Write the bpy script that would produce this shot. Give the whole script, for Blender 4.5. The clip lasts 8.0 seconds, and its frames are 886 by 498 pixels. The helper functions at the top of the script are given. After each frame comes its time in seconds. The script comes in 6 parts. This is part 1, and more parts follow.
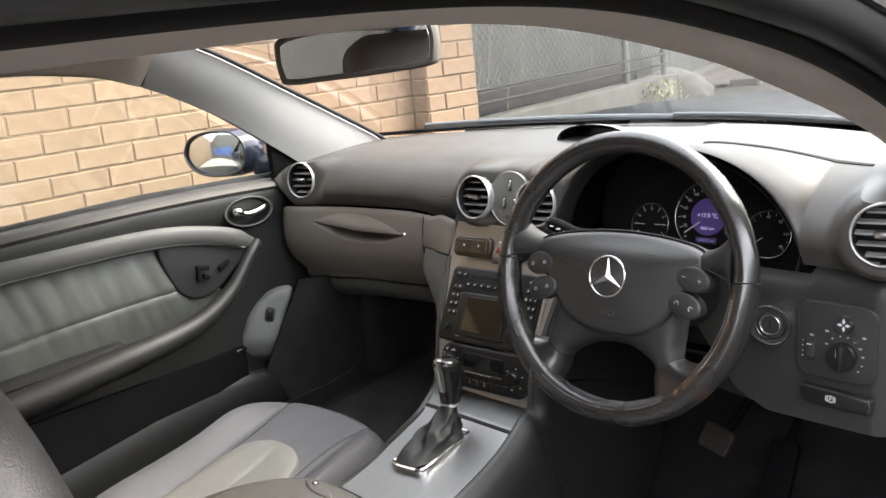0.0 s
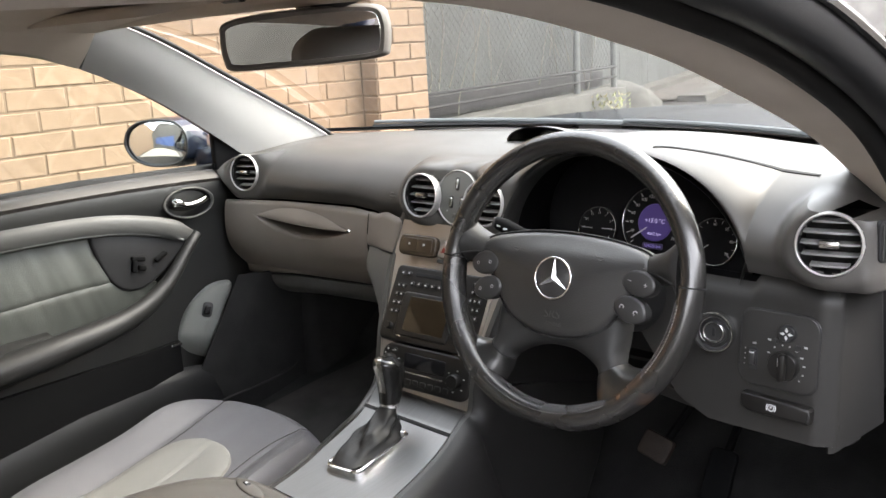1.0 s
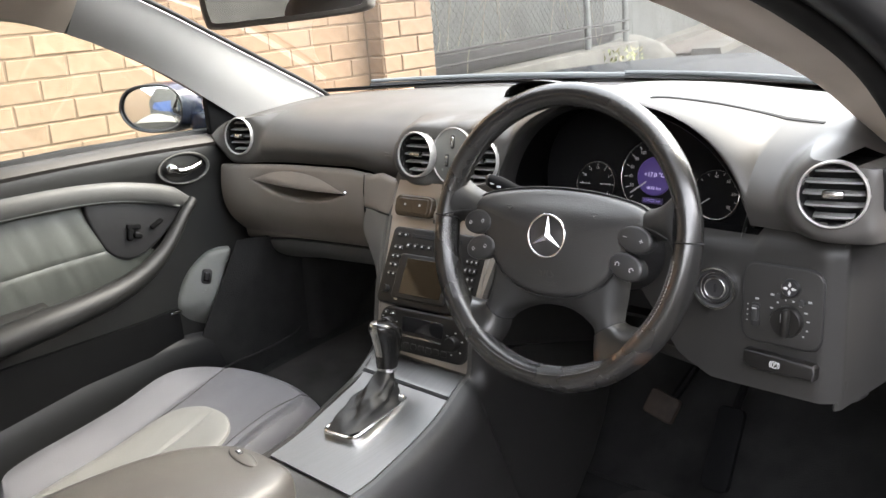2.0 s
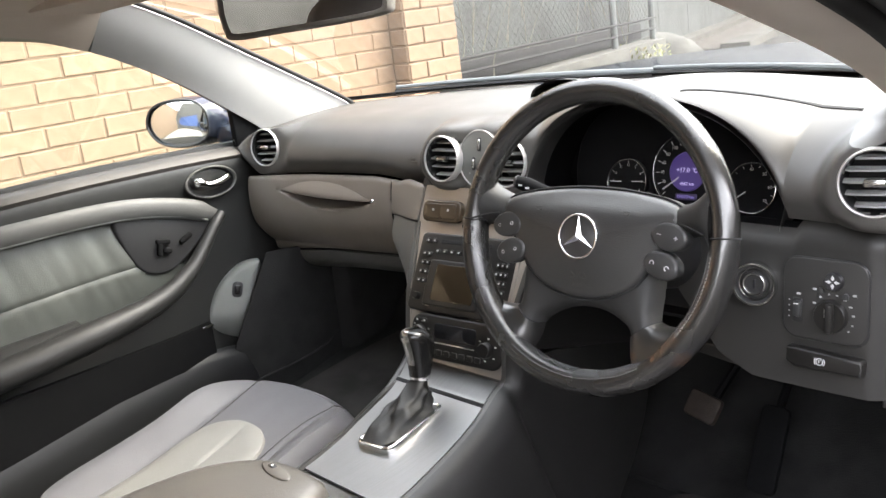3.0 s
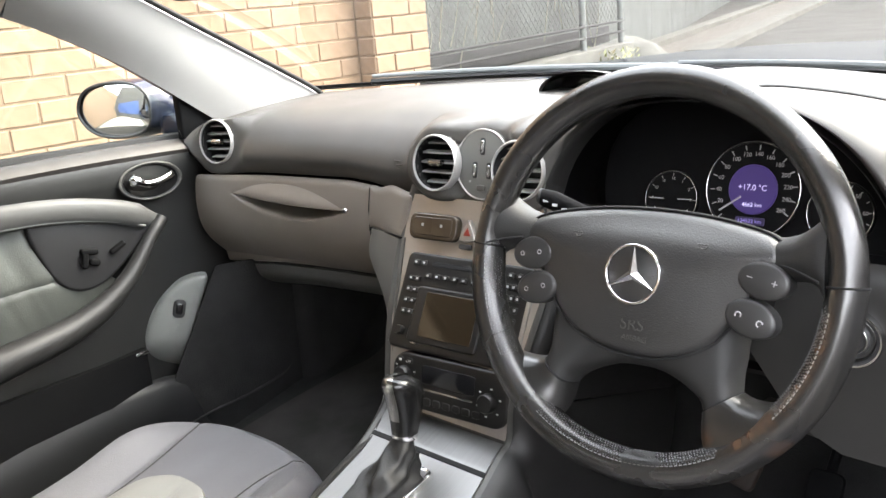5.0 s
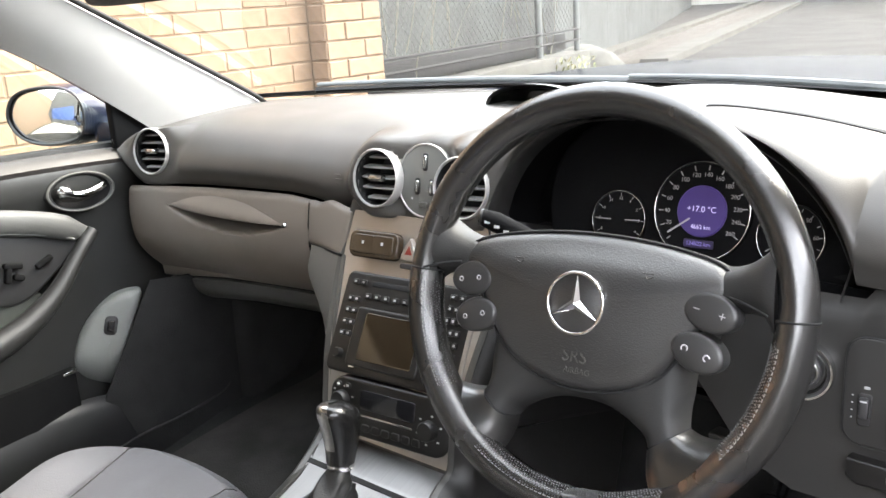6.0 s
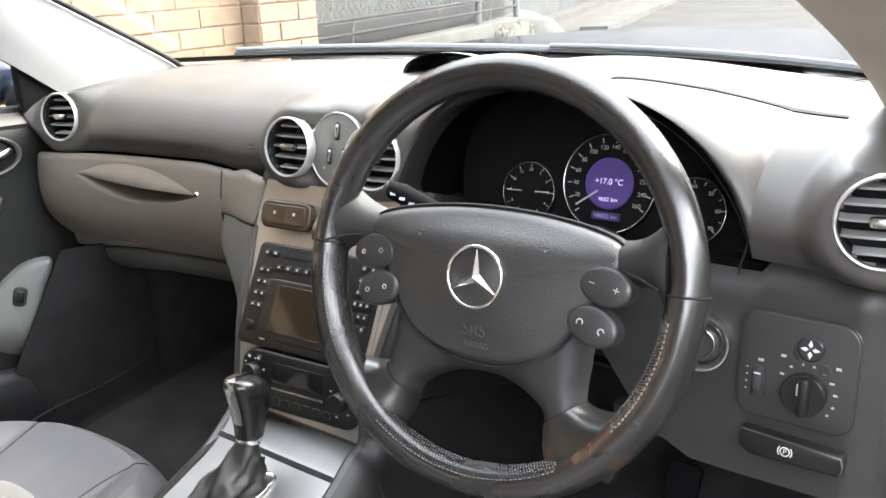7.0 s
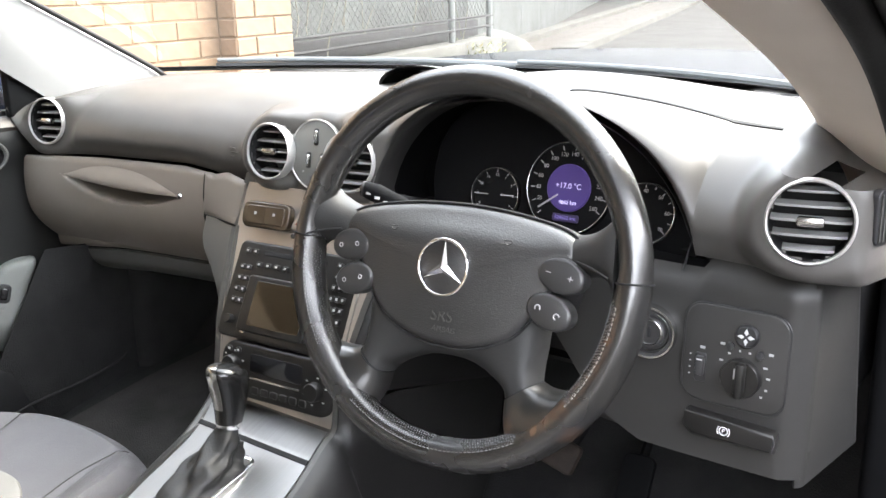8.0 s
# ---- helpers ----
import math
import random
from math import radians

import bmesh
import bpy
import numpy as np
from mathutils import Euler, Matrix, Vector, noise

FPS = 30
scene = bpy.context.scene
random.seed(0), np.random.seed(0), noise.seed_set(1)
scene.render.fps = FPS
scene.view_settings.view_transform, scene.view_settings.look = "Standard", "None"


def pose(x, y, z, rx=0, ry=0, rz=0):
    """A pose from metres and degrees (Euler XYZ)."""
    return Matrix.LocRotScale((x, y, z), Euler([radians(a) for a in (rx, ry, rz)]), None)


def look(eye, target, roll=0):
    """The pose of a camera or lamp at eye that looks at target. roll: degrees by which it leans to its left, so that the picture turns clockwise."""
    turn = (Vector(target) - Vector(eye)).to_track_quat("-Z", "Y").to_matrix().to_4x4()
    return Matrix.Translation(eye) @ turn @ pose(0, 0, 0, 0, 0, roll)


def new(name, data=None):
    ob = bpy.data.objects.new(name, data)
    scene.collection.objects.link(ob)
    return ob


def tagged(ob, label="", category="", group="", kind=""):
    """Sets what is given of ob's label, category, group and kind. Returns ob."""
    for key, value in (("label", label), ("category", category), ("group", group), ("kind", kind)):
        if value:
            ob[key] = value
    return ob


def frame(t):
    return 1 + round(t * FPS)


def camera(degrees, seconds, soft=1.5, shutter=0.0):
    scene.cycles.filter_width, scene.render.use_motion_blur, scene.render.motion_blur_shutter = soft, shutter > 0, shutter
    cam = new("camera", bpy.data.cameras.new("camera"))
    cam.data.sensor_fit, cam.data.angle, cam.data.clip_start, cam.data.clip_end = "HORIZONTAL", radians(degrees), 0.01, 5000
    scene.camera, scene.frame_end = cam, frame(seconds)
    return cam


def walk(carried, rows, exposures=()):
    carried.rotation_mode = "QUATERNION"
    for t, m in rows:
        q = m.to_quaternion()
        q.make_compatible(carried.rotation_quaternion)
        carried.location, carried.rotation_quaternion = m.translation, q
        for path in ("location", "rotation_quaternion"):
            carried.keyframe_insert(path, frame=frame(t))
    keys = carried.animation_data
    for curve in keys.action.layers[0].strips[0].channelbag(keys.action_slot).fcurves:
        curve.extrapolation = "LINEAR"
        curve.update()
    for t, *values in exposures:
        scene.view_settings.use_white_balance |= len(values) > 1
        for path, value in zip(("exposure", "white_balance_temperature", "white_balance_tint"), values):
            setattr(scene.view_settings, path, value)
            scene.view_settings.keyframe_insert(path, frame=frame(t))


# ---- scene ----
cam = camera(51.6, 8.0)
PATH = [
    (0, (1.106, -0.938, 1.197), (-0.353, 0.351, 0.739), -5.9),
    (0.5, (1.097, -0.912, 1.19), (-0.324, 0.42, 0.737), -4.2),
    (1, (1.088, -0.919, 1.179), (-0.291, 0.456, 0.723), -3.2),
    (1.5, (1.085, -0.902, 1.173), (-0.286, 0.467, 0.677), -3.5),
    (1.7, (1.087, -0.885, 1.169), (-0.29, 0.467, 0.646), -4.0),
    (3, (1.074, -0.851, 1.157), (-0.372, 0.432, 0.643), -7.3),
    (3.5, (1.01, -0.806, 1.134), (-0.449, 0.482, 0.673), -7.6),
    (4, (0.926, -0.756, 1.117), (-0.504, 0.562, 0.651), -6.5),
    (5.5, (0.807, -0.672, 1.125), (-0.546, 0.696, 0.578), -4.5),
    (6, (0.804, -0.641, 1.126), (-0.503, 0.779, 0.602), -4.0),
    (6.5, (0.813, -0.608, 1.128), (-0.432, 0.861, 0.586), -3.5),
    (7, (0.826, -0.608, 1.127), (-0.375, 0.874, 0.525), -2.9),
    (7.5, (0.85, -0.637, 1.127), (-0.327, 0.862, 0.522), -2.2),
    (8, (0.875, -0.671, 1.127), (-0.281, 0.859, 0.56), -1.6),
]
walk(cam, [(t, look(eye, target, roll)) for t, eye, target, roll in PATH], exposures=[(0, 4.18, 7200, 13), (1.5, 4.42, 7200, 13), (3.5, 4.72, 7200, 13), (5.5, 4.84, 7150, 12), (8, 5.08, 7000, 12)])

# ---- world and light ----
world = bpy.data.worlds.new("sky")
scene.world = world
world.use_nodes = True
wn = world.node_tree.nodes
sky = wn.new("ShaderNodeTexSky")
sky.sky_type, sky.sun_disc = "NISHITA", False
sky.sun_elevation, sky.sun_rotation = radians(49), radians(32)
wn["Background"].inputs[1].default_value = 0.15
cloud = wn.new("ShaderNodeHueSaturation")  # a veil of cloud takes most of the blue
cloud.inputs["Saturation"].default_value = 0.35
world.node_tree.links.new(sky.outputs[0], cloud.inputs["Color"])
world.node_tree.links.new(cloud.outputs[0], wn["Background"].inputs[0])
sun = new("sun", bpy.data.lights.new("sun", "SUN"))
sun.data.energy, sun.data.angle, sun.data.color = 0.5, radians(30), (1.0, 0.95, 0.88)
sun.matrix_world = look((3.4, 5.4, 7.6), (0, 0.2, 0.9))


# ---- materials ----
def material(name, color, rough=0.5, metal=0.0, grain=0.0, grain_size=0.001, wear=0.12, wear_size=0.08, second=None, spec=0.5, coat=0.0, per_object=0.0, per_island=0.0, stretch=None):
    """A painted, moulded or woven surface: colour with two scales of variation, and a fine relief."""
    m = bpy.data.materials.new(name)
    m.use_nodes = True
    nt = m.node_tree
    n, l = nt.nodes, nt.links
    b = n["Principled BSDF"]
    b.inputs["Roughness"].default_value, b.inputs["Metallic"].default_value = rough, metal
    b.inputs["Specular IOR Level"].default_value = spec
    b.inputs["Coat Weight"].default_value = coat
    b.inputs["Coat Roughness"].default_value = 0.05
    co = n.new("ShaderNodeTexCoord")
    src = co.outputs["Object"]
    if stretch:
        mp = n.new("ShaderNodeMapping")
        mp.inputs["Scale"].default_value = stretch
        l.new(src, mp.inputs[0])
        src = mp.outputs[0]
    big = n.new("ShaderNodeTexNoise")
    big.inputs["Scale"].default_value, big.inputs["Detail"].default_value = 1 / wear_size, 5
    l.new(src, big.inputs["Vector"])
    ramp = n.new("ShaderNodeMapRange")
    ramp.inputs["From Min"].default_value, ramp.inputs["From Max"].default_value = 0.3, 0.7
    l.new(big.outputs[0], ramp.inputs[0])
    mix = n.new("ShaderNodeMix")
    mix.data_type = "RGBA"
    lo = tuple(c * (1 - wear) for c in color) if second is None else second
    mix.inputs[6].default_value, mix.inputs[7].default_value = (*color, 1), (*lo, 1)
    l.new(ramp.outputs[0], mix.inputs[0])
    out = mix.outputs[2]
    if per_object or per_island:
        if per_object:
            info = n.new("ShaderNodeObjectInfo").outputs["Random"]
        else:
            info = n.new("ShaderNodeNewGeometry").outputs["Random Per Island"]
        amount = per_object or per_island
        mr = n.new("ShaderNodeMapRange")
        mr.inputs["To Min"].default_value, mr.inputs["To Max"].default_value = 1 - amount, 1 + amount * 0.6
        l.new(info, mr.inputs[0])
        hsv = n.new("ShaderNodeHueSaturation")
        l.new(mr.outputs[0], hsv.inputs["Value"])
        l.new(out, hsv.inputs["Color"])
        out = hsv.outputs[0]
    l.new(out, b.inputs["Base Color"])
    rr = n.new("ShaderNodeMapRange")
    rr.inputs["To Min"].default_value, rr.inputs["To Max"].default_value = max(rough * 0.85, 0.02), min(rough * 1.15, 1)
    l.new(big.outputs[0], rr.inputs[0])
    l.new(rr.outputs[0], b.inputs["Roughness"])
    if grain:
        fine = n.new("ShaderNodeTexNoise")
        fine.inputs["Scale"].default_value, fine.inputs["Detail"].default_value = 1 / grain_size, 3
        l.new(src, fine.inputs["Vector"])
        bump = n.new("ShaderNodeBump")
        bump.inputs["Strength"].default_value, bump.inputs["Distance"].default_value = grain, grain_size * 0.6
        l.new(fine.outputs[0], bump.inputs["Height"])
        l.new(bump.outputs[0], b.inputs["Normal"])
    return m


def glass(name, tint, gloss_rough=0.0, amount=1.0):
    """A clear thin pane: light goes straight through, with a gloss that grows at grazing angles."""
    m = bpy.data.materials.new(name)
    m.use_nodes = True
    n, l = m.node_tree.nodes, m.node_tree.links
    n.remove(n["Principled BSDF"])
    tr, gl, fr, mx = (n.new("ShaderNode" + k) for k in ("BsdfTransparent", "BsdfGlossy", "LayerWeight", "MixShader"))
    pw, sc = n.new("ShaderNodeMath"), n.new("ShaderNodeMath")
    tr.inputs[0].default_value = (*tint, 1)
    gl.inputs["Roughness"].default_value = gloss_rough
    fr.inputs[0].default_value = 0.5
    pw.operation, sc.operation = "POWER", "MULTIPLY_ADD"
    pw.inputs[1].default_value = 5.0
    sc.inputs[1].default_value, sc.inputs[2].default_value = 0.9 * amount, 0.08 * amount
    l.new(fr.outputs["Facing"], pw.inputs[0])
    l.new(pw.outputs[0], sc.inputs[0])
    l.new(sc.outputs[0], mx.inputs[0])
    l.new(tr.outputs[0], mx.inputs[1])
    l.new(gl.outputs[0], mx.inputs[2])
    l.new(mx.outputs[0], n["Material Output"].inputs[0])
    return m


def glow(name, color, strength):
    m = bpy.data.materials.new(name)
    m.use_nodes = True
    b = m.node_tree.nodes["Principled BSDF"]
    b.inputs["Base Color"].default_value = (*color, 1)
    b.inputs["Emission Color"].default_value = (*color, 1)
    b.inputs["Emission Strength"].default_value = strength
    return m


SOFT = material("soft_grained_plastic", (0.059, 0.0555, 0.0515), 0.42, grain=0.22, grain_size=0.0012, wear=0.12, spec=0.5)
ARMLEATHER = material("dark_armrest_leather", (0.0145, 0.0145, 0.0145), 0.46, grain=0.25, grain_size=0.0018, wear=0.2, spec=0.32)
LEDGE_SOFT = material("soft_grey_ledge", (0.060, 0.060, 0.058), 0.5, grain=0.3, grain_size=0.0012, wear=0.15, spec=0.35)
STAINED = material("stained_concrete", (0.055, 0.053, 0.046), 0.9, grain=0.8, grain_size=0.012, wear=0.4, wear_size=0.3)
LEDGECAP = material("dull_window_ledge", (0.042, 0.037, 0.034), 0.5, grain=0.3, grain_size=0.0012, wear=0.15, spec=0.4)
KNOBLEATHER = material("gear_knob_leather", (0.009, 0.009, 0.009), 0.2, grain=0.15, grain_size=0.0015, wear=0.2)
HARD = material("hard_grey_plastic", (0.055, 0.054, 0.051), 0.38, grain=0.25, grain_size=0.001, wear=0.15, spec=0.4)
KNEE = material("dark_knee_plastic", (0.0265, 0.0258, 0.0248), 0.42, grain=0.25, grain_size=0.001, wear=0.15, spec=0.4)
DOORHARD = material("dark_door_plastic", (0.020, 0.0202, 0.0196), 0.45, grain=0.25, grain_size=0.001, wear=0.15, spec=0.35)
SILLBLACK = material("satin_black_sill", (0.0075, 0.0076, 0.008), 0.42, grain=0.3, grain_size=0.0015, wear=0.2, spec=0.3)
MATTE = material("matt_black_trim", (0.0055, 0.0056, 0.006), 0.7, grain=0.3, grain_size=0.0015, wear=0.2, spec=0.05)
UNDER = material("grey_lower_plastic", (0.075, 0.073, 0.067), 0.45, grain=0.25, grain_size=0.001, wear=0.12)
GLOVE = material("glove_box_plastic", (0.158, 0.137, 0.117), 0.40, grain=0.2, grain_size=0.001, wear=0.1, spec=0.5)
# pale blue-grey: the sky's reflection on cowl and wipers is put into the colour
COWL = material("cowl_plastic_sky_sheen", (0.135, 0.145, 0.15), 0.5, grain=0.3, grain_size=0.002, wear=0.3, spec=0.4)
MIRRORGREY = material("brown_grey_mirror_plastic", (0.13, 0.118, 0.105), 0.5, grain=0.2, grain_size=0.001, wear=0.1)
PODGREY = material("dark_button_plastic", (0.030, 0.030, 0.030), 0.36, grain=0.1, grain_size=0.001, wear=0.15)
PERF = material("perforated_leather", (0.030, 0.030, 0.0295), 0.3, wear=0.3, wear_size=0.01, spec=0.9)
# driver's side console flank; the shade it lies in is put into the colour
FLANK = material("shaded_soft_flank", (0.013, 0.0127, 0.0126), 0.42, grain=0.3, grain_size=0.0014, wear=0.15, spec=0.45)
BLACK = material("black_plastic", (0.020, 0.020, 0.021), 0.4, grain=0.15, grain_size=0.001, wear=0.2, spec=0.4)
DEEP = material("matt_black_plastic", (0.019, 0.019, 0.020), 0.7, wear=0.2, spec=0.15)
VOID = material("instrument_black", (0.008, 0.008, 0.0085), 0.6, wear=0.2, spec=0.06)
HOODEDGE = material("dark_hood_edge", (0.034, 0.033, 0.032), 0.42, grain=0.25, grain_size=0.001, wear=0.15, spec=0.4)
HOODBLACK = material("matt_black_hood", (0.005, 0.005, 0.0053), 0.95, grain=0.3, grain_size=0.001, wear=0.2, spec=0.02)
SLAT = material("satin_grey_slats", (0.23, 0.23, 0.226), 0.3, wear=0.15)
DARKLEATHER = material("charcoal_seat_leather", (0.022, 0.0205, 0.0195), 0.5, grain=0.5, grain_size=0.002, wear=0.2)
BUTTON = material("satin_black_buttons", (0.030, 0.030, 0.031), 0.35, wear=0.2)
GLOSSBLACK = material("gloss_black", (0.01, 0.01, 0.011), 0.12, wear=0.2)
RUBBER = material("black_rubber", (0.020, 0.020, 0.020), 0.6, grain=0.3, grain_size=0.002, wear=0.3, spec=0.2)
CARPET = material("black_carpet", (0.024, 0.0238, 0.0238), 0.95, grain=1.0, grain_size=0.0025, wear=0.4, spec=0.05)
MATTING = material("grey_carpet_mat", (0.045, 0.043, 0.041), 0.95, grain=1.0, grain_size=0.0025, wear=0.4, spec=0.05)
ALU = material("brushed_aluminium", (0.245, 0.243, 0.242), 0.40, 1.0, grain=0.10, grain_size=0.0012, wear=0.10, stretch=(60, 1, 1))
SILVER = material("silver_trim_paint", (0.375, 0.347, 0.318), 0.38, 0.7, wear=0.1)
PLATE = material("grey_control_plate", (0.155, 0.158, 0.148), 0.42, 0.15, wear=0.08)
RINGSILVER = material("satin_silver_ring", (0.42, 0.41, 0.395), 0.33, 0.35, wear=0.08)
CHROME = material("chrome", (0.78, 0.78, 0.78), 0.08, 1.0, wear=0.08)
DULLCHROME = material("satin_chrome", (0.50, 0.50, 0.49), 0.25, 1.0, wear=0.12)
RIMLEATHER = material("black_rim_leather", (0.0150, 0.0146, 0.0141), 0.27, grain=0.16, grain_size=0.0016, wear=0.25, spec=0.95)
KNUCKLE = material("black_spoke_leather", (0.0135, 0.0132, 0.0128), 0.29, grain=0.16, grain_size=0.0016, wear=0.25, spec=0.95)
def worn(m, spots, color, size):
    """Adds rubbed places of that size round the spots, broken up by a grain."""
    n, l = m.node_tree.nodes, m.node_tree.links
    b = n["Principled BSDF"]
    base = b.inputs["Base Color"].links[0].from_socket
    co = n.new("ShaderNodeTexCoord").outputs["Object"]
    total = None
    for s in spots:
        d = n.new("ShaderNodeVectorMath")
        d.operation = "DISTANCE"
        d.inputs[1].default_value = s
        l.new(co, d.inputs[0])
        r = n.new("ShaderNodeMapRange")
        r.inputs["From Min"].default_value, r.inputs["From Max"].default_value = size * 0.15, size
        r.inputs["To Min"].default_value, r.inputs["To Max"].default_value = 1, 0
        l.new(d.outputs["Value"], r.inputs[0])
        if total is None:
            total = r.outputs[0]
        else:
            mx = n.new("ShaderNodeMath")
            mx.operation = "MAXIMUM"
            l.new(total, mx.inputs[0])
            l.new(r.outputs[0], mx.inputs[1])
            total = mx.outputs[0]
    ns = n.new("ShaderNodeTexNoise")
    ns.inputs["Scale"].default_value, ns.inputs["Detail"].default_value = 90, 6
    l.new(co, ns.inputs["Vector"])
    ad = n.new("ShaderNodeMath")
    ad.operation = "MULTIPLY_ADD"
    ad.inputs[1].default_value = 1.6
    ad.inputs[2].default_value = -1.15
    l.new(ns.outputs[0], ad.inputs[0])
    sm = n.new("ShaderNodeMath")
    sm.operation = "ADD"
    l.new(total, sm.inputs[0])
    l.new(ad.outputs[0], sm.inputs[1])
    cl = n.new("ShaderNodeMapRange")
    cl.inputs["From Min"].default_value, cl.inputs["From Max"].default_value = 0.0, 0.75
    cl.inputs["To Max"].default_value = 0.9
    l.new(sm.outputs[0], cl.inputs[0])
    mix = n.new("ShaderNodeMix")
    mix.data_type = "RGBA"
    mix.inputs[7].default_value = (*color, 1)
    l.new(cl.outputs[0], mix.inputs[0])
    l.new(base, mix.inputs[6])
    l.new(mix.outputs[2], b.inputs["Base Color"])


worn(RIMLEATHER, [(0.169 * math.cos(radians(a)), 0.169 * math.sin(radians(a)), 0.0120) for a in range(-50, -4, 4)] + [(-0.184, 0.012, 0.010), (-0.185, -0.004, 0.010), (0.140, -0.128, 0.008)], (0.075, 0.042, 0.026), 0.0165)
worn(KNUCKLE, [(0.080, -0.138, 0.002), (0.078, -0.146, 0.004)], (0.09, 0.05, 0.029), 0.016)
SPOKE = material("black_spoke_plastic", (0.026, 0.026, 0.0258), 0.52, grain=0.2, grain_size=0.0015, wear=0.2, spec=0.25)
STITCH = material("grey_thread", (0.20, 0.195, 0.185), 0.8, wear=0.2)
PAD = material("black_pad_leather", (0.024, 0.024, 0.0243), 0.36, grain=0.42, grain_size=0.0016, wear=0.25, spec=0.85)
BOOT = material("black_boot_leather", (0.013, 0.013, 0.013), 0.48, grain=0.4, grain_size=0.002, wear=0.3, spec=0.35)
LIDLEATHER = material("brown_grey_lid_leather", (0.062, 0.057, 0.051), 0.42, grain=0.4, grain_size=0.002, wear=0.15)
RESTLEATHER = material("grey_headrest_leather", (0.13, 0.122, 0.115), 0.5, grain=0.4, grain_size=0.002, wear=0.12)
SEAT = material("grey_seat_leather", (0.092, 0.09, 0.097), 0.48, grain=0.5, grain_size=0.002, wear=0.15)
SEATLIGHT = material("pale_grey_seat_leather", (0.158, 0.153, 0.142), 0.52, grain=0.5, grain_size=0.002, wear=0.12)
DOORLEATHER = material("pleated_green_grey_leather", (0.058, 0.063, 0.057), 0.5, grain=0.5, grain_size=0.002, wear=0.2)
DOORPALE = material("pale_grey_leatherette", (0.17, 0.175, 0.165), 0.45, grain=0.4, grain_size=0.0015, wear=0.12)
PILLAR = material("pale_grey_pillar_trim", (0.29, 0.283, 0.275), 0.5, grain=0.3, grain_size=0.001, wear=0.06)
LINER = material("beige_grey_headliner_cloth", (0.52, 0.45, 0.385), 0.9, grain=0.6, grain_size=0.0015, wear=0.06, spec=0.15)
# driver's pillar cloth, paler to carry the daylight that falls on it
DPILLAR = material("lightened_pillar_cloth", (0.66, 0.60, 0.54), 0.85, grain=0.5, grain_size=0.0015, wear=0.06, spec=0.2)
PAINT = material("dark_blue_metallic_paint", (0.009, 0.012, 0.022), 0.14, 0.0, wear=0.2, spec=0.3)
BRICK = material("tan_brick", (0.204, 0.131, 0.081), 0.85, grain=0.5, grain_size=0.005, wear=0.3, wear_size=0.05, second=(0.172, 0.109, 0.066), per_object=0.09)
BRICKS = material("tan_brick_far", (0.204, 0.131, 0.081), 0.85, grain=0.5, grain_size=0.005, wear=0.3, wear_size=0.05, second=(0.172, 0.109, 0.066), per_island=0.09)
MORTAR = material("brown_mortar", (0.172, 0.112, 0.070), 0.95, grain=1.0, grain_size=0.004, wear=0.3)
CONCRETE = material("weathered_concrete", (0.056, 0.053, 0.047), 0.85, spec=0.2, grain=0.8, grain_size=0.01, wear=0.3, wear_size=0.6)
ROAD = material("worn_asphalt_ground", (0.034, 0.032, 0.0295), 0.9, spec=0.1, grain=0.8, grain_size=0.015, wear=0.3, wear_size=0.9)
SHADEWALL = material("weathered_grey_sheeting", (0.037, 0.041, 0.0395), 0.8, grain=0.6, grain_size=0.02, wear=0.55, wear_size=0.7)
RENDERED = material("grey_render", (0.17, 0.16, 0.148), 0.9, grain=0.8, grain_size=0.01, wear=0.25, wear_size=0.7)
DARKWALL = material("dark_weathered_wall", (0.055, 0.052, 0.048), 0.9, grain=0.8, grain_size=0.01, wear=0.35, wear_size=0.7)
APRON = material("pale_concrete_apron", (0.24, 0.225, 0.20), 0.9, grain=0.8, grain_size=0.01, wear=0.3, wear_size=0.6)
BLUETARP = material("blue_plastic_sheet", (0.018, 0.045, 0.14), 0.45, grain=0.3, grain_size=0.01, wear=0.25)
GALV = material("galvanised_steel", (0.095, 0.10, 0.098), 0.6, 0.3, wear=0.25)
SWITCHBROWN = material("brown_black_switch", (0.042, 0.029, 0.018), 0.20, wear=0.2)
SOIL = material("dry_brown_soil", (0.030, 0.022, 0.015), 0.95, grain=1.0, grain_size=0.02, wear=0.4, wear_size=0.3)
STEM = material("dry_stems", (0.15, 0.14, 0.11), 0.9, wear=0.3)
LEAF = material("dry_green_leaves", (0.09, 0.13, 0.04), 0.7, wear=0.5, wear_size=0.1, second=(0.20, 0.17, 0.08))
MIRROR = material("mirror_glass", (0.9, 0.9, 0.9), 0.01, 1.0, wear=0.02)
SCREENGLASS = material("dark_lcd_glass", (0.02, 0.014, 0.008), 0.15, wear=0.1)
RADIOBLACK = material("radio_black", (0.011, 0.0105, 0.010), 0.36, grain=0.1, grain_size=0.001, wear=0.2, spec=0.35)
PANE = glass("side_window_glass", (0.86, 0.91, 0.90), 0.0, 0.7)
SCREEN = glass("windscreen_glass", (0.70, 0.735, 0.725), 0.0, 1.0)
TINTED = glass("tinted_rear_glass", (0.60, 0.64, 0.62), 0.0, 0.7)
LCD = glow("violet_display", (0.032, 0.02, 0.10), 0.031)
LIT = glow("lit_white_marks", (0.24, 0.24, 0.245), 0.016)
DIMLCD = glow("dim_violet_display", (0.02, 0.014, 0.05), 0.012)
DIMTEXT = glow("dim_display_text", (0.22, 0.18, 0.5), 0.03)
LCDTEXT = glow("lit_display_text", (0.5, 0.47, 0.75), 0.038)
MARK = material("white_print", (0.55, 0.55, 0.55), 0.6, wear=0.05)
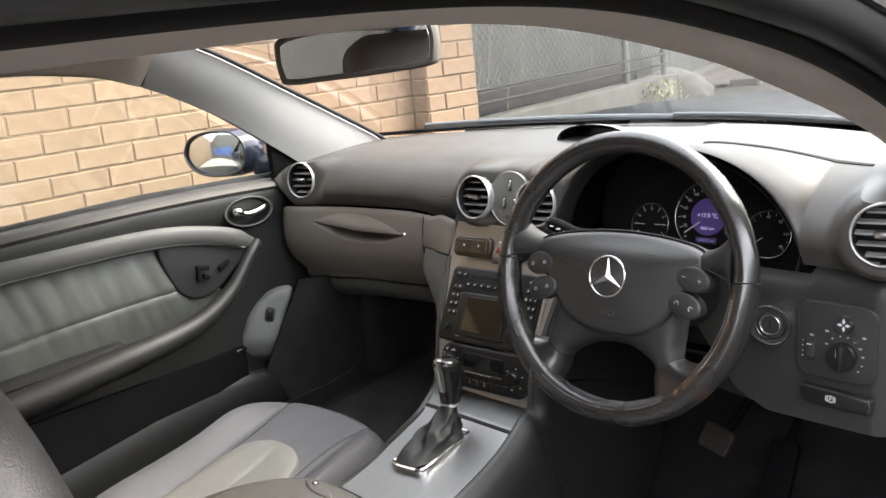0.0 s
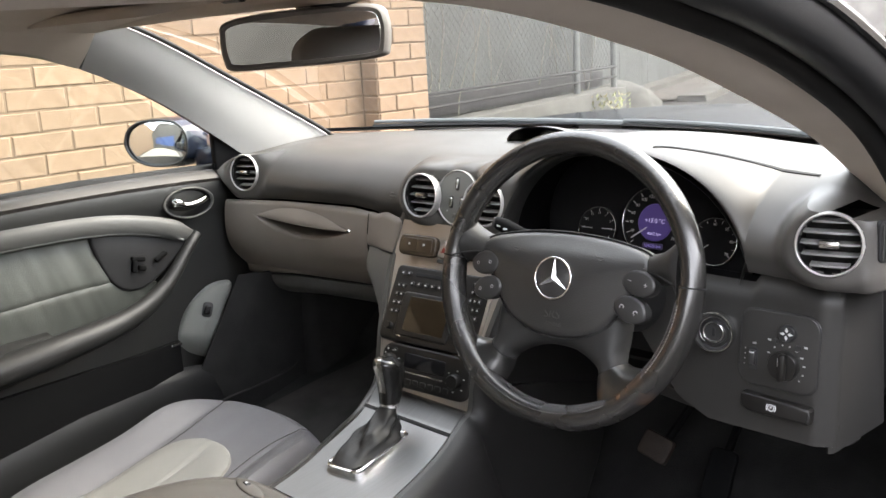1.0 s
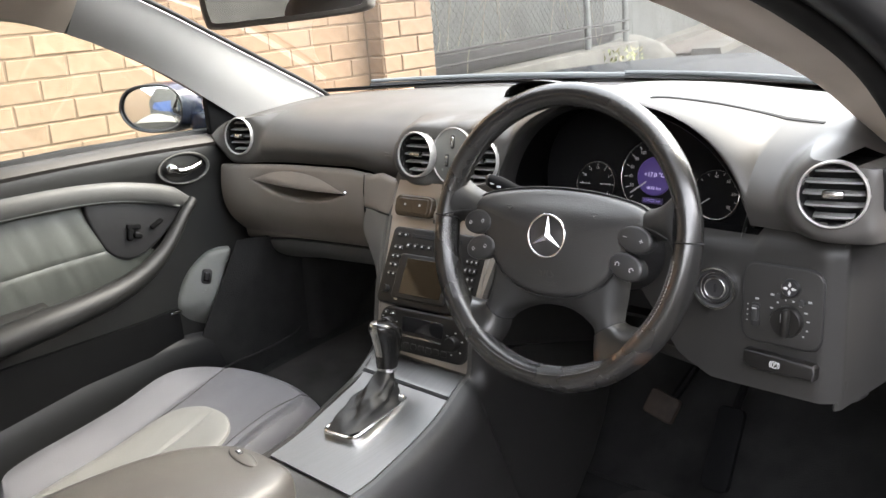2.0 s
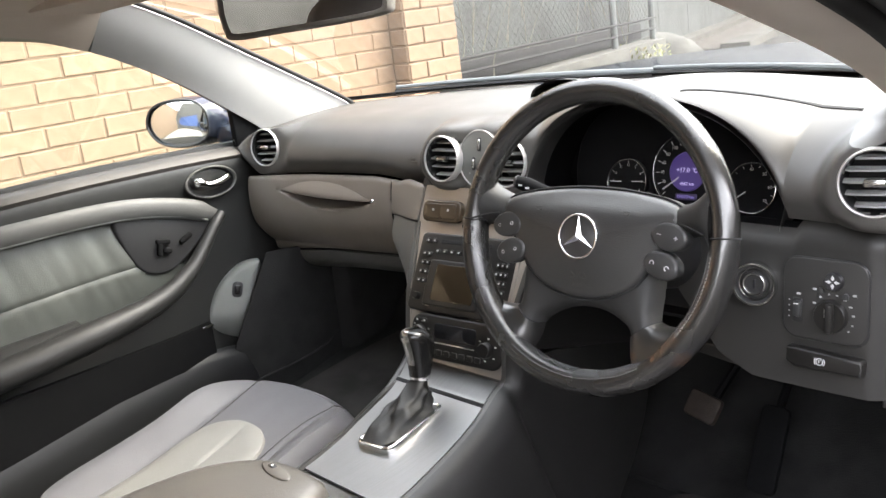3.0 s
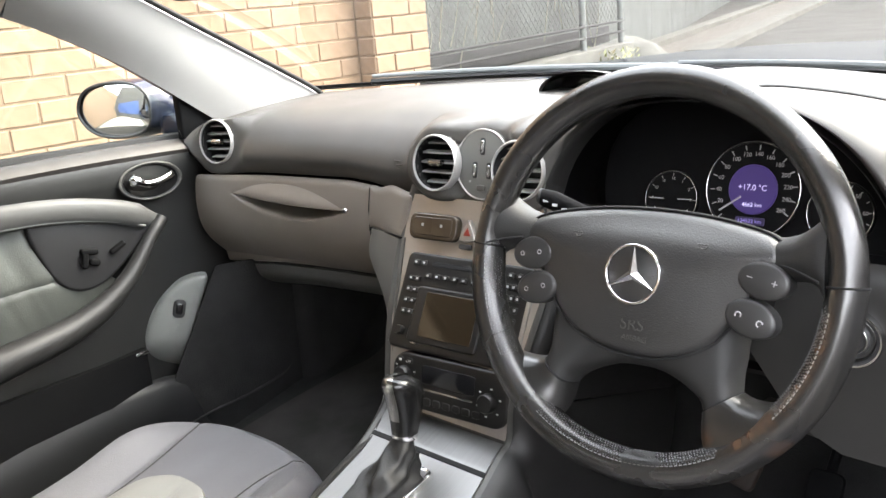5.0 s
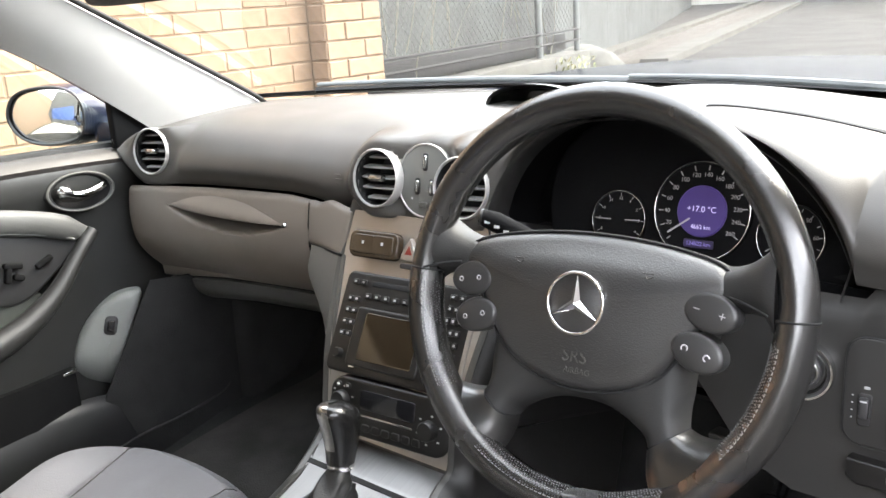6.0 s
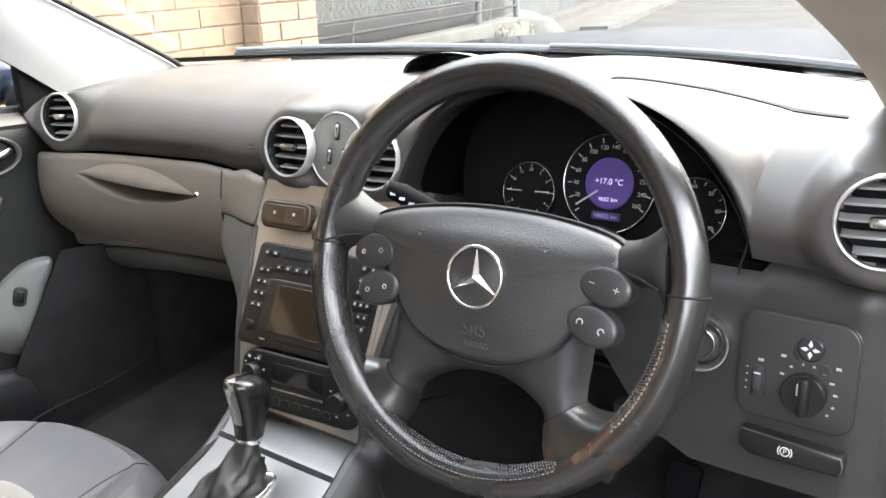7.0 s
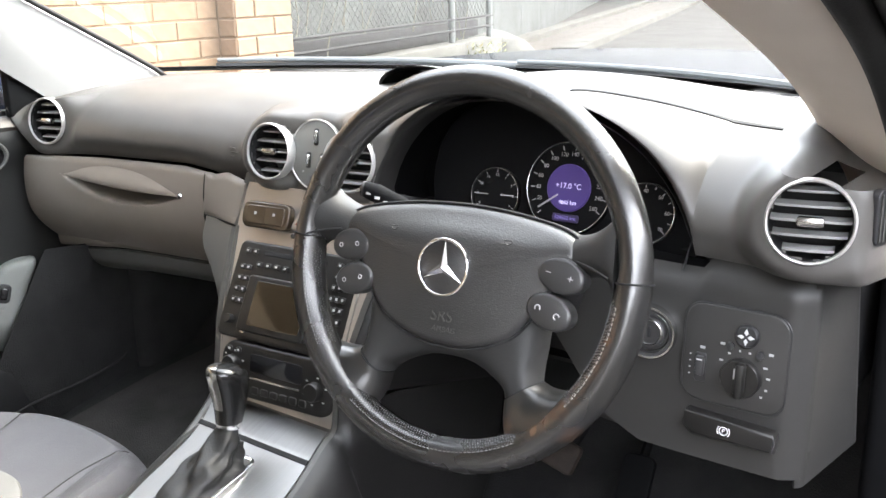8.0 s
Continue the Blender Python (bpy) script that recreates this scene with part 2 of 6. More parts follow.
FADED = material("faded_print", (0.38, 0.38, 0.38), 0.6, wear=0.3)
YELLOW = material("yellow_label", (0.55, 0.38, 0.06), 0.6, wear=0.1)
RED = material("red_lens", (0.20, 0.02, 0.014), 0.3, wear=0.1)
AMBER = material("worn_tan_pedal", (0.022, 0.013, 0.008), 0.7, grain=0.5, grain_size=0.003, wear=0.5, wear_size=0.02)


# ---- mesh helpers ----
def link(name, bm, mat, parent=None, label="", smooth=True):
    me = bpy.data.meshes.new(name)
    bmesh.ops.recalc_face_normals(bm, faces=bm.faces)
    bm.to_mesh(me)
    bm.free()
    me.materials.append(mat)
    if smooth:
        for p in me.polygons:
            p.use_smooth = True
    ob = new(name, me)
    if parent:
        ob.parent = parent
    if label:
        ob["label"] = label
    if smooth:
        me.set_sharp_from_angle(angle=radians(38))
    return ob


def part(name, bm, mat, parent, label="", m=None, smooth=True):
    ob = link(name, bm, mat, parent, label, smooth)
    if m is not None:
        ob.matrix_local = m
    return ob


def thing(name, label, category, m=Matrix(), group="", kind=""):
    e = new(name)
    e.empty_display_size = 0.05
    e.matrix_world = m
    return tagged(e, label, category, group, kind)


def curve_closed(pts, n=8):
    """A smooth closed line through the points."""
    out, k = [], len(pts)
    p = [Vector(q) for q in pts]
    for i in range(k):
        a, b, c, d = p[i - 1], p[i], p[(i + 1) % k], p[(i + 2) % k]
        for j in range(n):
            t = j / n
            out.append(0.5 * (2 * b + (c - a) * t + (2 * a - 5 * b + 4 * c - d) * t**2 + (3 * b - a - 3 * c + d) * t**3))
    return out


def curve_open(pts, n=8):
    p = [Vector(q) for q in pts]
    p = [2 * p[0] - p[1]] + p + [2 * p[-1] - p[-2]]
    out = []
    for i in range(1, len(p) - 2):
        a, b, c, d = p[i - 1 : i + 3]
        for j in range(n):
            t = j / n
            out.append(0.5 * (2 * b + (c - a) * t + (2 * a - 5 * b + 4 * c - d) * t**2 + (3 * b - a - 3 * c + d) * t**3))
    return out + [p[-2]]


def round_rect(w, h, r, n=5):
    out = []
    for cx, cy, a0 in ((w / 2 - r, h / 2 - r, 0), (-w / 2 + r, h / 2 - r, 90), (-w / 2 + r, -h / 2 + r, 180), (w / 2 - r, -h / 2 + r, 270)):
        for i in range(n + 1):
            a = radians(a0 + 90 * i / n)
            out.append(Vector((cx + r * math.cos(a), cy + r * math.sin(a))))
    return out


def ellipse(rx, ry, n=32, cx=0, cy=0):
    return [Vector((cx + rx * math.cos(2 * math.pi * i / n), cy + ry * math.sin(2 * math.pi * i / n))) for i in range(n)]


def inset(pts, d):
    out, k = [], len(pts)
    area = sum(pts[i - 1].x * pts[i].y - pts[i].x * pts[i - 1].y for i in range(k))
    s = 1 if area > 0 else -1
    for i in range(k):
        a, b, c = pts[i - 1].to_2d(), pts[i].to_2d(), pts[(i + 1) % k].to_2d()
        t = c - a
        nrm = Vector((-t.y, t.x)) * s
        out.append(b + nrm.normalized() * d if nrm.length > 1e-9 else b)
    return out


def skin(bm, rings, closed=True, cap0=False, cap1=False):
    """Join rows of points, each as long as the others, with faces."""
    rows = [[bm.verts.new(p) for p in ring] for ring in rings]
    k = len(rows[0])
    for a, b in zip(rows, rows[1:]):
        for i in range(k if closed else k - 1):
            j = (i + 1) % k
            bm.faces.new((a[i], a[j], b[j], b[i]))
    if cap0:
        bm.faces.new(rows[0][::-1])
    if cap1:
        bm.faces.new(rows[-1])
    return rows


def pillow(pts, z0, z1, bevel=0.002, dome=0.0, bm=None, steps=3):
    """A raised piece with the outline pts (in x, y), from z0 up to z1, with a rounded rim and a domed top."""
    bm = bm or bmesh.new()
    pts = [Vector((p[0], p[1])) for p in pts]
    rings = [[(p.x, p.y, z0) for p in pts]]
    for i in range(steps + 1):
        a = radians(90 * i / steps)
        q = inset(pts, bevel * (1 - math.cos(a)))
        rings.append([(p.x, p.y, z1 - bevel + bevel * math.sin(a)) for p in q])
    c = sum(pts, Vector((0, 0))) / len(pts)
    q = inset(pts, bevel)
    if dome:
        for f in (0.85, 0.65, 0.4, 0.15):
            rings.append([(c.x + (p.x - c.x) * f, c.y + (p.y - c.y) * f, z1 + dome * (1 - f * f)) for p in q])
    skin(bm, rings, True, True, True)
    return bm


def box(size, c=(0, 0, 0), bevel=0.003, bm=None, segments=2):
    b2 = bmesh.new()
    bmesh.ops.create_cube(b2, size=1)
    bmesh.ops.scale(b2, vec=size, verts=b2.verts)
    if bevel:
        bmesh.ops.bevel(b2, geom=b2.edges[:], offset=min(bevel, min(size) * 0.45), segments=segments, profile=0.5, affect="EDGES")
    bmesh.ops.translate(b2, vec=c, verts=b2.verts)
    if bm is None:
        return b2
    me = bpy.data.meshes.new("t")
    b2.to_mesh(me)
    b2.free()
    bm.from_mesh(me)
    bpy.data.meshes.remove(me)
    return bm


def lathe(profile, n=40, bm=None, m=None):
    """Turn rows of (radius, height) round the z axis."""
    bm = bm or bmesh.new()
    m = m or Matrix()
    rings = [[m @ Vector((r * math.cos(2 * math.pi * i / n), r * math.sin(2 * math.pi * i / n), z)) for i in range(n)] for r, z in profile]
    skin(bm, rings)
    return bm


def tube(path, radius, n=10, bm=None, cap=True, flat=1.0, up=Vector((0, 0, 1))):
    """A round (or flattened) bar along the path; radius may be a list."""
    bm = bm or bmesh.new()
    p = [Vector(q) for q in path]
    rings = []
    for i, c in enumerate(p):
        t = (p[min(i + 1, len(p) - 1)] - p[max(i - 1, 0)]).normalized()
        s = t.cross(up)
        s = s.normalized() if s.length > 1e-4 else Vector((1, 0, 0))
        u = s.cross(t)
        r = radius[i] if isinstance(radius, (list, tuple)) else radius
        rings.append([c + s * r * math.cos(2 * math.pi * j / n) + u * r * flat * math.sin(2 * math.pi * j / n) for j in range(n)])
    skin(bm, rings, True, cap, cap)
    return bm


def torus(R, r, n=96, k=16, bm=None, a0=0.0, a1=360.0):
    bm = bm or bmesh.new()
    full = abs(a1 - a0) >= 360
    rings = []
    for i in range(n + (0 if full else 1)):
        a = radians(a0 + (a1 - a0) * i / n)
        rings.append([((R + r * math.cos(b)) * math.cos(a), (R + r * math.cos(b)) * math.sin(a), r * math.sin(b)) for b in (2 * math.pi * j / k for j in range(k))])
    if full:
        rings.append(rings[0])
    skin(bm, rings, True, not full, not full)
    bmesh.ops.remove_doubles(bm, verts=bm.verts, dist=1e-5)
    return bm


def surface(fn, nu, nv, thick=0.0, bm=None):
    """A sheet fn(u, v), u and v from 0 to 1; with thick it gets a back, set off along its normals."""
    bm = bm or bmesh.new()
    g = [[Vector(fn(i / nu, j / nv)) for j in range(nv + 1)] for i in range(nu + 1)]
    v = [[bm.verts.new(p) for p in row] for row in g]
    for i in range(nu):
        for j in range(nv):
            bm.faces.new((v[i][j], v[i + 1][j], v[i + 1][j + 1], v[i][j + 1]))
    if thick:
        bmesh.ops.recalc_face_normals(bm, faces=bm.faces)
        bm.normal_update()
        bmesh.ops.solidify(bm, geom=bm.faces[:], thickness=thick)
    return bm


def smooth(a, b, x):
    t = min(max((x - a) / (b - a), 0), 1)
    return t * t * (3 - 2 * t)


def lerp(rows, x):
    """A value between the rows of (x, value)."""
    if x <= rows[0][0]:
        return rows[0][1]
    for (a, p), (b, q) in zip(rows, rows[1:]):
        if x <= b:
            return p + (q - p) * (x - a) / (b - a)
    return rows[-1][1]


def facing(p, rx=90, rz=0):
    """A pose whose x is to the right, y up and z towards the seats; rz turns it to the right, rx under 90 leans it back."""
    return pose(*p, rx, 0, rz)


# ---- outside: ground, brick wall, fence, kerb ----
def ground_height(x, y):
    return 0.03 * noise.noise(Vector((x * 0.35, y * 0.35, 3))) * smooth(3, 8, abs(y))


gr = bmesh.new()
surface(lambda u, v: (-60 + 120 * u, -60 + 120 * v, ground_height(-60 + 120 * u, -60 + 120 * v)), 90, 90, 0, gr)
far = [(-2500, -2500), (2500, -2500), (2500, 2500), (-2500, 2500)]
near = [(-60, -60), (60, -60), (60, 60), (-60, 60)]
fv = [[gr.verts.new((*p, -0.02)) for p in q] for q in (far, near)]
for i in range(4):
    gr.faces.new((fv[0][i], fv[0][(i + 1) % 4], fv[1][(i + 1) % 4], fv[1][i]))
tagged(link("ground", gr, ROAD), "worn pale asphalt ground of a lane", "ground", kind="structure")

WALL_X, WALL_END = -2.6, 2.59
wall = bmesh.new()
box((0.2, 13.0, 3.2), (WALL_X - 0.1, WALL_END - 6.5, 1.6), 0, wall)
wall_ob = tagged(link("wall_brick", wall, MORTAR, smooth=False), "tan brick boundary wall with raked brown joints", "wall", kind="structure")


def kerb_line(a, b, w, h):
    a, b = Vector(a), Vector(b)
    d = (b - a).normalized()
    s = Vector((-d.y, d.x, 0)) * w / 2
    bm = bmesh.new()
    k = int((b - a).length / 1.2)
    for i in range(k):
        p, q = a + (b - a) * (i / k) + d * 0.006, a + (b - a) * ((i + 1) / k) - d * 0.006
        ring = [p - s, p + s, p + s * 0.9 + Vector((0, 0, h)), p - s * 0.9 + Vector((0, 0, h))]
        skin(bm, [ring, [r + (q - p) for r in ring]], True, True, True)
    return bm


tagged(link("kerb", kerb_line((-6.9, 11.0, 0), (-17.4, 42, 0), 0.35, 0.14), CONCRETE, smooth=False), "weathered pale concrete kerb along the lane", "kerb", kind="structure")
tagged(link("kerb", kerb_line((-5.9, 11.4, 0), (-15.4, 42, 0), 0.45, 0.10), CONCRETE, smooth=False), "low pale concrete edging strip", "kerb", kind="structure")

verge = bmesh.new()
surface(lambda u, v: (-6.75 + 0.65 * u + (-10.4 + 0.9 * u) * v, 11.0 + 0.3 * u + 30 * v, 0.05 + 0.02 * math.sin(40 * v) * math.sin(9 * u)), 6, 60, 0.0, verge)
tagged(link("verge", verge, SOIL), "strip of dry brown soil between the kerbs", "verge", kind="structure")

# added low wall across the lane, out of view, to temper the side light
side = bmesh.new()
box((0.3, 13.0, 1.9), (3.45, -2.9, 0.95), 0.01, side)
tagged(link("wall_side_block", side, RENDERED, smooth=False), "added plain dark grey wall beside the car, out of view, to temper side light", "wall", kind="structure")
end_ = bmesh.new()
box((5.9, 0.3, 4.6), (0.35, -9.3, 2.3), 0.01, end_)
tagged(link("wall_rear", end_, DARKWALL, smooth=False), "dark weathered wall behind the car", "wall", kind="structure")
apron = bmesh.new()
box((5.7, 5.6, 0.02), (0.40, -6.33, 0.02), 0.004, apron)
tagged(link("apron", apron, APRON, smooth=False), "pale concrete apron behind the car", "pavement", kind="structure")
tarp = thing("tarpaulin", "blue tarpaulin hung on the wall behind the car", "tarpaulin", pose(-1.55, -9.13, 0))
part("sheet", surface(lambda u, v: (-0.75 + 1.9 * u, 0.02 + 0.015 * math.sin(u * 21) * v, 1.85 - 1.15 * v), 40, 8, 0.004), BLUETARP, tarp, "creased blue plastic sheet")
part("batten", box((2.0, 0.03, 0.05), (0.2, 0.01, 1.87), 0.004), STAINED, tarp, "narrow timber batten")

# added wall above the view: darkens what the bonnet reflects
ahead = bmesh.new()
box((80, 0.4, 13.0), (2, 44, 6.5), 0.02, ahead)
tagged(link("wall_for_reflection", ahead, RENDERED, smooth=False), "added plain grey wall far ahead, mostly out of view, to darken the bonnet's reflection", "wall", kind="structure")

# chain-link fence on a plinth with dark sheeting behind
FA, FB = Vector((-3.75, 4.0, 0)), Vector((-4.41, 7.22, 0))
fd = (FB - FA).normalized()
fn_ = Vector((-fd.y, fd.x, 0))
flen = (FB - FA).length
fm = Matrix(((fd.x, fn_.x, 0, FA.x), (fd.y, fn_.y, 0, FA.y), (0, 0, 1, 0), (0, 0, 0, 1)))
fence = thing("fence", "galvanised chain-link fence on a concrete plinth with dark sheeting", "fence", fm)
part("plinth", box((flen + 1, 0.25, 0.55), (flen / 2 - 0.5, 0, 0.275), 0.01), STAINED, fence)
for rz in (0.66, 0.76):
    part("rail", tube([(-1, -0.02, rz), (flen, -0.02, rz)], 0.011, 8), DEEP, fence, "dark rail along the foot of the mesh")
part("kick_board", box((flen + 1, 0.05, 0.16), (flen / 2 - 0.5, 0.16, 0.64), 0.005), DEEP, fence, "dark timber board along the foot")
sheet = bmesh.new()
surface(lambda u, v: (-1 + (flen + 1) * u, 0.25 + 0.012 * noise.noise(Vector((u * 9, v * 5, 2))) + 0.003 * math.sin(u * 60), 0.5 + 2.8 * v), 120, 20, 0.004, sheet)
part("sheeting", sheet, SHADEWALL, fence, "weathered dark grey-green sheeting")
for px in (-0.6, 2.35, 3.25):
    part("post", tube([(px, 0, 0.5), (px, 0, 3.2)], 0.032, 10), GALV, fence)
wire = bmesh.new()
for s in (1, -1):
    for i in range(int((flen + 8) / 0.08)):
        x0 = -3.5 + i * 0.08
        a, b = Vector((x0, 0.01 * s, 0.75)), Vector((x0 + s * 2.35, 0.01 * s, 3.1))
        lo, hi = sorted((a, b), key=lambda p: p.x)
        if hi.x < -0.9 or lo.x > flen:
            continue
        if lo.x < -1:
            lo = lo.lerp(hi, (-1 - lo.x) / (hi.x - lo.x))
        if hi.x > flen:
            hi = lo.lerp(hi, (flen - lo.x) / (hi.x - lo.x))
        a, b = lo, hi
        skin(wire, [[p + Vector((0.0022 * math.cos(k * 2.1), 0.0022 * math.sin(k * 2.1), 0)) for k in range(3)] for p in (a, b)])
tagged(part("wire_mesh", wire, GALV, fence, "galvanised diamond wire mesh"), kind="stuff")

far_wall = bmesh.new()
p0, p1 = Vector((-5.6, 8.0, 0)), Vector((-20.0, 40, 0))
d_ = (p1 - p0).normalized()
for i in range(12):
    a_ = p0 + (p1 - p0) * (i / 12) + d_ * 0.01
    b_ = p0 + (p1 - p0) * ((i + 1) / 12) - d_ * 0.01
    n_ = Vector((-d_.y, d_.x, 0)) * 0.12
    ring_ = [a_ + n_, a_ - n_, b_ - n_, b_ + n_]
    skin(far_wall, [ring_, [r + Vector((0, 0, 2.4)) for r in ring_]], True, True, True)
tagged(link("wall_concrete", far_wall, SHADEWALL, smooth=False), "weathered grey panel wall beyond the fence", "wall", kind="structure")

twigs = bmesh.new()
rnd = random.Random(21)
for i in range(46):
    a = Vector((rnd.uniform(-0.8, flen), rnd.uniform(0.06, 0.2), rnd.uniform(0.5, 1.2)))
    pts, d = [a], Vector((rnd.uniform(-0.7, 0.7), 0, 1)).normalized()
    for k in range(5):
        d = (d + Vector((rnd.uniform(-0.5, 0.5), rnd.uniform(-0.1, 0.1), rnd.uniform(-0.1, 0.3)))).normalized()
        pts.append(pts[-1] + d * rnd.uniform(0.12, 0.35))
        pts[-1].y = min(max(pts[-1].y, 0.03), 0.2)
    tube(pts, [0.006, 0.005, 0.004, 0.003, 0.003, 0.002], 4, twigs)
climber = link("dry_creeper", twigs, STEM)
climber.matrix_world = fm
tagged(climber, "dry leafless creeper stems behind the wire mesh", "creeper", kind="stuff")

rk = bmesh.new()
bmesh.ops.create_icosphere(rk, subdivisions=4, radius=0.5)
for v in rk.verts:
    v.co = v.co * (1 + 0.30 * noise.noise(v.co * 2.3) + 0.08 * noise.noise(v.co * 7))
    v.co.z *= 0.75
rock = tagged(link("boulder", rk, STAINED), "grey weathered boulder at the end of the fence", "boulder")
rock.matrix_world = pose(-5.0, 8.3, 0.22) @ Matrix.Scale(0.8, 4)

# a few plants at the foot of the fence
def weeds(name, c, n, size, seed):
    rnd = random.Random(seed)
    bm = bmesh.new()
    for i in range(n):
        a, r = rnd.uniform(0, 6.28), size * rnd.random() ** 0.7
        p = Vector((c[0] + r * math.cos(a), c[1] + r * math.sin(a), c[2] + rnd.uniform(0, size * 0.7)))
        t = Vector((rnd.uniform(-1, 1), rnd.uniform(-1, 1), rnd.uniform(0.2, 1))).normalized() * size * rnd.uniform(0.12, 0.3)
        s = t.cross(Vector((0.3, 0.2, 1))).normalized() * size * 0.035
        q = [bm.verts.new(v) for v in (p, p + t * 0.5 + s, p + t, p + t * 0.5 - s)]
        bm.faces.new(q)
    return tagged(link(name, bm, LEAF), "small green and dry weeds by the fence", "weeds", kind="stuff")


weeds("weeds", (-4.15, 6.6, 0.3), 220, 0.30, 2)
weeds("weeds", (-3.7, 5.2, 0.2), 120, 0.22, 4)

# ---- the car's shell ----
XC = 0.02
car = thing("car_body", "dark blue metallic coupe body with an open driver's doorway", "car")


def screen_y(x):
    return 0.74 - 0.27 * ((x - XC) / 0.72) ** 2


def screen_top(x):
    return -0.06 - 0.06 * ((x - XC) / 0.62) ** 2


def windscreen(u, v):
    x0, x1 = -0.73 + 1.45 * u, -0.67 + 1.34 * u
    x = x0 + (x1 - x0) * v
    bulge = 0.03 * math.sin(math.pi * v)
    return (x, screen_y(x0) + (screen_top(x1) - screen_y(x0)) * v + bulge * 0.5, 0.962 + (1.252 - 0.962) * v + bulge * 0.8 + 0.01 * (1 - ((x - XC) / 0.7) ** 2) * v)


part("windscreen", surface(windscreen, 40, 12, 0), SCREEN, car, "clear laminated windscreen")


def bonnet(u, v):
    x = -0.84 + 1.68 * u
    y = screen_y(x * 0.83) + 0.165 + (1.85 - screen_y(x * 0.83)) * v
    e = (x / 0.84) ** 2
    return (x, y, 0.955 + 0.02 * math.sin(v * 2.2) - 0.09 * v**2 - 0.22 * smooth(0.8, 1, v) ** 2 - 0.05 * e - 0.05 * e**4)


part("bonnet", surface(bonnet, 40, 24, 0.004), PAINT, car, "dark blue metallic bonnet reflecting the sky")


def scuttle(u, v):
    x = -0.74 + 1.48 * u
    return (x, screen_y(x * 0.95) + 0.004 + 0.19 * v, 0.951 - 0.010 * math.sin(v * 3.1) - 0.012 * v - 0.02 * (x / 0.74) ** 4)


part("screen_border", surface(lambda u, v: Vector(windscreen(u, 0.026 * v)) + Vector((0, -0.006, 0.002)), 60, 2, 0.001), GLOSSBLACK, car, "black printed border of the windscreen")
part("scuttle", surface(scuttle, 40, 8, 0.004), COWL, car, "plastic scuttle panel below the windscreen, pale for the sky's sheen")
for u0, u1, v0, v1 in ((0.93, 0.50, 0.0, 0.030), (0.55, 0.10, 0.0, 0.036)):
    pts = []
    for k in range(15):
        t = k / 14
        p = Vector(windscreen(u0 + (u1 - u0) * t, v0 + (v1 - v0) * math.sin(t * 1.5)))
        pts.append(p + Vector((0, 0.012, 0.008)))
    arm = part("wiper", tube(pts, [0.008 - 0.004 * k / 14 for k in range(15)], 8), COWL, car, "windscreen wiper arm and blade, the arm pale for the sky's sheen")
    part("blade", tube([p + Vector((0.0, -0.004, -0.010)) for p in pts[4:]], 0.006, 6), RUBBER, arm)
    part("pivot", lathe([(0.020, -0.01), (0.020, 0.004), (0.014, 0.010), (0.0005, 0.011)], 20), COWL, arm, "round wiper pivot cap", Matrix.Translation(pts[0] + Vector((0, 0.02, -0.012))))
for k in range(22):
    gx = -0.60 + 1.2 * k / 21
    part("vent_slot", box((0.030, 0.006, 0.004), (gx, screen_y(gx * 0.95) + 0.10, 0.9425), 0.001), DEEP, car)

# headliner, header and pillars
def liner(u, v):
    x = -0.56 + 1.13 * u
    return (x, screen_top(x) - 0.02 + (-1.5 - screen_top(x)) * v, 1.235 + 0.035 * (1 - ((x - XC) / 0.58) ** 2) + 0.02 * math.sin(math.pi * v))


part("headliner", surface(liner, 24, 20, 0.02), LINER, car, "beige-grey cloth headliner")


def roof(u, v):
    x = -0.62 + 1.25 * u
    return (x, screen_top(x) + (-1.55 - screen_top(x)) * v, 1.275 + 0.04 * (1 - ((x - XC) / 0.62) ** 2) + 0.02 * math.sin(math.pi * v))


part("roof", surface(roof, 24, 20, 0.006), PAINT, car, "dark blue painted roof")
part("header_trim", tube([(x, screen_top(x) - 0.02, 1.238 + 0.012 * (1 - ((x - XC) / 0.6) ** 2)) for x in [-0.60 + 0.06 * i for i in range(21)]], 0.022, 10), LINER, car)


def strip(inner, outer, n=10, bulge=0.012, away=(0, 0, 1), bm=None):
    """A rounded trim between two lines; away: the side to which it swells."""
    a, b = curve_open(inner, n), curve_open(outer, n)
    bm = bm or bmesh.new()
    w = Vector(away).normalized()
    rows = []
    for p, q in zip(a, b):
        row = [p - w * 0.02]
        for i in range(9):
            t = i / 8
            row.append(p.lerp(q, t) + w * bulge * math.sin(math.pi * t))
        row.append(q - w * 0.02)
        rows.append(row)
    skin(bm, rows, True)
    return bm


DIN = [(0.61, 0.46, 0.905), (0.615, 0.235, 1.018), (0.62, 0.0, 1.10), (0.62, -0.20, 1.158), (0.62, -0.46, 1.203), (0.62, -0.75, 1.203), (0.62, -1.3, 1.18)]
DOUT = [(0.715, 0.26, 0.93), (0.705, 0.12, 1.045), (0.70, -0.06, 1.125), (0.70, -0.24, 1.175), (0.70, -0.46, 1.211), (0.70, -0.75, 1.215), (0.70, -1.3, 1.19)]
part("pillar_trim", strip([(0.605, 0.54, 0.865)] + DIN, [(0.722, 0.345, 0.862)] + DOUT, 10, 0.010, (0.3, -0.3, -0.6)), DPILLAR, car, "beige-grey trim of the driver's pillar and roof rail, lightened as if lit")
PIN = [(-0.66, 0.47, 0.945), (-0.65, 0.411, 0.982), (-0.635, 0.20, 1.098), (-0.605, 0.02, 1.190), (-0.58, -0.11, 1.243)]
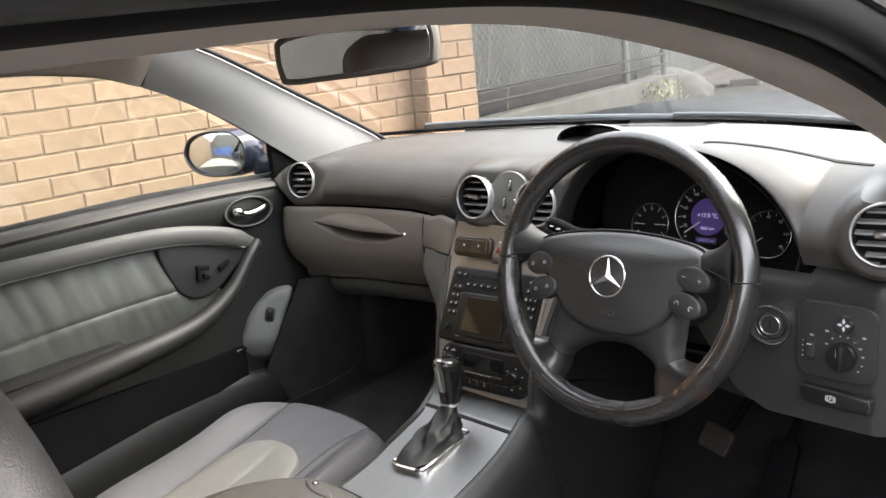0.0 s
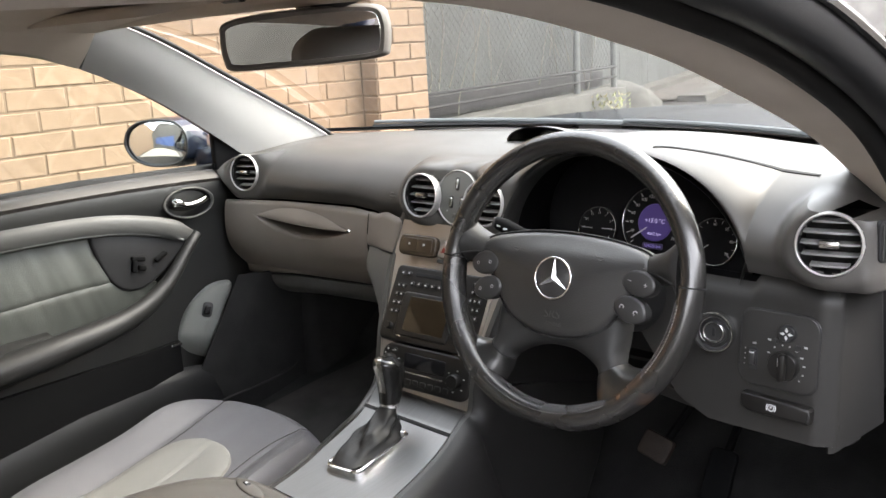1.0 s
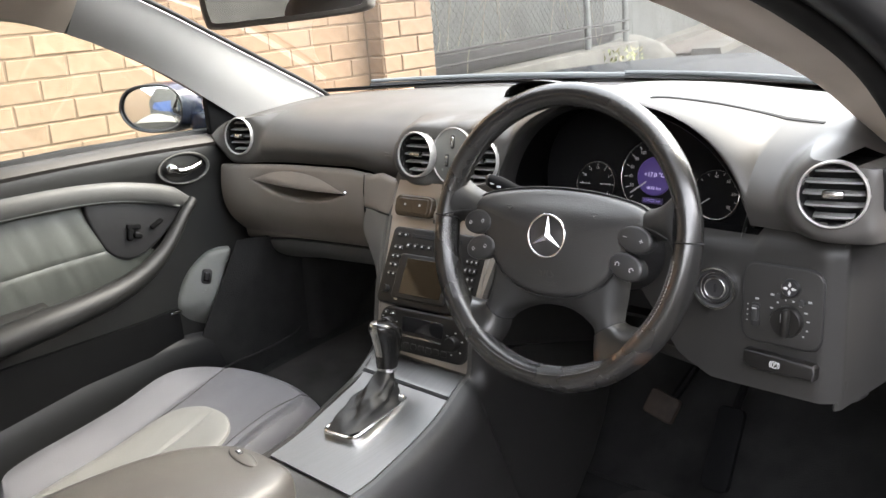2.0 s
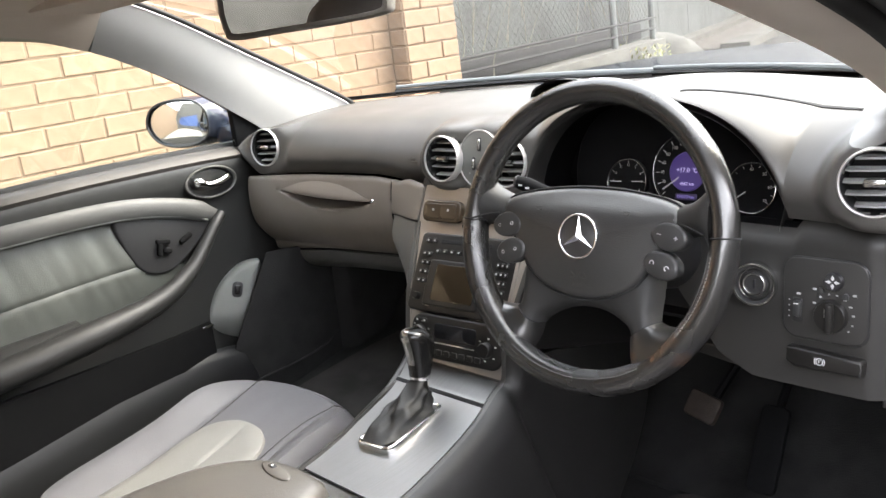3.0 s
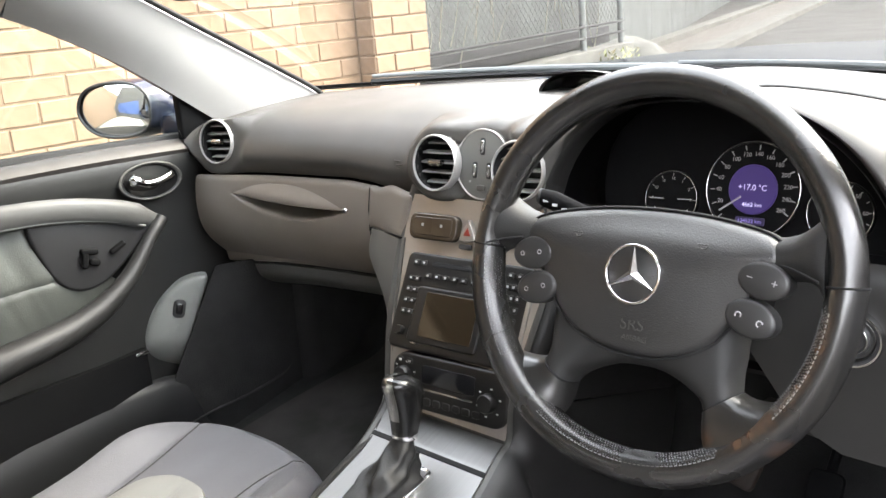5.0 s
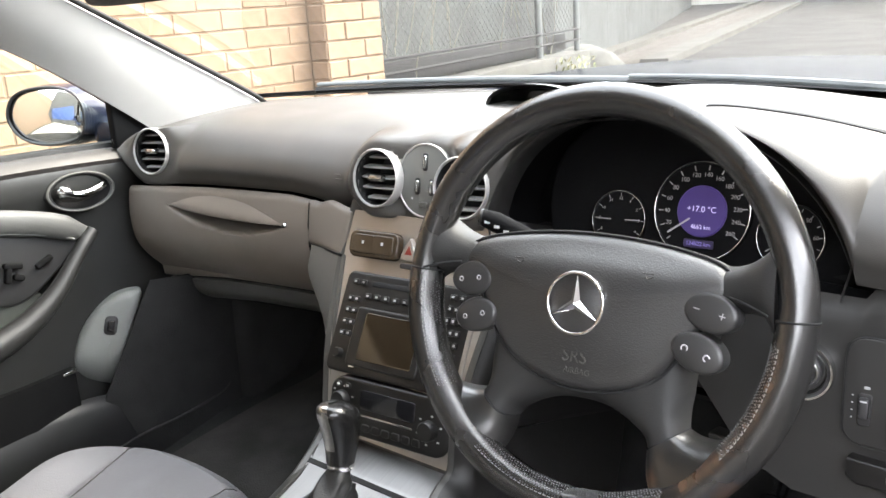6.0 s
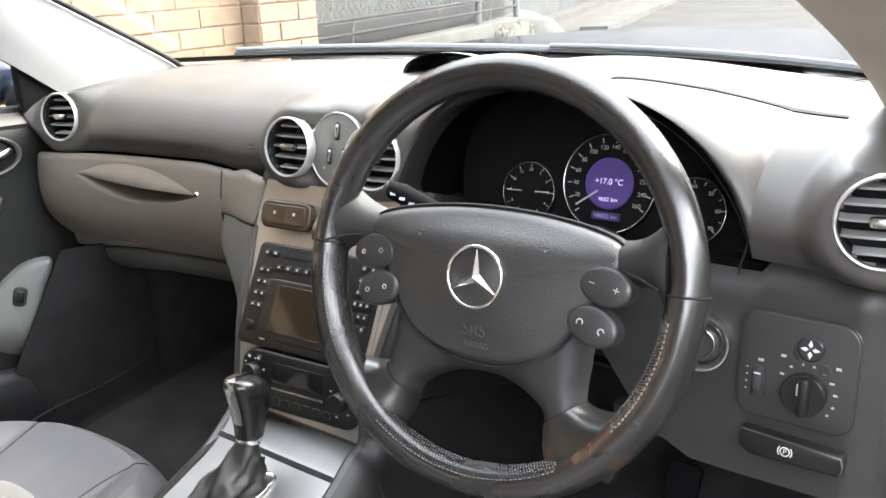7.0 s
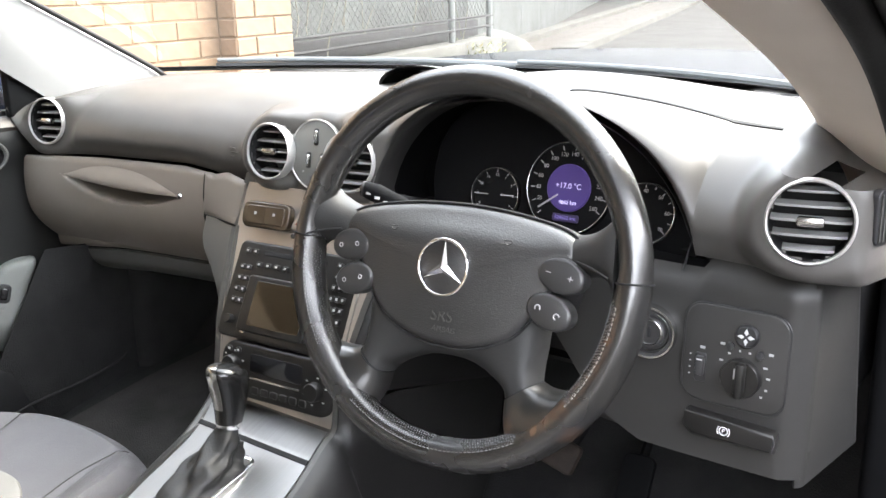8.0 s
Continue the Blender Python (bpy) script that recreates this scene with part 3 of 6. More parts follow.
POUT = [(-0.675, 0.265, 0.90), (-0.67, 0.215, 0.945), (-0.67, 0.06, 1.056), (-0.668, -0.05, 1.117), (-0.665, -0.125, 1.150)]
part("screen_seal", tube([Vector(p) + Vector((0.004, 0.002, 0.006)) for p in curve_open(PIN, 8)], 0.005, 8), RUBBER, car, "black windscreen seal beside the pillar")
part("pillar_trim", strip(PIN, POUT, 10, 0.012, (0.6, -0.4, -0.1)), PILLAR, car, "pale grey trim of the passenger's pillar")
PIN2 = [(-0.58, -0.115, 1.244), (-0.575, -0.22, 1.262), (-0.57, -0.5, 1.268), (-0.57, -1.3, 1.25)]
POUT2 = [(-0.665, -0.13, 1.152), (-0.668, -0.25, 1.184), (-0.67, -0.5, 1.198), (-0.67, -1.3, 1.18)]
part("roof_rail_trim", strip(PIN2, POUT2, 10, 0.008, (0.6, 0, -0.3)), LINER, car, "beige-grey trim of the roof rail")
part("door_seal", tube([Vector(p) + Vector((0.011, -0.006, 0.007)) for p in curve_open([(0.722, 0.345, 0.862)] + DOUT, 8)], 0.0135, 10), RUBBER, car, "black rubber seal of the driver's doorway")
OUT2 = [Vector(p) + Vector((0.045, -0.01, 0.03)) for p in DOUT]
part("roof_frame", tube(curve_open(OUT2, 8), 0.028, 12), BLACK, car, "black outer frame of the doorway")
part("chrome_strip", tube([p + Vector((0.03, -0.012, 0.012)) for p in curve_open(OUT2, 8)], 0.006, 8), DULLCHROME, car)
part("roof_frame", tube([Vector(p) + Vector((-0.035, 0.02, 0.03)) for p in curve_open(POUT + POUT2[1:], 8)], 0.03, 10), BLACK, car)

# lower shell
part("floor_pan", box((1.46, 2.9, 0.04), (0.0, -0.55, 0.20), 0.005), CARPET, car, "black carpeted floor")
part("bulkhead", box((1.40, 0.05, 0.75), (0.0, 0.80, 0.57), 0.01), CARPET, car, "black carpeted bulkhead")
part("toe_board", surface(lambda u, v: (-0.70 + 1.40 * u, 0.45 + 0.34 * v, 0.22 + 0.3 * v * v), 4, 8, 0.01), CARPET, car, "black carpeted toe board")
part("rear_panel", box((1.40, 0.08, 0.72), (0.0, -1.55, 0.58), 0.02), CARPET, car, "dark rear seat back panel")
part("parcel_shelf", box((1.40, 0.75, 0.04), (0.0, -1.90, 0.93), 0.01), CARPET, car, "dark parcel shelf")
part("boot_lid", surface(lambda u, v: (-0.80 + 1.60 * u, -2.15 - 0.75 * v, 0.95 - 0.04 * v - 0.5 * smooth(0.85, 1, v)), 16, 16, 0.006), PAINT, car, "dark blue boot lid")
part("rear_window", surface(lambda u, v: (-0.56 + 1.12 * u, -1.50 - 0.70 * v, 1.27 - 0.32 * v), 8, 8, 0), TINTED, car, "clear tinted rear window")
for sx in (-1, 1):
    part("rear_pillar", tube([(sx * 0.60, -1.42, 1.25), (sx * 0.66, -1.85, 1.10), (sx * 0.70, -2.25, 0.95)], 0.05, 10), PAINT, car, "dark blue rear roof pillar")
part("rear_quarter", box((0.10, 0.85, 0.80), (0.70, -1.55, 0.60), 0.03), HARD, car, "dark rear side panel")
part("rear_quarter", box((0.10, 0.85, 0.75), (-0.72, -1.55, 0.58), 0.03), HARD, car, "dark rear side panel")
part("rear_wing", surface(lambda u, v: (-0.86 + 0.02 * v + 0.05 * u * u, -1.20 - 1.65 * u, 0.30 + 0.63 * v), 12, 8, 0.01), PAINT, car, "dark blue rear wing")
part("sill", box((0.12, 1.9, 0.16), (0.74, -0.15, 0.26), 0.03), PAINT, car, "dark blue painted door sill")


def sill_top(y):
    return lerp([(-1.4, 0.40), (-0.6, 0.445), (-0.44, 0.468), (-0.24, 0.503), (-0.09, 0.515), (0.03, 0.508), (0.15, 0.480), (0.32, 0.44)], y)


sl_ = bmesh.new()
skin(sl_, [[(-0.668, y, 0.25), (-0.666, y, sill_top(y) - 0.03), (-0.655, y, sill_top(y) - 0.006), (-0.643, y, sill_top(y)), (-0.630, y, sill_top(y) - 0.004), (-0.620, y, sill_top(y) - 0.018), (-0.612, y, sill_top(y) - 0.06), (-0.598, y, 0.30), (-0.598, y, 0.25)] for y in [-1.4 + 0.043 * i for i in range(41)]], True, True, True)
part("sill", sl_, SILLBLACK, car, "black plastic door sill")


def toe_z(y):
    return lerp([(-0.10, 0.225), (0.02, 0.335), (0.10, 0.365), (0.20, 0.385), (0.40, 0.43), (0.52, 0.54), (0.60, 0.68)], y)


part("toe_board", surface(lambda u, v: (-0.66 + 0.56 * u, -0.10 + 0.70 * v, toe_z(-0.10 + 0.70 * v)), 4, 28, 0.01), CARPET, car, "black carpeted passenger footwell")
part("carpet_edge", tube(curve_open([(-0.595, -0.05, 0.40), (-0.60, 0.06, 0.425), (-0.60, 0.15, 0.43), (-0.603, 0.22, 0.437), (-0.605, 0.262, 0.45), (-0.607, 0.285, 0.485), (-0.608, 0.293, 0.54)], 6), 0.0024, 8), RUBBER, car, "bound edge of the carpet")
part("wheel_arch", box((0.11, 0.40, 0.36), (-0.625, 0.49, 0.54), 0.03, None, 3), CARPET, car, "black carpeted wheel arch")
part("hinge_post", box((0.10, 0.16, 0.80), (0.735, 0.48, 0.55), 0.02), PAINT, car, "dark blue painted door post")
part("post_trim", box((0.05, 0.14, 0.46), (0.722, 0.370, 0.60), 0.015, None, 3), MATTE, car, "black trim on the door post")
part("front_wing", surface(lambda u, v: (0.86 - 0.03 * v, 0.50 + 1.45 * u, 0.30 + 0.60 * v - 0.1 * u), 12, 8, 0.01), PAINT, car)
part("front_wing", surface(lambda u, v: (-0.86 + 0.03 * v, 0.50 + 1.45 * u, 0.30 + 0.60 * v - 0.1 * u), 12, 8, 0.01), PAINT, car)

# the driver's door stands open
dm = pose(0.80, 0.44, 0, 0, 0, 56)
ddoor = thing("driver_door", "open dark blue driver's door with dark inner trim", "car door", dm)
part("outer_skin", surface(lambda u, v: (0.06 + 0.03 * math.sin(math.pi * v), -1.28 * u, 0.28 + 0.62 * v), 16, 12, 0.006), PAINT, ddoor, "dark blue outer skin")
part("inner_panel", surface(lambda u, v: (-0.03 - 0.012 * math.sin(6 * v), -1.26 * u - 0.01, 0.30 + 0.61 * v), 16, 20, 0.05), DOORHARD, ddoor, "dark inner door panel")
part("armrest", tube(curve_open([(-0.05, -0.15, 0.78), (-0.075, -0.35, 0.66), (-0.085, -0.7, 0.62), (-0.08, -1.15, 0.60)], 6), 0.03, 12), ARMLEATHER, ddoor, "dark padded armrest")
part("ledge", tube([(-0.01, -0.02, 0.915), (-0.01, -0.6, 0.925), (-0.01, -1.26, 0.90)], 0.022, 10), LEDGECAP, ddoor)

# ---- dashboard ----
dash = thing("dashboard", "charcoal grey moulded dashboard with round air vents", "dashboard")
VENTS = [((-0.600, 0.172, 0.912), 13, 82), ((-0.070, 0.186, 0.904), 4, 80), ((0.080, 0.184, 0.903), 8, 80), ((0.661, 0.158, 0.9085), 13, 83)]


def lip_y(x):
    return 0.205 - 0.04 * ((x - XC) / 0.63) ** 2


def arch(x):
    d = (x - 0.32) / 0.225 if x > 0.32 else (0.32 - x) / 0.215
    return 0.836 + 0.162 * max(1 - d**2.6, 0) ** 0.6


def lip_base(x):
    return max(lerp([(-0.66, 0.853), (-0.47, 0.860), (-0.28, 0.862), (-0.235, 0.858), (-0.19, 0.850), (-0.145, 0.842), (-0.07, 0.837), (0.0, 0.836), (0.10, 0.838), (0.15, 0.845), (0.45, 0.845), (0.55, 0.838), (0.66, 0.836)], x), arch(x))


def lip_z(x):
    return max(lip_base(x), lerp([(-0.69, 0.925), (-0.68, 0.896), (-0.668, 0.876), (-0.65, 0.863), (-0.62, 0.85)], x))


def top_z(x):
    return 0.966 + 0.05 * math.exp(-(((x - 0.33) / 0.19) ** 2)) - 0.02 * smooth(0.52, 0.72, abs(x - XC))


def pad_profile(x):
    yl, zl, zt, yw = lip_y(x), lip_z(x), top_z(x), screen_y(x)
    k = smooth(0.46, 0.58, x)  # the shoulder is rounder on the driver's side
    return curve_open([(yl + 0.045, zl - 0.003), (yl + 0.018, zl), (yl + 0.011, zl + 0.006), (yl, zl + 0.28 * (zt - zl)), (yl + 0.014 + 0.008 * k, zl + 0.56 * (zt - zl)), (yl + 0.05 + 0.018 * k, zl + (0.84 - 0.03 * k) * (zt - zl)), (yl + 0.12 + 0.03 * k, zt), (yl + 0.12 + 0.5 * (yw - yl - 0.12), 0.5 * zt + 0.5 * 0.968), (yw + 0.01, 0.958)], 6)


def vent_plane(v, x, z):
    (cx, cy, cz), rz, rx = v
    n = Matrix.Rotation(radians(rz), 3, "Z") @ Vector((0, -math.sin(radians(rx)), math.cos(radians(rx))))
    return cy - (n.x * (x - cx) + n.z * (z - cz)) / n.y


pad = bmesh.new()
NX = 300
cols = []
for i in range(NX + 1):
    x = -0.69 + 1.408 * i / NX
    col = []
    for k, p in enumerate(pad_profile(x)):
        y, z = p.x, p.y
        if k < 33:
            for v in VENTS + [((0.004, 0.207, 0.903), 2, 80)]:
                r = math.hypot(x - v[0][0], z - v[0][2])
                w = 1 - smooth(0.044, 0.082, r)
                y = y + (vent_plane(v, x, z) + 0.004 - y) * w
        z -= min(0.21 * max(0, y - 0.235), 0.035) * smooth(0.622, 0.685, x)  # falls away to the pillar
        y += 0.05 * smooth(0.696, 0.722, x) ** 2
        col.append(pad.verts.new((x, y, z)))
    cols.append(col)
for a, b in zip(cols, cols[1:]):
    for j in range(len(a) - 1):
        c = (a[j].co + b[j].co + a[j + 1].co + b[j + 1].co) / 4
        if any(math.hypot(c.x - v[0][0], c.z - v[0][2]) < 0.036 for v in VENTS) and c.y < 0.26:
            continue
        pad.faces.new((a[j], b[j], b[j + 1], a[j + 1]))
pad.faces.new(cols[0])
pad.faces.new(cols[-1])
bmesh.ops.delete(pad, geom=[v for v in pad.verts if not v.link_faces], context="VERTS")
upper = part("upper_pad", pad, SOFT, dash, "soft grained charcoal upper dashboard pad")


def vent(v, tab=1.0):
    c, rz, rx = v
    m = facing(c, rx, rz)
    ring = part("air_vent", lathe([(0.0362, -0.03), (0.0362, 0.0), (0.0368, 0.0022), (0.0380, 0.0028), (0.0394, 0.0010), (0.0397, -0.012)], 48), RINGSILVER, dash, "round air vent with a satin chrome ring", m)
    part("housing", lathe([(0.0359, 0.0), (0.0359, -0.05), (0.001, -0.05)], 32), DEEP, ring)
    for k in range(-2, 3):
        z = k * 0.0135
        w = math.sqrt(0.0352**2 - z * z)
        s = bmesh.new()
        pts = [(-w, 0), (-w * 0.8, 0.004), (0, 0.006), (w * 0.8, 0.004), (w, 0)]
        lo = [Vector((p[0], z - 0.0012, p[1] - 0.012)) for p in pts]
        hi = [Vector((p[0], z + 0.0022, p[1] - 0.024)) for p in pts]
        rows = [lo, [p + Vector((0, 0.0022, 0)) for p in lo], [p + Vector((0, 0.002, 0)) for p in hi], hi]
        skin(s, [[r[i] for r in rows] for i in range(5)], True, True, True)
        part("slat", s, SLAT, ring)
    part("tab", box((0.024, 0.009, 0.012), (0, 0, -0.004), 0.003), DULLCHROME, ring, "satin chrome vent tab")
    return ring


for v in VENTS:
    vent(v)

# centre control plate between the vents
cm = facing((0.004, 0.203, 0.903), 80, 2)
plate = part("control_plate", pillow(ellipse(0.046, 0.047, 48), -0.01, 0.0, 0.002), PLATE, dash, "grey plate with small vent rollers", cm)
part("chrome_edge", tube([(0.046 * math.cos(a), 0.047 * math.sin(a), 0.0) for a in [2 * math.pi * i / 48 for i in range(49)]], 0.0012, 6), RINGSILVER, plate)
for px, py, h in ((0.0, 0.024, 0.017), (-0.012, -0.008, 0.016), (0.012, -0.008, 0.016)):
    part("roller_slot", pillow(round_rect(0.008, h + 0.006, 0.003), 0, 0.0012, 0.0006), BLACK, plate, "", Matrix.Translation((px, py, 0)))
    roller = part("roller", pillow(round_rect(0.0056, h + 0.001, 0.0027, 6), 0.0, 0.0042, 0.0022, 0.0006), DULLCHROME, plate, "slim chrome roller", Matrix.Translation((px + 0.0004, py, 0)) @ Matrix.Rotation(radians(-6), 4, "Z"))
    for k in (-1, 0, 1):
        part("rib", box((0.0050, 0.0007, 0.0006), (0, k * h * 0.2, 0.0047), 0), BLACK, roller, smooth=False)
for px in (-0.021, 0.021):
    part("symbol", lathe([(0.0016, 0.0), (0.0016, 0.0006), (0.0002, 0.0006)], 12), FADED, plate, "", Matrix.Translation((px, -0.024, 0)))
part("plate_button", pillow(round_rect(0.014, 0.008, 0.003), 0, 0.003, 0.001), UNDER, plate, "", Matrix.Translation((0.0, -0.032, 0)))

# instrument binnacle
bx, bz = 0.325, 0.84
outline = [(bx - 0.214 + 0.428 * i / 40) for i in range(41)]
def rim_ring(y, s, drop=0.0):
    pts = [Vector((bx + (x - bx) * s, y, bz + (arch(x) - 0.004 - bz) * s - drop)) for x in outline]
    return pts + [Vector((bx + 0.20 * s - 0.40 * s * i / 20, y, bz - 0.03 * s - drop)) for i in range(21)]
tb = bmesh.new()
skin(tb, [rim_ring(0.232, 0.990), rim_ring(0.24, 0.99), rim_ring(0.300, 0.98)], True, False, True)
hood = bmesh.new()
skin(hood, [rim_ring(0.192, 1.004), rim_ring(0.194, 0.994), rim_ring(0.200, 0.985), rim_ring(0.214, 0.982), rim_ring(0.233, 0.984)])
part("hood_edge", hood, HOODEDGE, dash, "dark rolled edge of the instrument hood")
part("binnacle", tb, HOODBLACK, dash, "deep black instrument binnacle")

GM = facing((0.356, 0.272, 0.884), 76, 3)
cluster = part("instrument_panel", pillow(round_rect(0.40, 0.20, 0.09), -0.02, -0.004, 0.004), VOID, dash, "black instrument panel with three dials", GM)


def words(name, text, size, mat, parent, m, label=""):
    cu = bpy.data.curves.new(name, "FONT")
    cu.body, cu.size, cu.align_x, cu.align_y, cu.extrude = text, size, "CENTER", "CENTER", 0.0001
    tmp = bpy.data.objects.new(name, cu)
    scene.collection.objects.link(tmp)
    dg = bpy.context.evaluated_depsgraph_get()
    me = bpy.data.meshes.new_from_object(tmp.evaluated_get(dg))
    bpy.data.objects.remove(tmp)
    me.materials.clear()
    me.materials.append(mat)
    ob = new(name, me)
    ob.parent = parent
    ob.matrix_local = m
    if label:
        ob["label"] = label
    return ob


def dial(cx, cy, r, labels, a0, a1, needle, size, ticks, name):
    face = part("dial", lathe([(0.0005, 0.001), (r * 0.97, 0.001), (r * 0.975, 0.003), (r, 0.004), (r * 1.02, 0.001), (r * 1.02, -0.006)], 64), VOID, cluster, name, Matrix.Translation((cx, cy, 0)))
    part("bezel", torus(r, r * 0.016, 64, 8), DULLCHROME, face, "thin chrome dial bezel", Matrix.Translation((0, 0, 0.004)))
    tk = bmesh.new()
    for i in range(ticks + 1):
        a = radians(a0 + (a1 - a0) * i / ticks)
        b2 = box((r * 0.10, r * 0.022, 0.0004), (r * 0.88, 0, 0.002), 0)
        bmesh.ops.rotate(b2, matrix=Matrix.Rotation(a, 3, "Z"), verts=b2.verts)
        me = bpy.data.meshes.new("t")
        b2.to_mesh(me)
        b2.free()
        tk.from_mesh(me)
        bpy.data.meshes.remove(me)
    part("ticks", tk, LIT, face, "white dial ticks", smooth=False)
    for i, s in enumerate(labels):
        if s:
            a = radians(a0 + (a1 - a0) * i / (len(labels) - 1))
            words("numeral", s, size, LIT, face, Matrix.Translation((r * 0.74 * math.cos(a), r * 0.74 * math.sin(a), 0.002)))
    for a in needle:
        nb = box((r * 0.55, r * 0.035, 0.001), (r * 0.55, 0, 0.0045), 0)
        bmesh.ops.rotate(nb, matrix=Matrix.Rotation(radians(a), 3, "Z"), verts=nb.verts)
        part("needle", nb, LIT, face, "white needle", smooth=False)
    return face


speed = dial(-0.002, -0.001, 0.0545, ["", "20", "40", "60", "80", "100", "120", "140", "160", "180", "200", "220", "240", "260"], 222, -32, [216], 0.0068, 13, "speedometer with a violet display")
part("display", lathe([(0.0003, 0.003), (0.0275, 0.003), (0.0285, 0.002), (0.0285, 0)], 48), LCD, speed, "lit violet round display")
words("readout", "+17.0 °C", 0.0092, LCDTEXT, speed, Matrix.Translation((0, 0.002, 0.0035)))
words("readout", "4662 km", 0.0066, LCDTEXT, speed, Matrix.Translation((0.001, -0.0175, 0.0035)))
part("lower_display", pillow(round_rect(0.034, 0.009, 0.002), 0.0, 0.003, 0.0004), DIMLCD, speed, "dim violet odometer display", Matrix.Translation((0, -0.036, 0)))
words("readout", "124522 km", 0.0062, DIMTEXT, speed, Matrix.Translation((0, -0.036, 0.0034)))
dial(-0.101, -0.019, 0.0335, ["12", "1", "2", "3", "4", "5", "6", "7", "8", "9", "10", "11", ""], 90, -270, [2, 181], 0.0050, 12, "small analogue clock dial")
dial(0.096, -0.020, 0.0345, ["", "40", "50", "60", "70"], 140, -40, [215], 0.006, 8, "small gauge dial")

# lower panel on the driver's side
def knee_y(x, z):
    return 0.210 - 0.014 * smooth(0.30, 0.55, x) - 0.016 * (0.85 - z) / 0.2


def knee(u, v):
    x = 0.14 + 0.527 * u
    z0 = lip_z(x) if not 0.13 < x < 0.56 else 0.838
    z = z0 - (z0 - lerp([(0.36, 0.765), (0.45, 0.66), (0.5, 0.64)], x)) * min(v / 0.8, 1)
    y = knee_y(x, z) - 0.012 * smooth(0.0, 0.1, v)
    if v > 0.8:
        t = (v - 0.8) / 0.2
        y, z = y + 0.10 * t, z - 0.025 * math.sin(t * 1.57)
    e = smooth(0.955, 1.0, u)
    return (x, y + 0.012 * e * e, z)


part("knee_panel", surface(knee, 60, 40, 0.006), KNEE, dash, "dark grey lower panel")


def end_face(u, v):
    """The side of the dashboard, from the front edge back to the door post."""
    z = 0.852 - (0.852 - 0.629 - 0.021 * u) * v
    turn = (1 - min(u / 0.06, 1)) ** 2
    back = smooth(0.94, 1.0, u)
    return (0.6675 + (0.013 + 0.018 * v) * u - 0.005 * turn - 0.006 * back**2, knee_y(0.67, z) + 0.001 + (0.295 - 0.197) * u, z)


part("end_cap", surface(end_face, 30, 20, 0.006), KNEE, dash, "dark grey dashboard end cap")
lip_path = curve_open([(0.395, 0.215, 0.655), (0.46, 0.199, 0.659), (0.54, 0.190, 0.664), (0.62, 0.185, 0.669), (0.650, 0.184, 0.670), (0.660, 0.187, 0.670), (0.6655, 0.194, 0.670), (0.6675, 0.206, 0.669)], 8)
lower_lip = bmesh.new()
lip_rows = []
for k, p in enumerate(lip_path):
    t = (lip_path[min(k + 1, len(lip_path) - 1)] - lip_path[max(k - 1, 0)]).normalized()
    o = Vector((t.y, -t.x, 0)).normalized()
    hgt = 0.022 + 0.014 * smooth(0, 0.5, k / len(lip_path)) 
    lip_rows.append([p + o * d + Vector((0, 0, -f * hgt)) for d, f in ((-0.012, -0.02), (0.001, 0.0), (0.004, 0.04), (0.0055, 0.12), (0.0055, 0.70), (0.004, 0.88), (-0.002, 1.0), (-0.03, 1.06), (-0.08, 1.0))])
skin(lower_lip, lip_rows, False)
part("lower_lip", lower_lip, KNEE, dash, "grey lower edge of the dashboard")
side_vent = part("demister_vent", pillow(round_rect(0.020, 0.052, 0.008), -0.006, 0.0015, 0.001), BLACK, dash, "small upright demister vent", Matrix(((0.42, 0.0, 0.908, 0.7135), (0.908, 0.0, -0.42, 0.192), (0, 1, 0, 0.912), (0, 0, 0, 1))))
for k in range(3):
    part("vent_slat", box((0.0016, 0.044, 0.002), (-0.005 + 0.005 * k, 0, 0.002), 0), HARD, side_vent, smooth=False)

# glove box side
def glove_y(x, z):
    tuck = 0.024 * min(max(0.768 - z, 0) / 0.068, 1) ** 2 * (1 - smooth(-0.26, -0.212, x))
    return tuck + lip_y(x) + 0.010 + 0.012 * ((0.86 - z) / 0.16) ** 2 - 0.013 * math.sin(math.pi * min(max((0.86 - z) / 0.16, 0), 1))


def glove_face(xa, xb, za, zb, gap=0.0015, nu=60, nv=40, thick=0.01):
    def f(u, v):
        x = xa + gap + (xb - xa - 2 * gap) * u
        z = za(x) - gap + (zb(x) - za(x) + 2 * gap) * v
        r = 0.006
        e = min(min(u, 1 - u) * abs(xb - xa), min(v, 1 - v) * abs(za(x) - zb(x)))
        back = 0.005 * (1 - math.sqrt(max(0, 1 - (1 - min(e / r, 1)) ** 2)))
        return (x, glove_y(x, z) + back, z)
    return surface(f, nu, nv, thick)


def gl_top(x):
    return lip_base(x) - 0.0060


def gl_bot(x):
    return lerp([(-0.67, 0.677), (-0.5, 0.691), (-0.2, 0.699), (-0.1, 0.698)], x)


hx0, hx1, hz = -0.572, -0.276, 0.818


def eye_line(t):
    """Middle height and half heights of the eye-shaped handle at t along it."""
    return hz + 0.006 - 0.012 * t, 0.025 * math.sin(math.pi * t) ** 0.75, 0.030 * math.sin(math.pi * t) ** 0.8


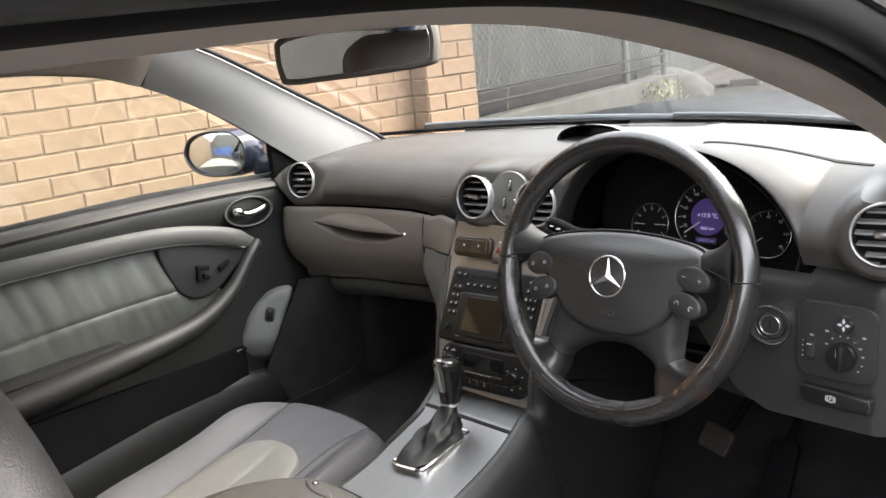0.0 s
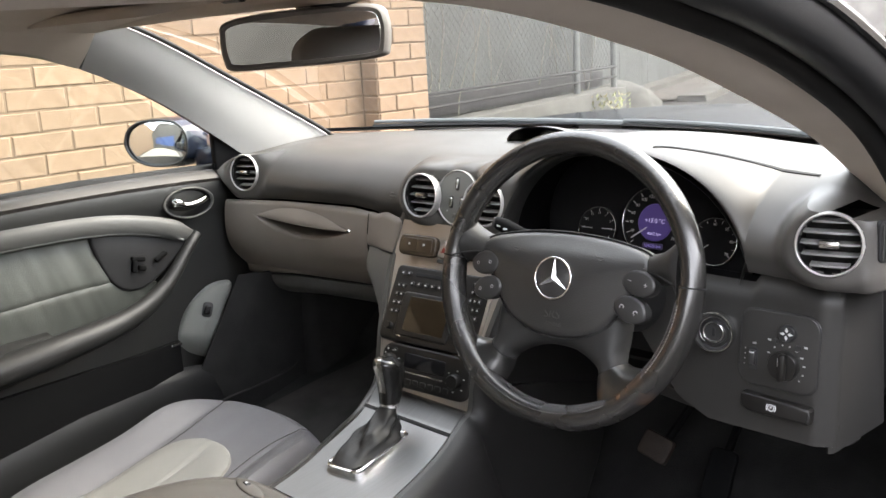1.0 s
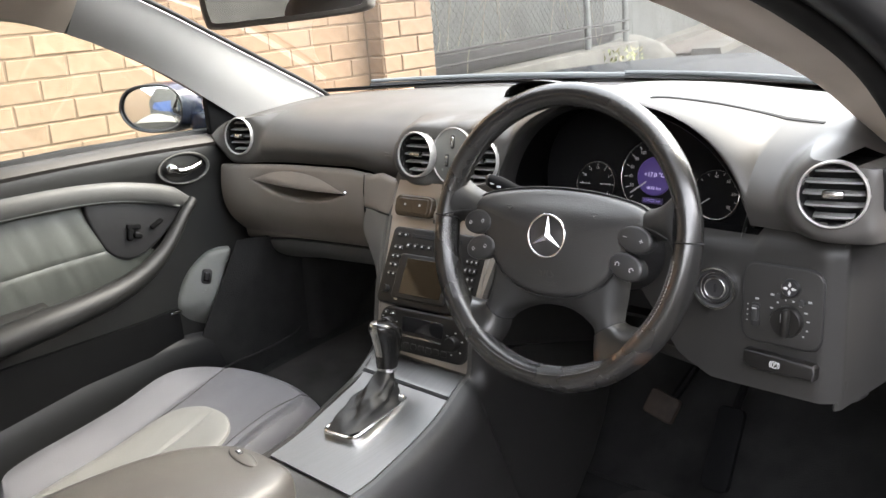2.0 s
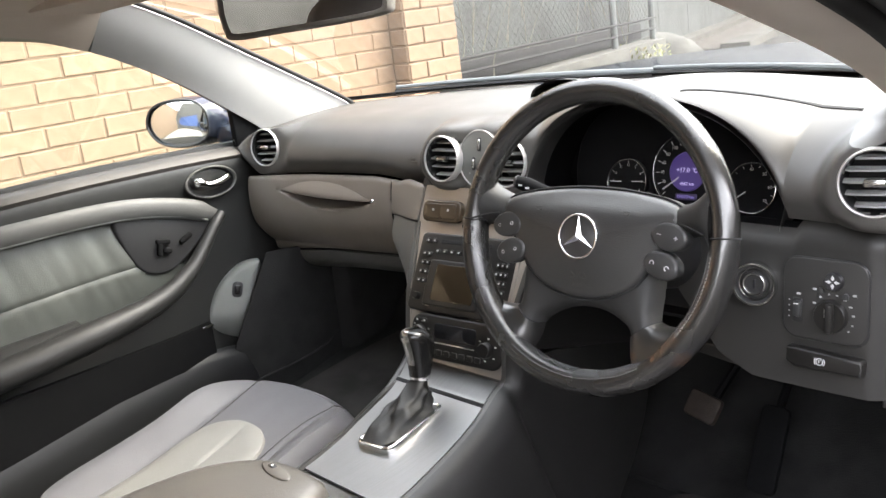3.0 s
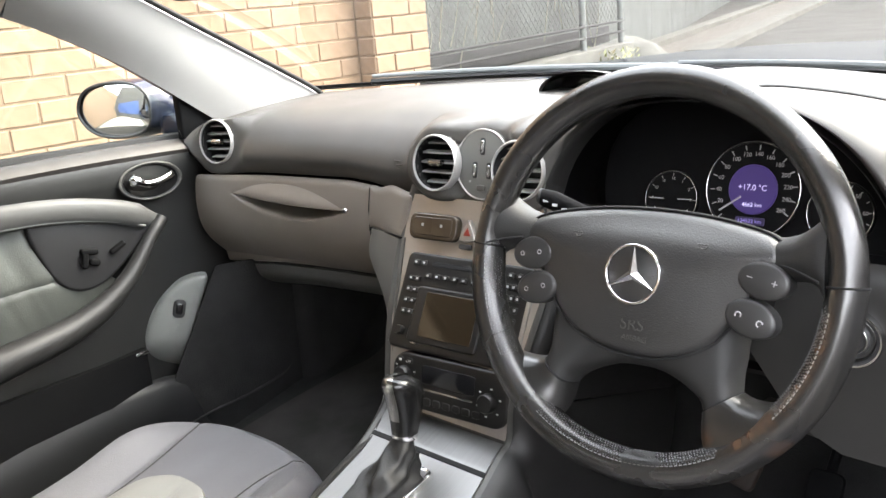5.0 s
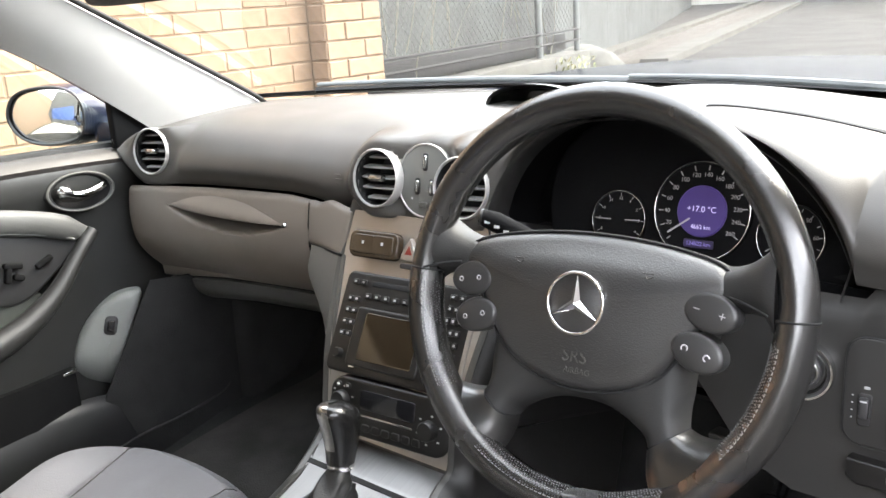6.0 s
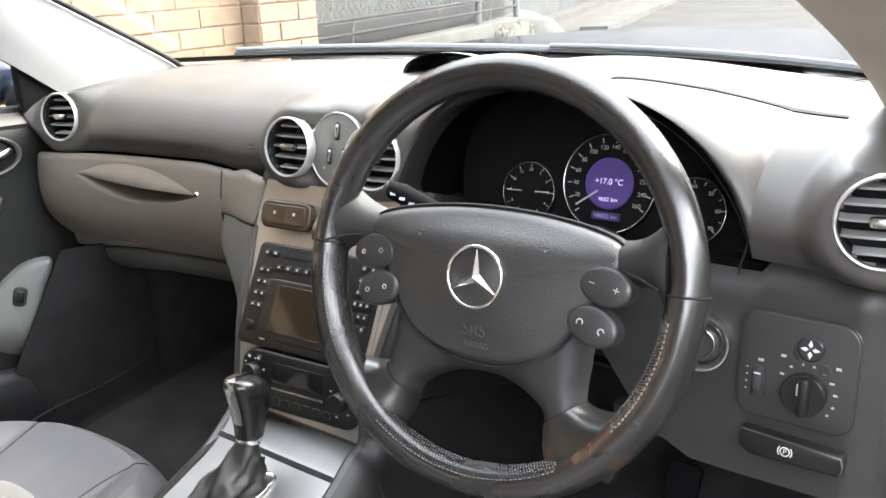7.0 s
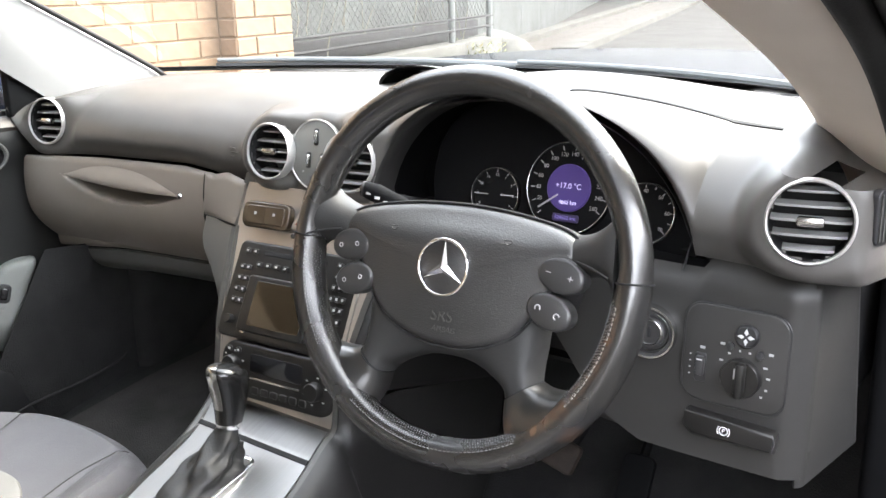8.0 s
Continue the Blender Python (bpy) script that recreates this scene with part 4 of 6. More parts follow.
def glove_door():
    bm = glove_face(-0.668, -0.230, gl_top, gl_bot, 0.0022, 150, 80, 0)
    for v in bm.verts:
        t = (v.co.x - hx0) / (hx1 - hx0)
        if 0.0 < t < 1.0:
            zc, up, dn = eye_line(t)
            f = smooth(zc - dn * 1.15, zc - dn * 0.6, v.co.z) * (1 - smooth(zc + up * 0.25, zc + up * 0.7, v.co.z))
            v.co.y += 0.042 * math.sin(math.pi * t) ** 0.7 * f
    bmesh.ops.recalc_face_normals(bm, faces=bm.faces)
    bm.normal_update()
    bmesh.ops.solidify(bm, geom=bm.faces[:], thickness=0.006)
    return bm


glove = part("glove_box_door", glove_door(), GLOVE, dash, "closed grey glove box door")


def stack_y(z):
    return lerp([(0.582, 0.082), (0.630, 0.090), (0.700, 0.118), (0.800, 0.178), (0.866, 0.200)], z)


def trim_y(x, z):
    """The panels beside the glove box come forward to meet the centre stack."""
    a = glove_y(x, z)
    return a + (min(stack_y(z) + 0.004, a) - a) * smooth(-0.240, -0.125, x)


def upper_trim(u, v):
    right = -0.141 + 0.009 * (1 - v)
    x = -0.2275 + (right + 0.2275) * u
    zt = gl_top(x) - 0.001 + 0.012 * smooth(-0.215, -0.175, x)
    z = zt + (0.7945 - zt) * v
    e = min(min(u, 1 - u) * 0.09, min(v, 1 - v) * 0.06)
    return (x, trim_y(x, z) + 0.004 * (1 - math.sqrt(max(0, 1 - (1 - min(e / 0.005, 1)) ** 2))), z)


part("trim_panel", surface(upper_trim, 40, 30, 0.008), GLOVE, dash, "grey panel beside the glove box")
SWEEP_L = [(-0.228, 0.188, 0.7935), (-0.220, 0.170, 0.757), (-0.176, 0.147, 0.722), (-0.143, 0.128, 0.690), (-0.130, 0.110, 0.645), (-0.123, 0.093, 0.605), (-0.115, 0.076, 0.577), (-0.097, 0.036, 0.563), (-0.086, 0.0, 0.551), (-0.073, -0.045, 0.543), (-0.057, -0.090, 0.537), (-0.035, -0.145, 0.532), (-0.010, -0.240, 0.528)]
SWEEP_R = [(-0.129, 0.1715, 0.7935), (-0.121, 0.154, 0.765), (-0.112, 0.135, 0.735), (-0.104, 0.115, 0.700), (-0.095, 0.095, 0.650), (-0.095, 0.088, 0.612), (-0.093, 0.082, 0.582), (-0.075, 0.045, 0.571), (-0.062, 0.012, 0.559), (-0.053, -0.040, 0.549), (-0.042, -0.085, 0.542), (-0.024, -0.140, 0.536), (0.002, -0.240, 0.533)]


def swept_panel(k0, k1):
    """A rounded band between the two lines, from point k0 to k1, its outer edge turned in."""
    a, b = curve_open(SWEEP_L, 10), curve_open(SWEEP_R, 10)
    bm = bmesh.new()
    rows = []
    for k in range(k0 * 10, k1 * 10 + 1):
        p, q = a[k], b[k]
        t = (a[min(k + 1, len(a) - 1)] - a[max(k - 1, 0)]).normalized()
        w = (q - p).normalized()
        n = w.cross(t).normalized()
        if n.y > 0 or (abs(n.y) < 0.3 and n.z < 0):
            n = -n
        round_ = min(0.014, (q - p).length * 0.55)
        row = [p + w * 0.012 - n * 0.075, p + w * 0.003 - n * 0.040]
        for i in range(7):
            c = radians(90 * i / 6)
            row.append(p + w * round_ * (1 - math.cos(c)) - n * round_ * (1 - math.sin(c)))
        row += [p + (q - p) * 0.75 + n * 0.0004, q - w * 0.0006, q - n * 0.006]
        rows.append(row)
    skin(bm, rows, False)
    return bm


# darker than the glove box panels: its shading is in the colour
part("trim_panel", swept_panel(0, 6), UNDER, dash, "panel that sweeps down beside the centre stack, greyed for its shade")
for pts in ([(-0.2288, z) for z in (0.853, 0.82, 0.79, 0.75, 0.702)], [(x, 0.7925) for x in (-0.226, -0.20, -0.17, -0.136)]):
    part("joint", tube([(x, (trim_y(x, z) - 0.0076 if z == 0.7925 else glove_y(x, z) - 0.0068), z) for x, z in pts], 0.0016, 6), VOID, dash, "dark joint between the panels")
# eye-shaped handle recess and its lid
lid = bmesh.new()
rows2 = []
for i in range(33):
    t = i / 32
    x = hx0 + (hx1 - hx0) * t
    zc, up, dn = eye_line(t)
    y = glove_y(x, zc)
    k = math.sin(math.pi * t)
    b = 0.0025 + 0.012 * k
    rows2.append([(x, y + 0.004, zc + up + 0.0030), (x, y - 0.0016, zc + up + 0.0022), (x, y - 0.0016 - 0.45 * b, zc + up * 0.75), (x, y - 0.0016 - 0.8 * b, zc + up * 0.45), (x, y - 0.0016 - b, zc + up * 0.12), (x, y - 0.0016 - b, zc - 0.05 * dn), (x, y - 0.0006 - 0.85 * b, zc - 0.13 * dn), (x, y + 0.006 * k, zc - 0.04 * dn), (x, y + 0.014 * k, zc + up * 0.3)])
skin(lid, rows2, True, True, True)
part("handle", lid, GLOVE, glove, "curved grey glove box handle")
part("handle_tip", lathe([(0.0003, 0.0055), (0.003, 0.005), (0.0046, 0.003), (0.0052, 0)], 16), CHROME, glove, "small chrome lock", facing((-0.284, glove_y(-0.284, 0.813) - 0.003, 0.8135), 90, 10))


def underdash(u, v):
    x = -0.66 + 0.545 * u
    zb = gl_bot(x)
    return (x, glove_y(x, zb) + 0.006 + 0.01 * v + 0.05 * v**3, zb - 0.006 - 0.050 * v)


part("lower_panel", surface(underdash, 30, 10, 0.008), UNDER, dash, "grey lower panel under the glove box")
def lip_shade_top(x):
    return (0.838 if 0.09 < x < 0.56 else min(lip_base(x), 0.862)) + 0.004


# black sheet in place of the shade in the gap under the lip
part("lip_shade_sheet", surface(lambda u, v: (-0.67 + 1.322 * u, lip_y(-0.67 + 1.322 * u) + 0.033, lip_shade_top(-0.67 + 1.322 * u) - 0.06 * v), 120, 1, 0.002), HOODBLACK, dash, "black sheet for the shade under the dashboard lip")
part("underside", surface(lambda u, v: (-0.66 + 1.32 * u, 0.32 + 0.45 * v, 0.64 + 0.05 * v), 10, 4, 0.006), DEEP, dash, "black underside")
part("cabin_filler", box((1.36, 0.46, 0.17), (0, 0.50, 0.755), 0.01), DEEP, dash, "black core of the dashboard")

# small embossed mark beside the centre vent
for k, (dx, dz, w) in enumerate(((0.0, 0.006, 0.012), (0.004, 0.0, 0.016), (-0.001, -0.006, 0.010))):
    ex, ez = -0.165 + dx, 0.892 + dz
    part("embossed_mark", box((w, 0.002, 0.0016), (ex, lip_y(ex) + 0.0012 + 0.10 * max(0, ez - 0.892), ez), 0.0005), SOFT, upper)

# display hump on top of the dash
hump = bmesh.new()
rows = []
for j in range(9):
    v = j / 8
    row = []
    for i in range(17):
        a = math.pi * i / 16
        row.append((0.005 + 0.088 * math.cos(a) * (1 - 0.1 * v), 0.44 + 0.09 * v, 0.964 + 0.036 * math.sin(a) ** 0.8 * (1 - v * v)))
    rows.append(row)
skin(hump, rows, False)
h = part("sensor_hood", hump, SOFT, dash, "low hood on the dashboard top")
hb = bmesh.new()
skin(hb, [[(0.005 + 0.084 * math.cos(math.pi * i / 16), 0.442 + d, 0.963 + 0.031 * k * math.sin(math.pi * i / 16) ** 0.8) for i in range(17)] for d, k in ((0.0, 1.0), (0.05, 0.7), (0.05, 0.02))], False)
part("dark_window", hb, GLOSSBLACK, h, "dark glossy window")
def pad_z(x, y):
    p = pad_profile(x)
    for a, b in zip(p[18:], p[19:]):
        if a.x <= y <= b.x:
            return a.y + (b.y - a.y) * (y - a.x) / max(b.x - a.x, 1e-6)
    return p[-1].y


# black strip on the pad that paints the shadow along a raised seam
def seam_strip(u, v):
    x = 0.385 + 0.205 * u
    y = 0.214 + 0.082 * u**0.78 + 0.006 * v
    return (x, y, pad_z(x, y) + 0.0012)


part("seam_shadow", surface(seam_strip, 40, 1, 0.002), DEEP, dash, "thin black strip for the shadow of a raised seam")

# ignition, light switch panel and parking brake release
ign_m = facing((0.506, 0.174, 0.766), 85, 8)
ign = part("ignition_switch", lathe([(0.0005, 0.004), (0.012, 0.004), (0.0135, 0.006), (0.0165, 0.005), (0.017, 0.001), (0.0215, 0.001), (0.0225, 0.007), (0.0265, 0.008), (0.0285, 0.003), (0.0285, -0.02)], 48), BUTTON, dash, "round ignition switch", ign_m)
part("ring", lathe([(0.0252, 0.0075), (0.0258, 0.0090), (0.0276, 0.0090), (0.0288, 0.0055), (0.0290, 0.0), (0.0290, -0.01)], 48), DULLCHROME, ign, "satin chrome ring")
part("inner_ring", torus(0.0205, 0.0008, 48, 8), DULLCHROME, ign, "", Matrix.Translation((0, 0, 0.0015)))
part("socket_edge", torus(0.0135, 0.0012, 40, 8), DULLCHROME, ign, "", Matrix.Translation((0, 0, 0.006)))
part("key_slot", box((0.004, 0.012, 0.002), (0, 0, 0.004), 0.0008), DEEP, ign)

lp_m = facing((0.597, 0.173, 0.757), 85, 0)
lp = part("light_switch_panel", pillow(round_rect(0.104, 0.102, 0.018), -0.014, 0.003, 0.002), KNEE, dash, "grey light switch panel", lp_m)
part("panel_edge", tube([(p.x, p.y, 0.001) for p in round_rect(0.1045, 0.1025, 0.018, 8) + round_rect(0.1045, 0.1025, 0.018, 8)[:1]], 0.0012, 6), BLACK, lp)
knob = part("light_knob", lathe([(0.0195, 0.0), (0.0195, 0.008), (0.0185, 0.010), (0.0005, 0.010)], 40), RADIOBLACK, lp, "round black light switch knob", Matrix.Translation((0.010, -0.017, 0.003)))
part("grip", box((0.009, 0.036, 0.014), (0.002, 0, 0.012), 0.003), RADIOBLACK, knob)
part("mark", box((0.0022, 0.011, 0.0005), (-0.0045, 0.005, 0.0104), 0), MARK, knob, smooth=False)
mk = part("mirror_knob", lathe([(0.0115, 0.0), (0.0115, 0.004), (0.010, 0.006), (0.0005, 0.0055)], 32), BLACK, lp, "black mirror adjuster knob", Matrix.Translation((0.012, 0.026, 0.003)))
star4 = bmesh.new()
for a in (0, 90, 180, 270):
    c = Matrix.Rotation(radians(a), 3, "Z")
    f = [star4.verts.new(c @ Vector(p)) for p in ((0.0015, 0, 0.0064), (0.0042, 0.0022, 0.0064), (0.009, 0, 0.0064), (0.0042, -0.0022, 0.0064))]
    star4.faces.new(f)
part("arrow_mark", star4, MARK, mk, "white arrow marks", smooth=False)
for px in (-0.006, 0.024):
    part("button", lathe([(0.004, 0), (0.004, 0.003), (0.0005, 0.0035)], 16), BUTTON, lp, "", Matrix.Translation((px + 0.002, 0.013 - 0.004 * (px > 0), 0.003)))
    part("mark", box((0.0046, 0.0026, 0.0004), (px + (0.012 if px > 0 else -0.006), 0.0135 - 0.002 * (px > 0), 0.0033), 0), FADED, lp, smooth=False)
sl = part("slider_slot", pillow(round_rect(0.012, 0.031, 0.003), 0, 0.002, 0.001), BLACK, lp, "", Matrix.Translation((-0.033, -0.016, 0.002)))
part("slider", box((0.009, 0.020, 0.006), (0, 0.002, 0.003), 0.002), BUTTON, sl, "black headlamp range slider")
part("mark", box((0.006, 0.0012, 0.0004), (0, 0.009, 0.0063), 0), MARK, sl, smooth=False)
for i in range(4):
    part("mark", box((0.0016, 0.0011, 0.0004), (-0.044, -0.004 - 0.007 * i, 0.0033), 0), MARK, lp, smooth=False)
for a, w in ((150, 0.006), (125, 0.004), (100, 0.003), (78, 0.004), (55, 0.006), (32, 0.007), (8, 0.006), (-18, 0.004), (-38, 0.004)):
    part("mark", box((w * 0.62, 0.0020, 0.0004), (0.010 + 0.0255 * math.cos(radians(a)), -0.017 + 0.0265 * math.sin(radians(a)), 0.0033), 0), FADED, lp, smooth=False)
part("mark", box((0.005, 0.0026, 0.0004), (-0.032, 0.005, 0.0033), 0), FADED, lp, smooth=False)

pb_m = facing((0.600, 0.164, 0.683), 85, 0) @ Matrix.Scale(0.88, 4)
pb = part("parking_brake_release", pillow([(-0.052, 0.014), (0.050, 0.010), (0.053, 0.006), (0.052, -0.013), (-0.040, -0.014), (-0.053, -0.006)], -0.01, 0.010, 0.004), RADIOBLACK, dash, "black parking brake release lever", pb_m)
part("symbol", torus(0.0048, 0.0006, 24, 6), MARK, pb, "white parking brake symbol", Matrix.Translation((-0.004, 0.0, 0.0105)))
words("symbol", "P", 0.0075, MARK, pb, Matrix.Translation((-0.004, 0.0, 0.0105)))
for s in (0, 180):
    part("symbol", torus(0.0072, 0.0006, 10, 6, None, s - 40, s + 40), MARK, pb, "", Matrix.Translation((-0.004, 0.0, 0.0105)))
part("grip_edge", tube([(0.050, 0.008, 0.008), (0.053, 0.0, 0.010), (0.050, -0.012, 0.009)], 0.0014, 8), BUTTON, pb)

# ---- steering wheel ----
WM = pose(0.372, 0.0047, 0.8594, 74.4, 0, 5.2)
wheel = thing("steering_wheel", "black leather steering wheel with worn brown rim and silver emblem", "steering wheel", WM)
RR, RT = 0.1796, 0.0165
rim = bmesh.new()


def rim_point(a, b, lift=0.0):
    """A point of the rim's skin at angle a round the wheel and b round the tube, thicker at the thumb grips."""
    deg = (math.degrees(a) + 180) % 360 - 180
    side = min(abs(deg), 180 - abs(deg)) if deg < 0 else -min(deg, 180 - deg)
    fat = smooth(-9, 3, side) * (1 - smooth(38, 60, side))
    rt = RT * (1 + 0.08 * max(0, -math.sin(a)) + 0.09 * fat) + lift
    r = RR - RT * 0.09 * fat + rt * 0.92 * math.cos(b)
    return Vector((r * math.cos(a), r * math.sin(a), rt * 1.08 * math.sin(b)))


rings = [[rim_point(2 * math.pi * i / 144, 2 * math.pi * j / 18) for j in range(18)] for i in range(144)]
rings.append(rings[0])
skin(rim, rings)
bmesh.ops.remove_doubles(rim, verts=rim.verts, dist=1e-6)
rim_ob = part("rim", rim, RIMLEATHER, wheel, "black leather rim, worn brown on one side", Matrix.Translation((0.006, 0, 0)))


# perforated grip with stitches on the inner side
GRIPS = ((180, 217), (238, 303), (323, 358))
grit = random.Random(5)
dots = bmesh.new()
st = bmesh.new()
for g0, g1 in GRIPS:
    for i in range(int((g1 - g0) / 0.95)):
        for j in range(6):
            a = radians(g0 + 0.95 * (i + 0.5 * (j % 2)))
            b = radians(121 + 10.5 * j)
            c = rim_point(a + grit.uniform(-0.002, 0.002), b + grit.uniform(-0.05, 0.05), 0.0001)
            e1 = Vector((-math.sin(a), math.cos(a), 0)) * grit.uniform(0.0006, 0.0010)
            nr = Vector((math.cos(b) * math.cos(a), math.cos(b) * math.sin(a), math.sin(b)))
            e2 = nr.cross(e1)
            vs = [dots.verts.new(c + o) for o in (e1, e2, -e1, -e2, nr * 0.0009)]
            for k in range(4):
                dots.faces.new((vs[k], vs[(k + 1) % 4], vs[4]))
    for i in range(int((g1 - g0) / 1.5)):
        a, b = radians(g0 + 1.5 * i), radians(115)
        c = rim_point(a, b, 0.0002)
        d = Vector((-math.sin(a), math.cos(a), 0)) * 0.0014
        tube([c - d, c + d], 0.0005, 4, st)
tagged(part("perforation", dots, PERF, rim_ob, "perforated leather grip"), kind="stuff")
tagged(part("stitching", st, STITCH, rim_ob, "pale seam stitches"), kind="stuff")
for a in (3.4, 176.2):
    part("seam", tube([rim_point(radians(a), 2 * math.pi * j / 32, 0.0001) for j in range(33)], 0.0010, 6), DEEP, rim_ob)

# hub: airbag pad, spokes, emblem, buttons
pad_line = curve_closed([(-0.131, 0.026), (-0.119, 0.046), (-0.065, 0.058), (0.0, 0.062), (0.065, 0.058), (0.119, 0.046), (0.131, 0.026), (0.116, 0.006), (0.097, -0.026), (0.072, -0.058), (0.035, -0.074), (0.0, -0.078), (-0.035, -0.074), (-0.072, -0.058), (-0.097, -0.026), (-0.116, 0.006)], 6)
def roll(y):
    """The hub's top rolls away to the dials."""
    return 0.014 * smooth(0.022, 0.062, y) ** 1.3


part("pad_seam", tube([(p.x, p.y, -0.0040 - roll(p.y)) for p in pad_line + pad_line[:1]], 0.0014, 6), DEEP, wheel)
airbag = pillow(pad_line, -0.02, 0.002, 0.012, 0.010, None, 7)
for v in airbag.verts:
    v.co.z -= roll(v.co.y)
part("airbag_pad", airbag, PAD, wheel, "grained black airbag pad")


def web(a, b, front, back, e=3.0, n=10, bm=None):
    """A rounded web between two lines; front and back: its heights along the lines."""
    p, q = curve_open(a, n), curve_open(b, n)
    zf, zb = curve_open([(v, 0, 0) for v in front], n), curve_open([(v, 0, 0) for v in back], n)
    bm = bm or bmesh.new()
    rows = []
    for k in range(len(p)):
        row = []
        for i in range(21):
            s = (1 - math.cos(math.pi * i / 20)) / 2
            h = (1 - abs(2 * s - 1) ** e) ** (1 / e)
            c = p[k].lerp(q[k], s)
            row.append((c.x, c.y, zb[k].x + (zf[k].x - zb[k].x) * h))
        rows.append(row)
    skin(bm, rows, True, True, True)
    return bm


for s in (-1, 1):
    top_line = [(s * 0.104, 0.047, 0), (s * 0.122, 0.0465, 0), (s * 0.140, 0.052, 0), (s * 0.156, 0.064, 0), (s * 0.166, 0.078, 0)]
    low_line = [(s * 0.104, -0.002, 0), (s * 0.124, 0.006, 0), (s * 0.145, 0.010, 0), (s * 0.160, 0.006, 0), (s * 0.170, -0.012, 0)]
    part("upper_spoke", web(top_line, low_line, [-0.004, 0.000, 0.006, 0.0125, 0.0135], [-0.030, -0.030, -0.026, -0.018, -0.014], 2.4), SPOKE, wheel, "black upper spoke")
    part("spoke_line", tube(curve_open([(s * 0.131, 0.0225, 0.0035), (s * 0.144, 0.0200, 0.0085), (s * 0.156, 0.0165, 0.0140), (s * 0.166, 0.0130, 0.0172)], 4), 0.0011, 6), DEEP, wheel, "thin seam across the spoke")
half_a = [(0.099, -0.095), (0.0965, -0.080), (0.098, -0.060), (0.096, -0.030), (0.070, 0.0)]
half_b = [(0.069, -0.118), (0.063, -0.109), (0.048, -0.100), (0.030, -0.093), (0.014, -0.0900)]
both = lambda h, mid: [(x, y, 0) for x, y in h] + [(*mid, 0)] + [(-x, y, 0) for x, y in h[::-1]]
part("lower_spokes", web(both(half_a, (0, 0.012)), both(half_b, (0, -0.0895)), [0.001, -0.001, -0.002, -0.003, -0.004, -0.004, -0.004, -0.003, -0.002, -0.001, 0.001], [-0.030] + [-0.036] * 9 + [-0.030], 2.6), SPOKE, wheel, "smooth black lower spokes")
for s in (-1, 1):
    ka = [(s * 0.0995, -0.0955, 0), (s * 0.111, -0.098, 0), (s * 0.127, -0.097, 0), (s * 0.146, -0.092, 0), (s * 0.156, -0.089, 0)]
    kb = [(s * 0.0685, -0.1185, 0), (s * 0.069, -0.132, 0), (s * 0.073, -0.146, 0), (s * 0.083, -0.160, 0), (s * 0.090, -0.164, 0)]
    part("spoke_grip", web(ka, kb, [0.0025, 0.004, 0.008, 0.013, 0.013], [-0.030, -0.026, -0.020, -0.014, -0.012], 2.6), KNUCKLE, wheel, "black leather grip where the spoke meets the rim")
    part("spoke_seam", web([(s * 0.0994, -0.0945, 0), (s * 0.0998, -0.0960, 0)], [(s * 0.0690, -0.1175, 0), (s * 0.0684, -0.1190, 0)], [0.0032, 0.0032], [-0.031, -0.031], 2.6, 2), DEEP, wheel)
part("emblem", torus(0.0268, 0.0017, 64, 10), CHROME, wheel, "round chrome emblem", Matrix.Translation((0, 0, 0.0135)))
emb = bmesh.new()
tipz, midz = 0.0135, 0.0160
for k in range(3):
    a = radians(90 + 120 * k)
    t = Vector((0.0262 * math.cos(a), 0.0262 * math.sin(a), tipz))
    l_ = Vector((0.0050 * math.cos(a + radians(60)), 0.0050 * math.sin(a + radians(60)), tipz - 0.001))
    r_ = Vector((0.0050 * math.cos(a - radians(60)), 0.0050 * math.sin(a - radians(60)), tipz - 0.001))
    c = Vector((0, 0, midz + 0.001))
    for tri in ((c, t, l_), (c, r_, t)):
        emb.faces.new([emb.verts.new(p) for p in tri])
part("emblem_star", emb, CHROME, wheel, "three tapered chrome bars", smooth=False)
part("emblem_ground", lathe([(0.0003, 0.0125), (0.026, 0.0118), (0.0285, 0.010)], 40), PAD, wheel)
for hx in (-0.062, 0.064):  # embossed horn marks
    part("horn_mark", torus(0.0036, 0.0005, 16, 6, None, 200, 340), HARD, wheel, "embossed horn mark", Matrix.Translation((hx, 0.033, 0.0092)) @ Matrix.Rotation(radians(-6), 4, "X"))
    part("horn_mark", box((0.010, 0.0008, 0.0008), (hx - 0.001, 0.0335, 0.0092), 0.0003), HARD, wheel)
words("embossed_word", "SRS", 0.016, HARD, wheel, Matrix.Translation((0.002, -0.047, 0.0085)) @ Matrix.Rotation(radians(-8), 4, "X"), "embossed lettering")
words("embossed_word", "AIRBAG", 0.0075, HARD, wheel, Matrix.Translation((0.004, -0.060, 0.0062)) @ Matrix.Rotation(radians(-12), 4, "X"), "embossed lettering")
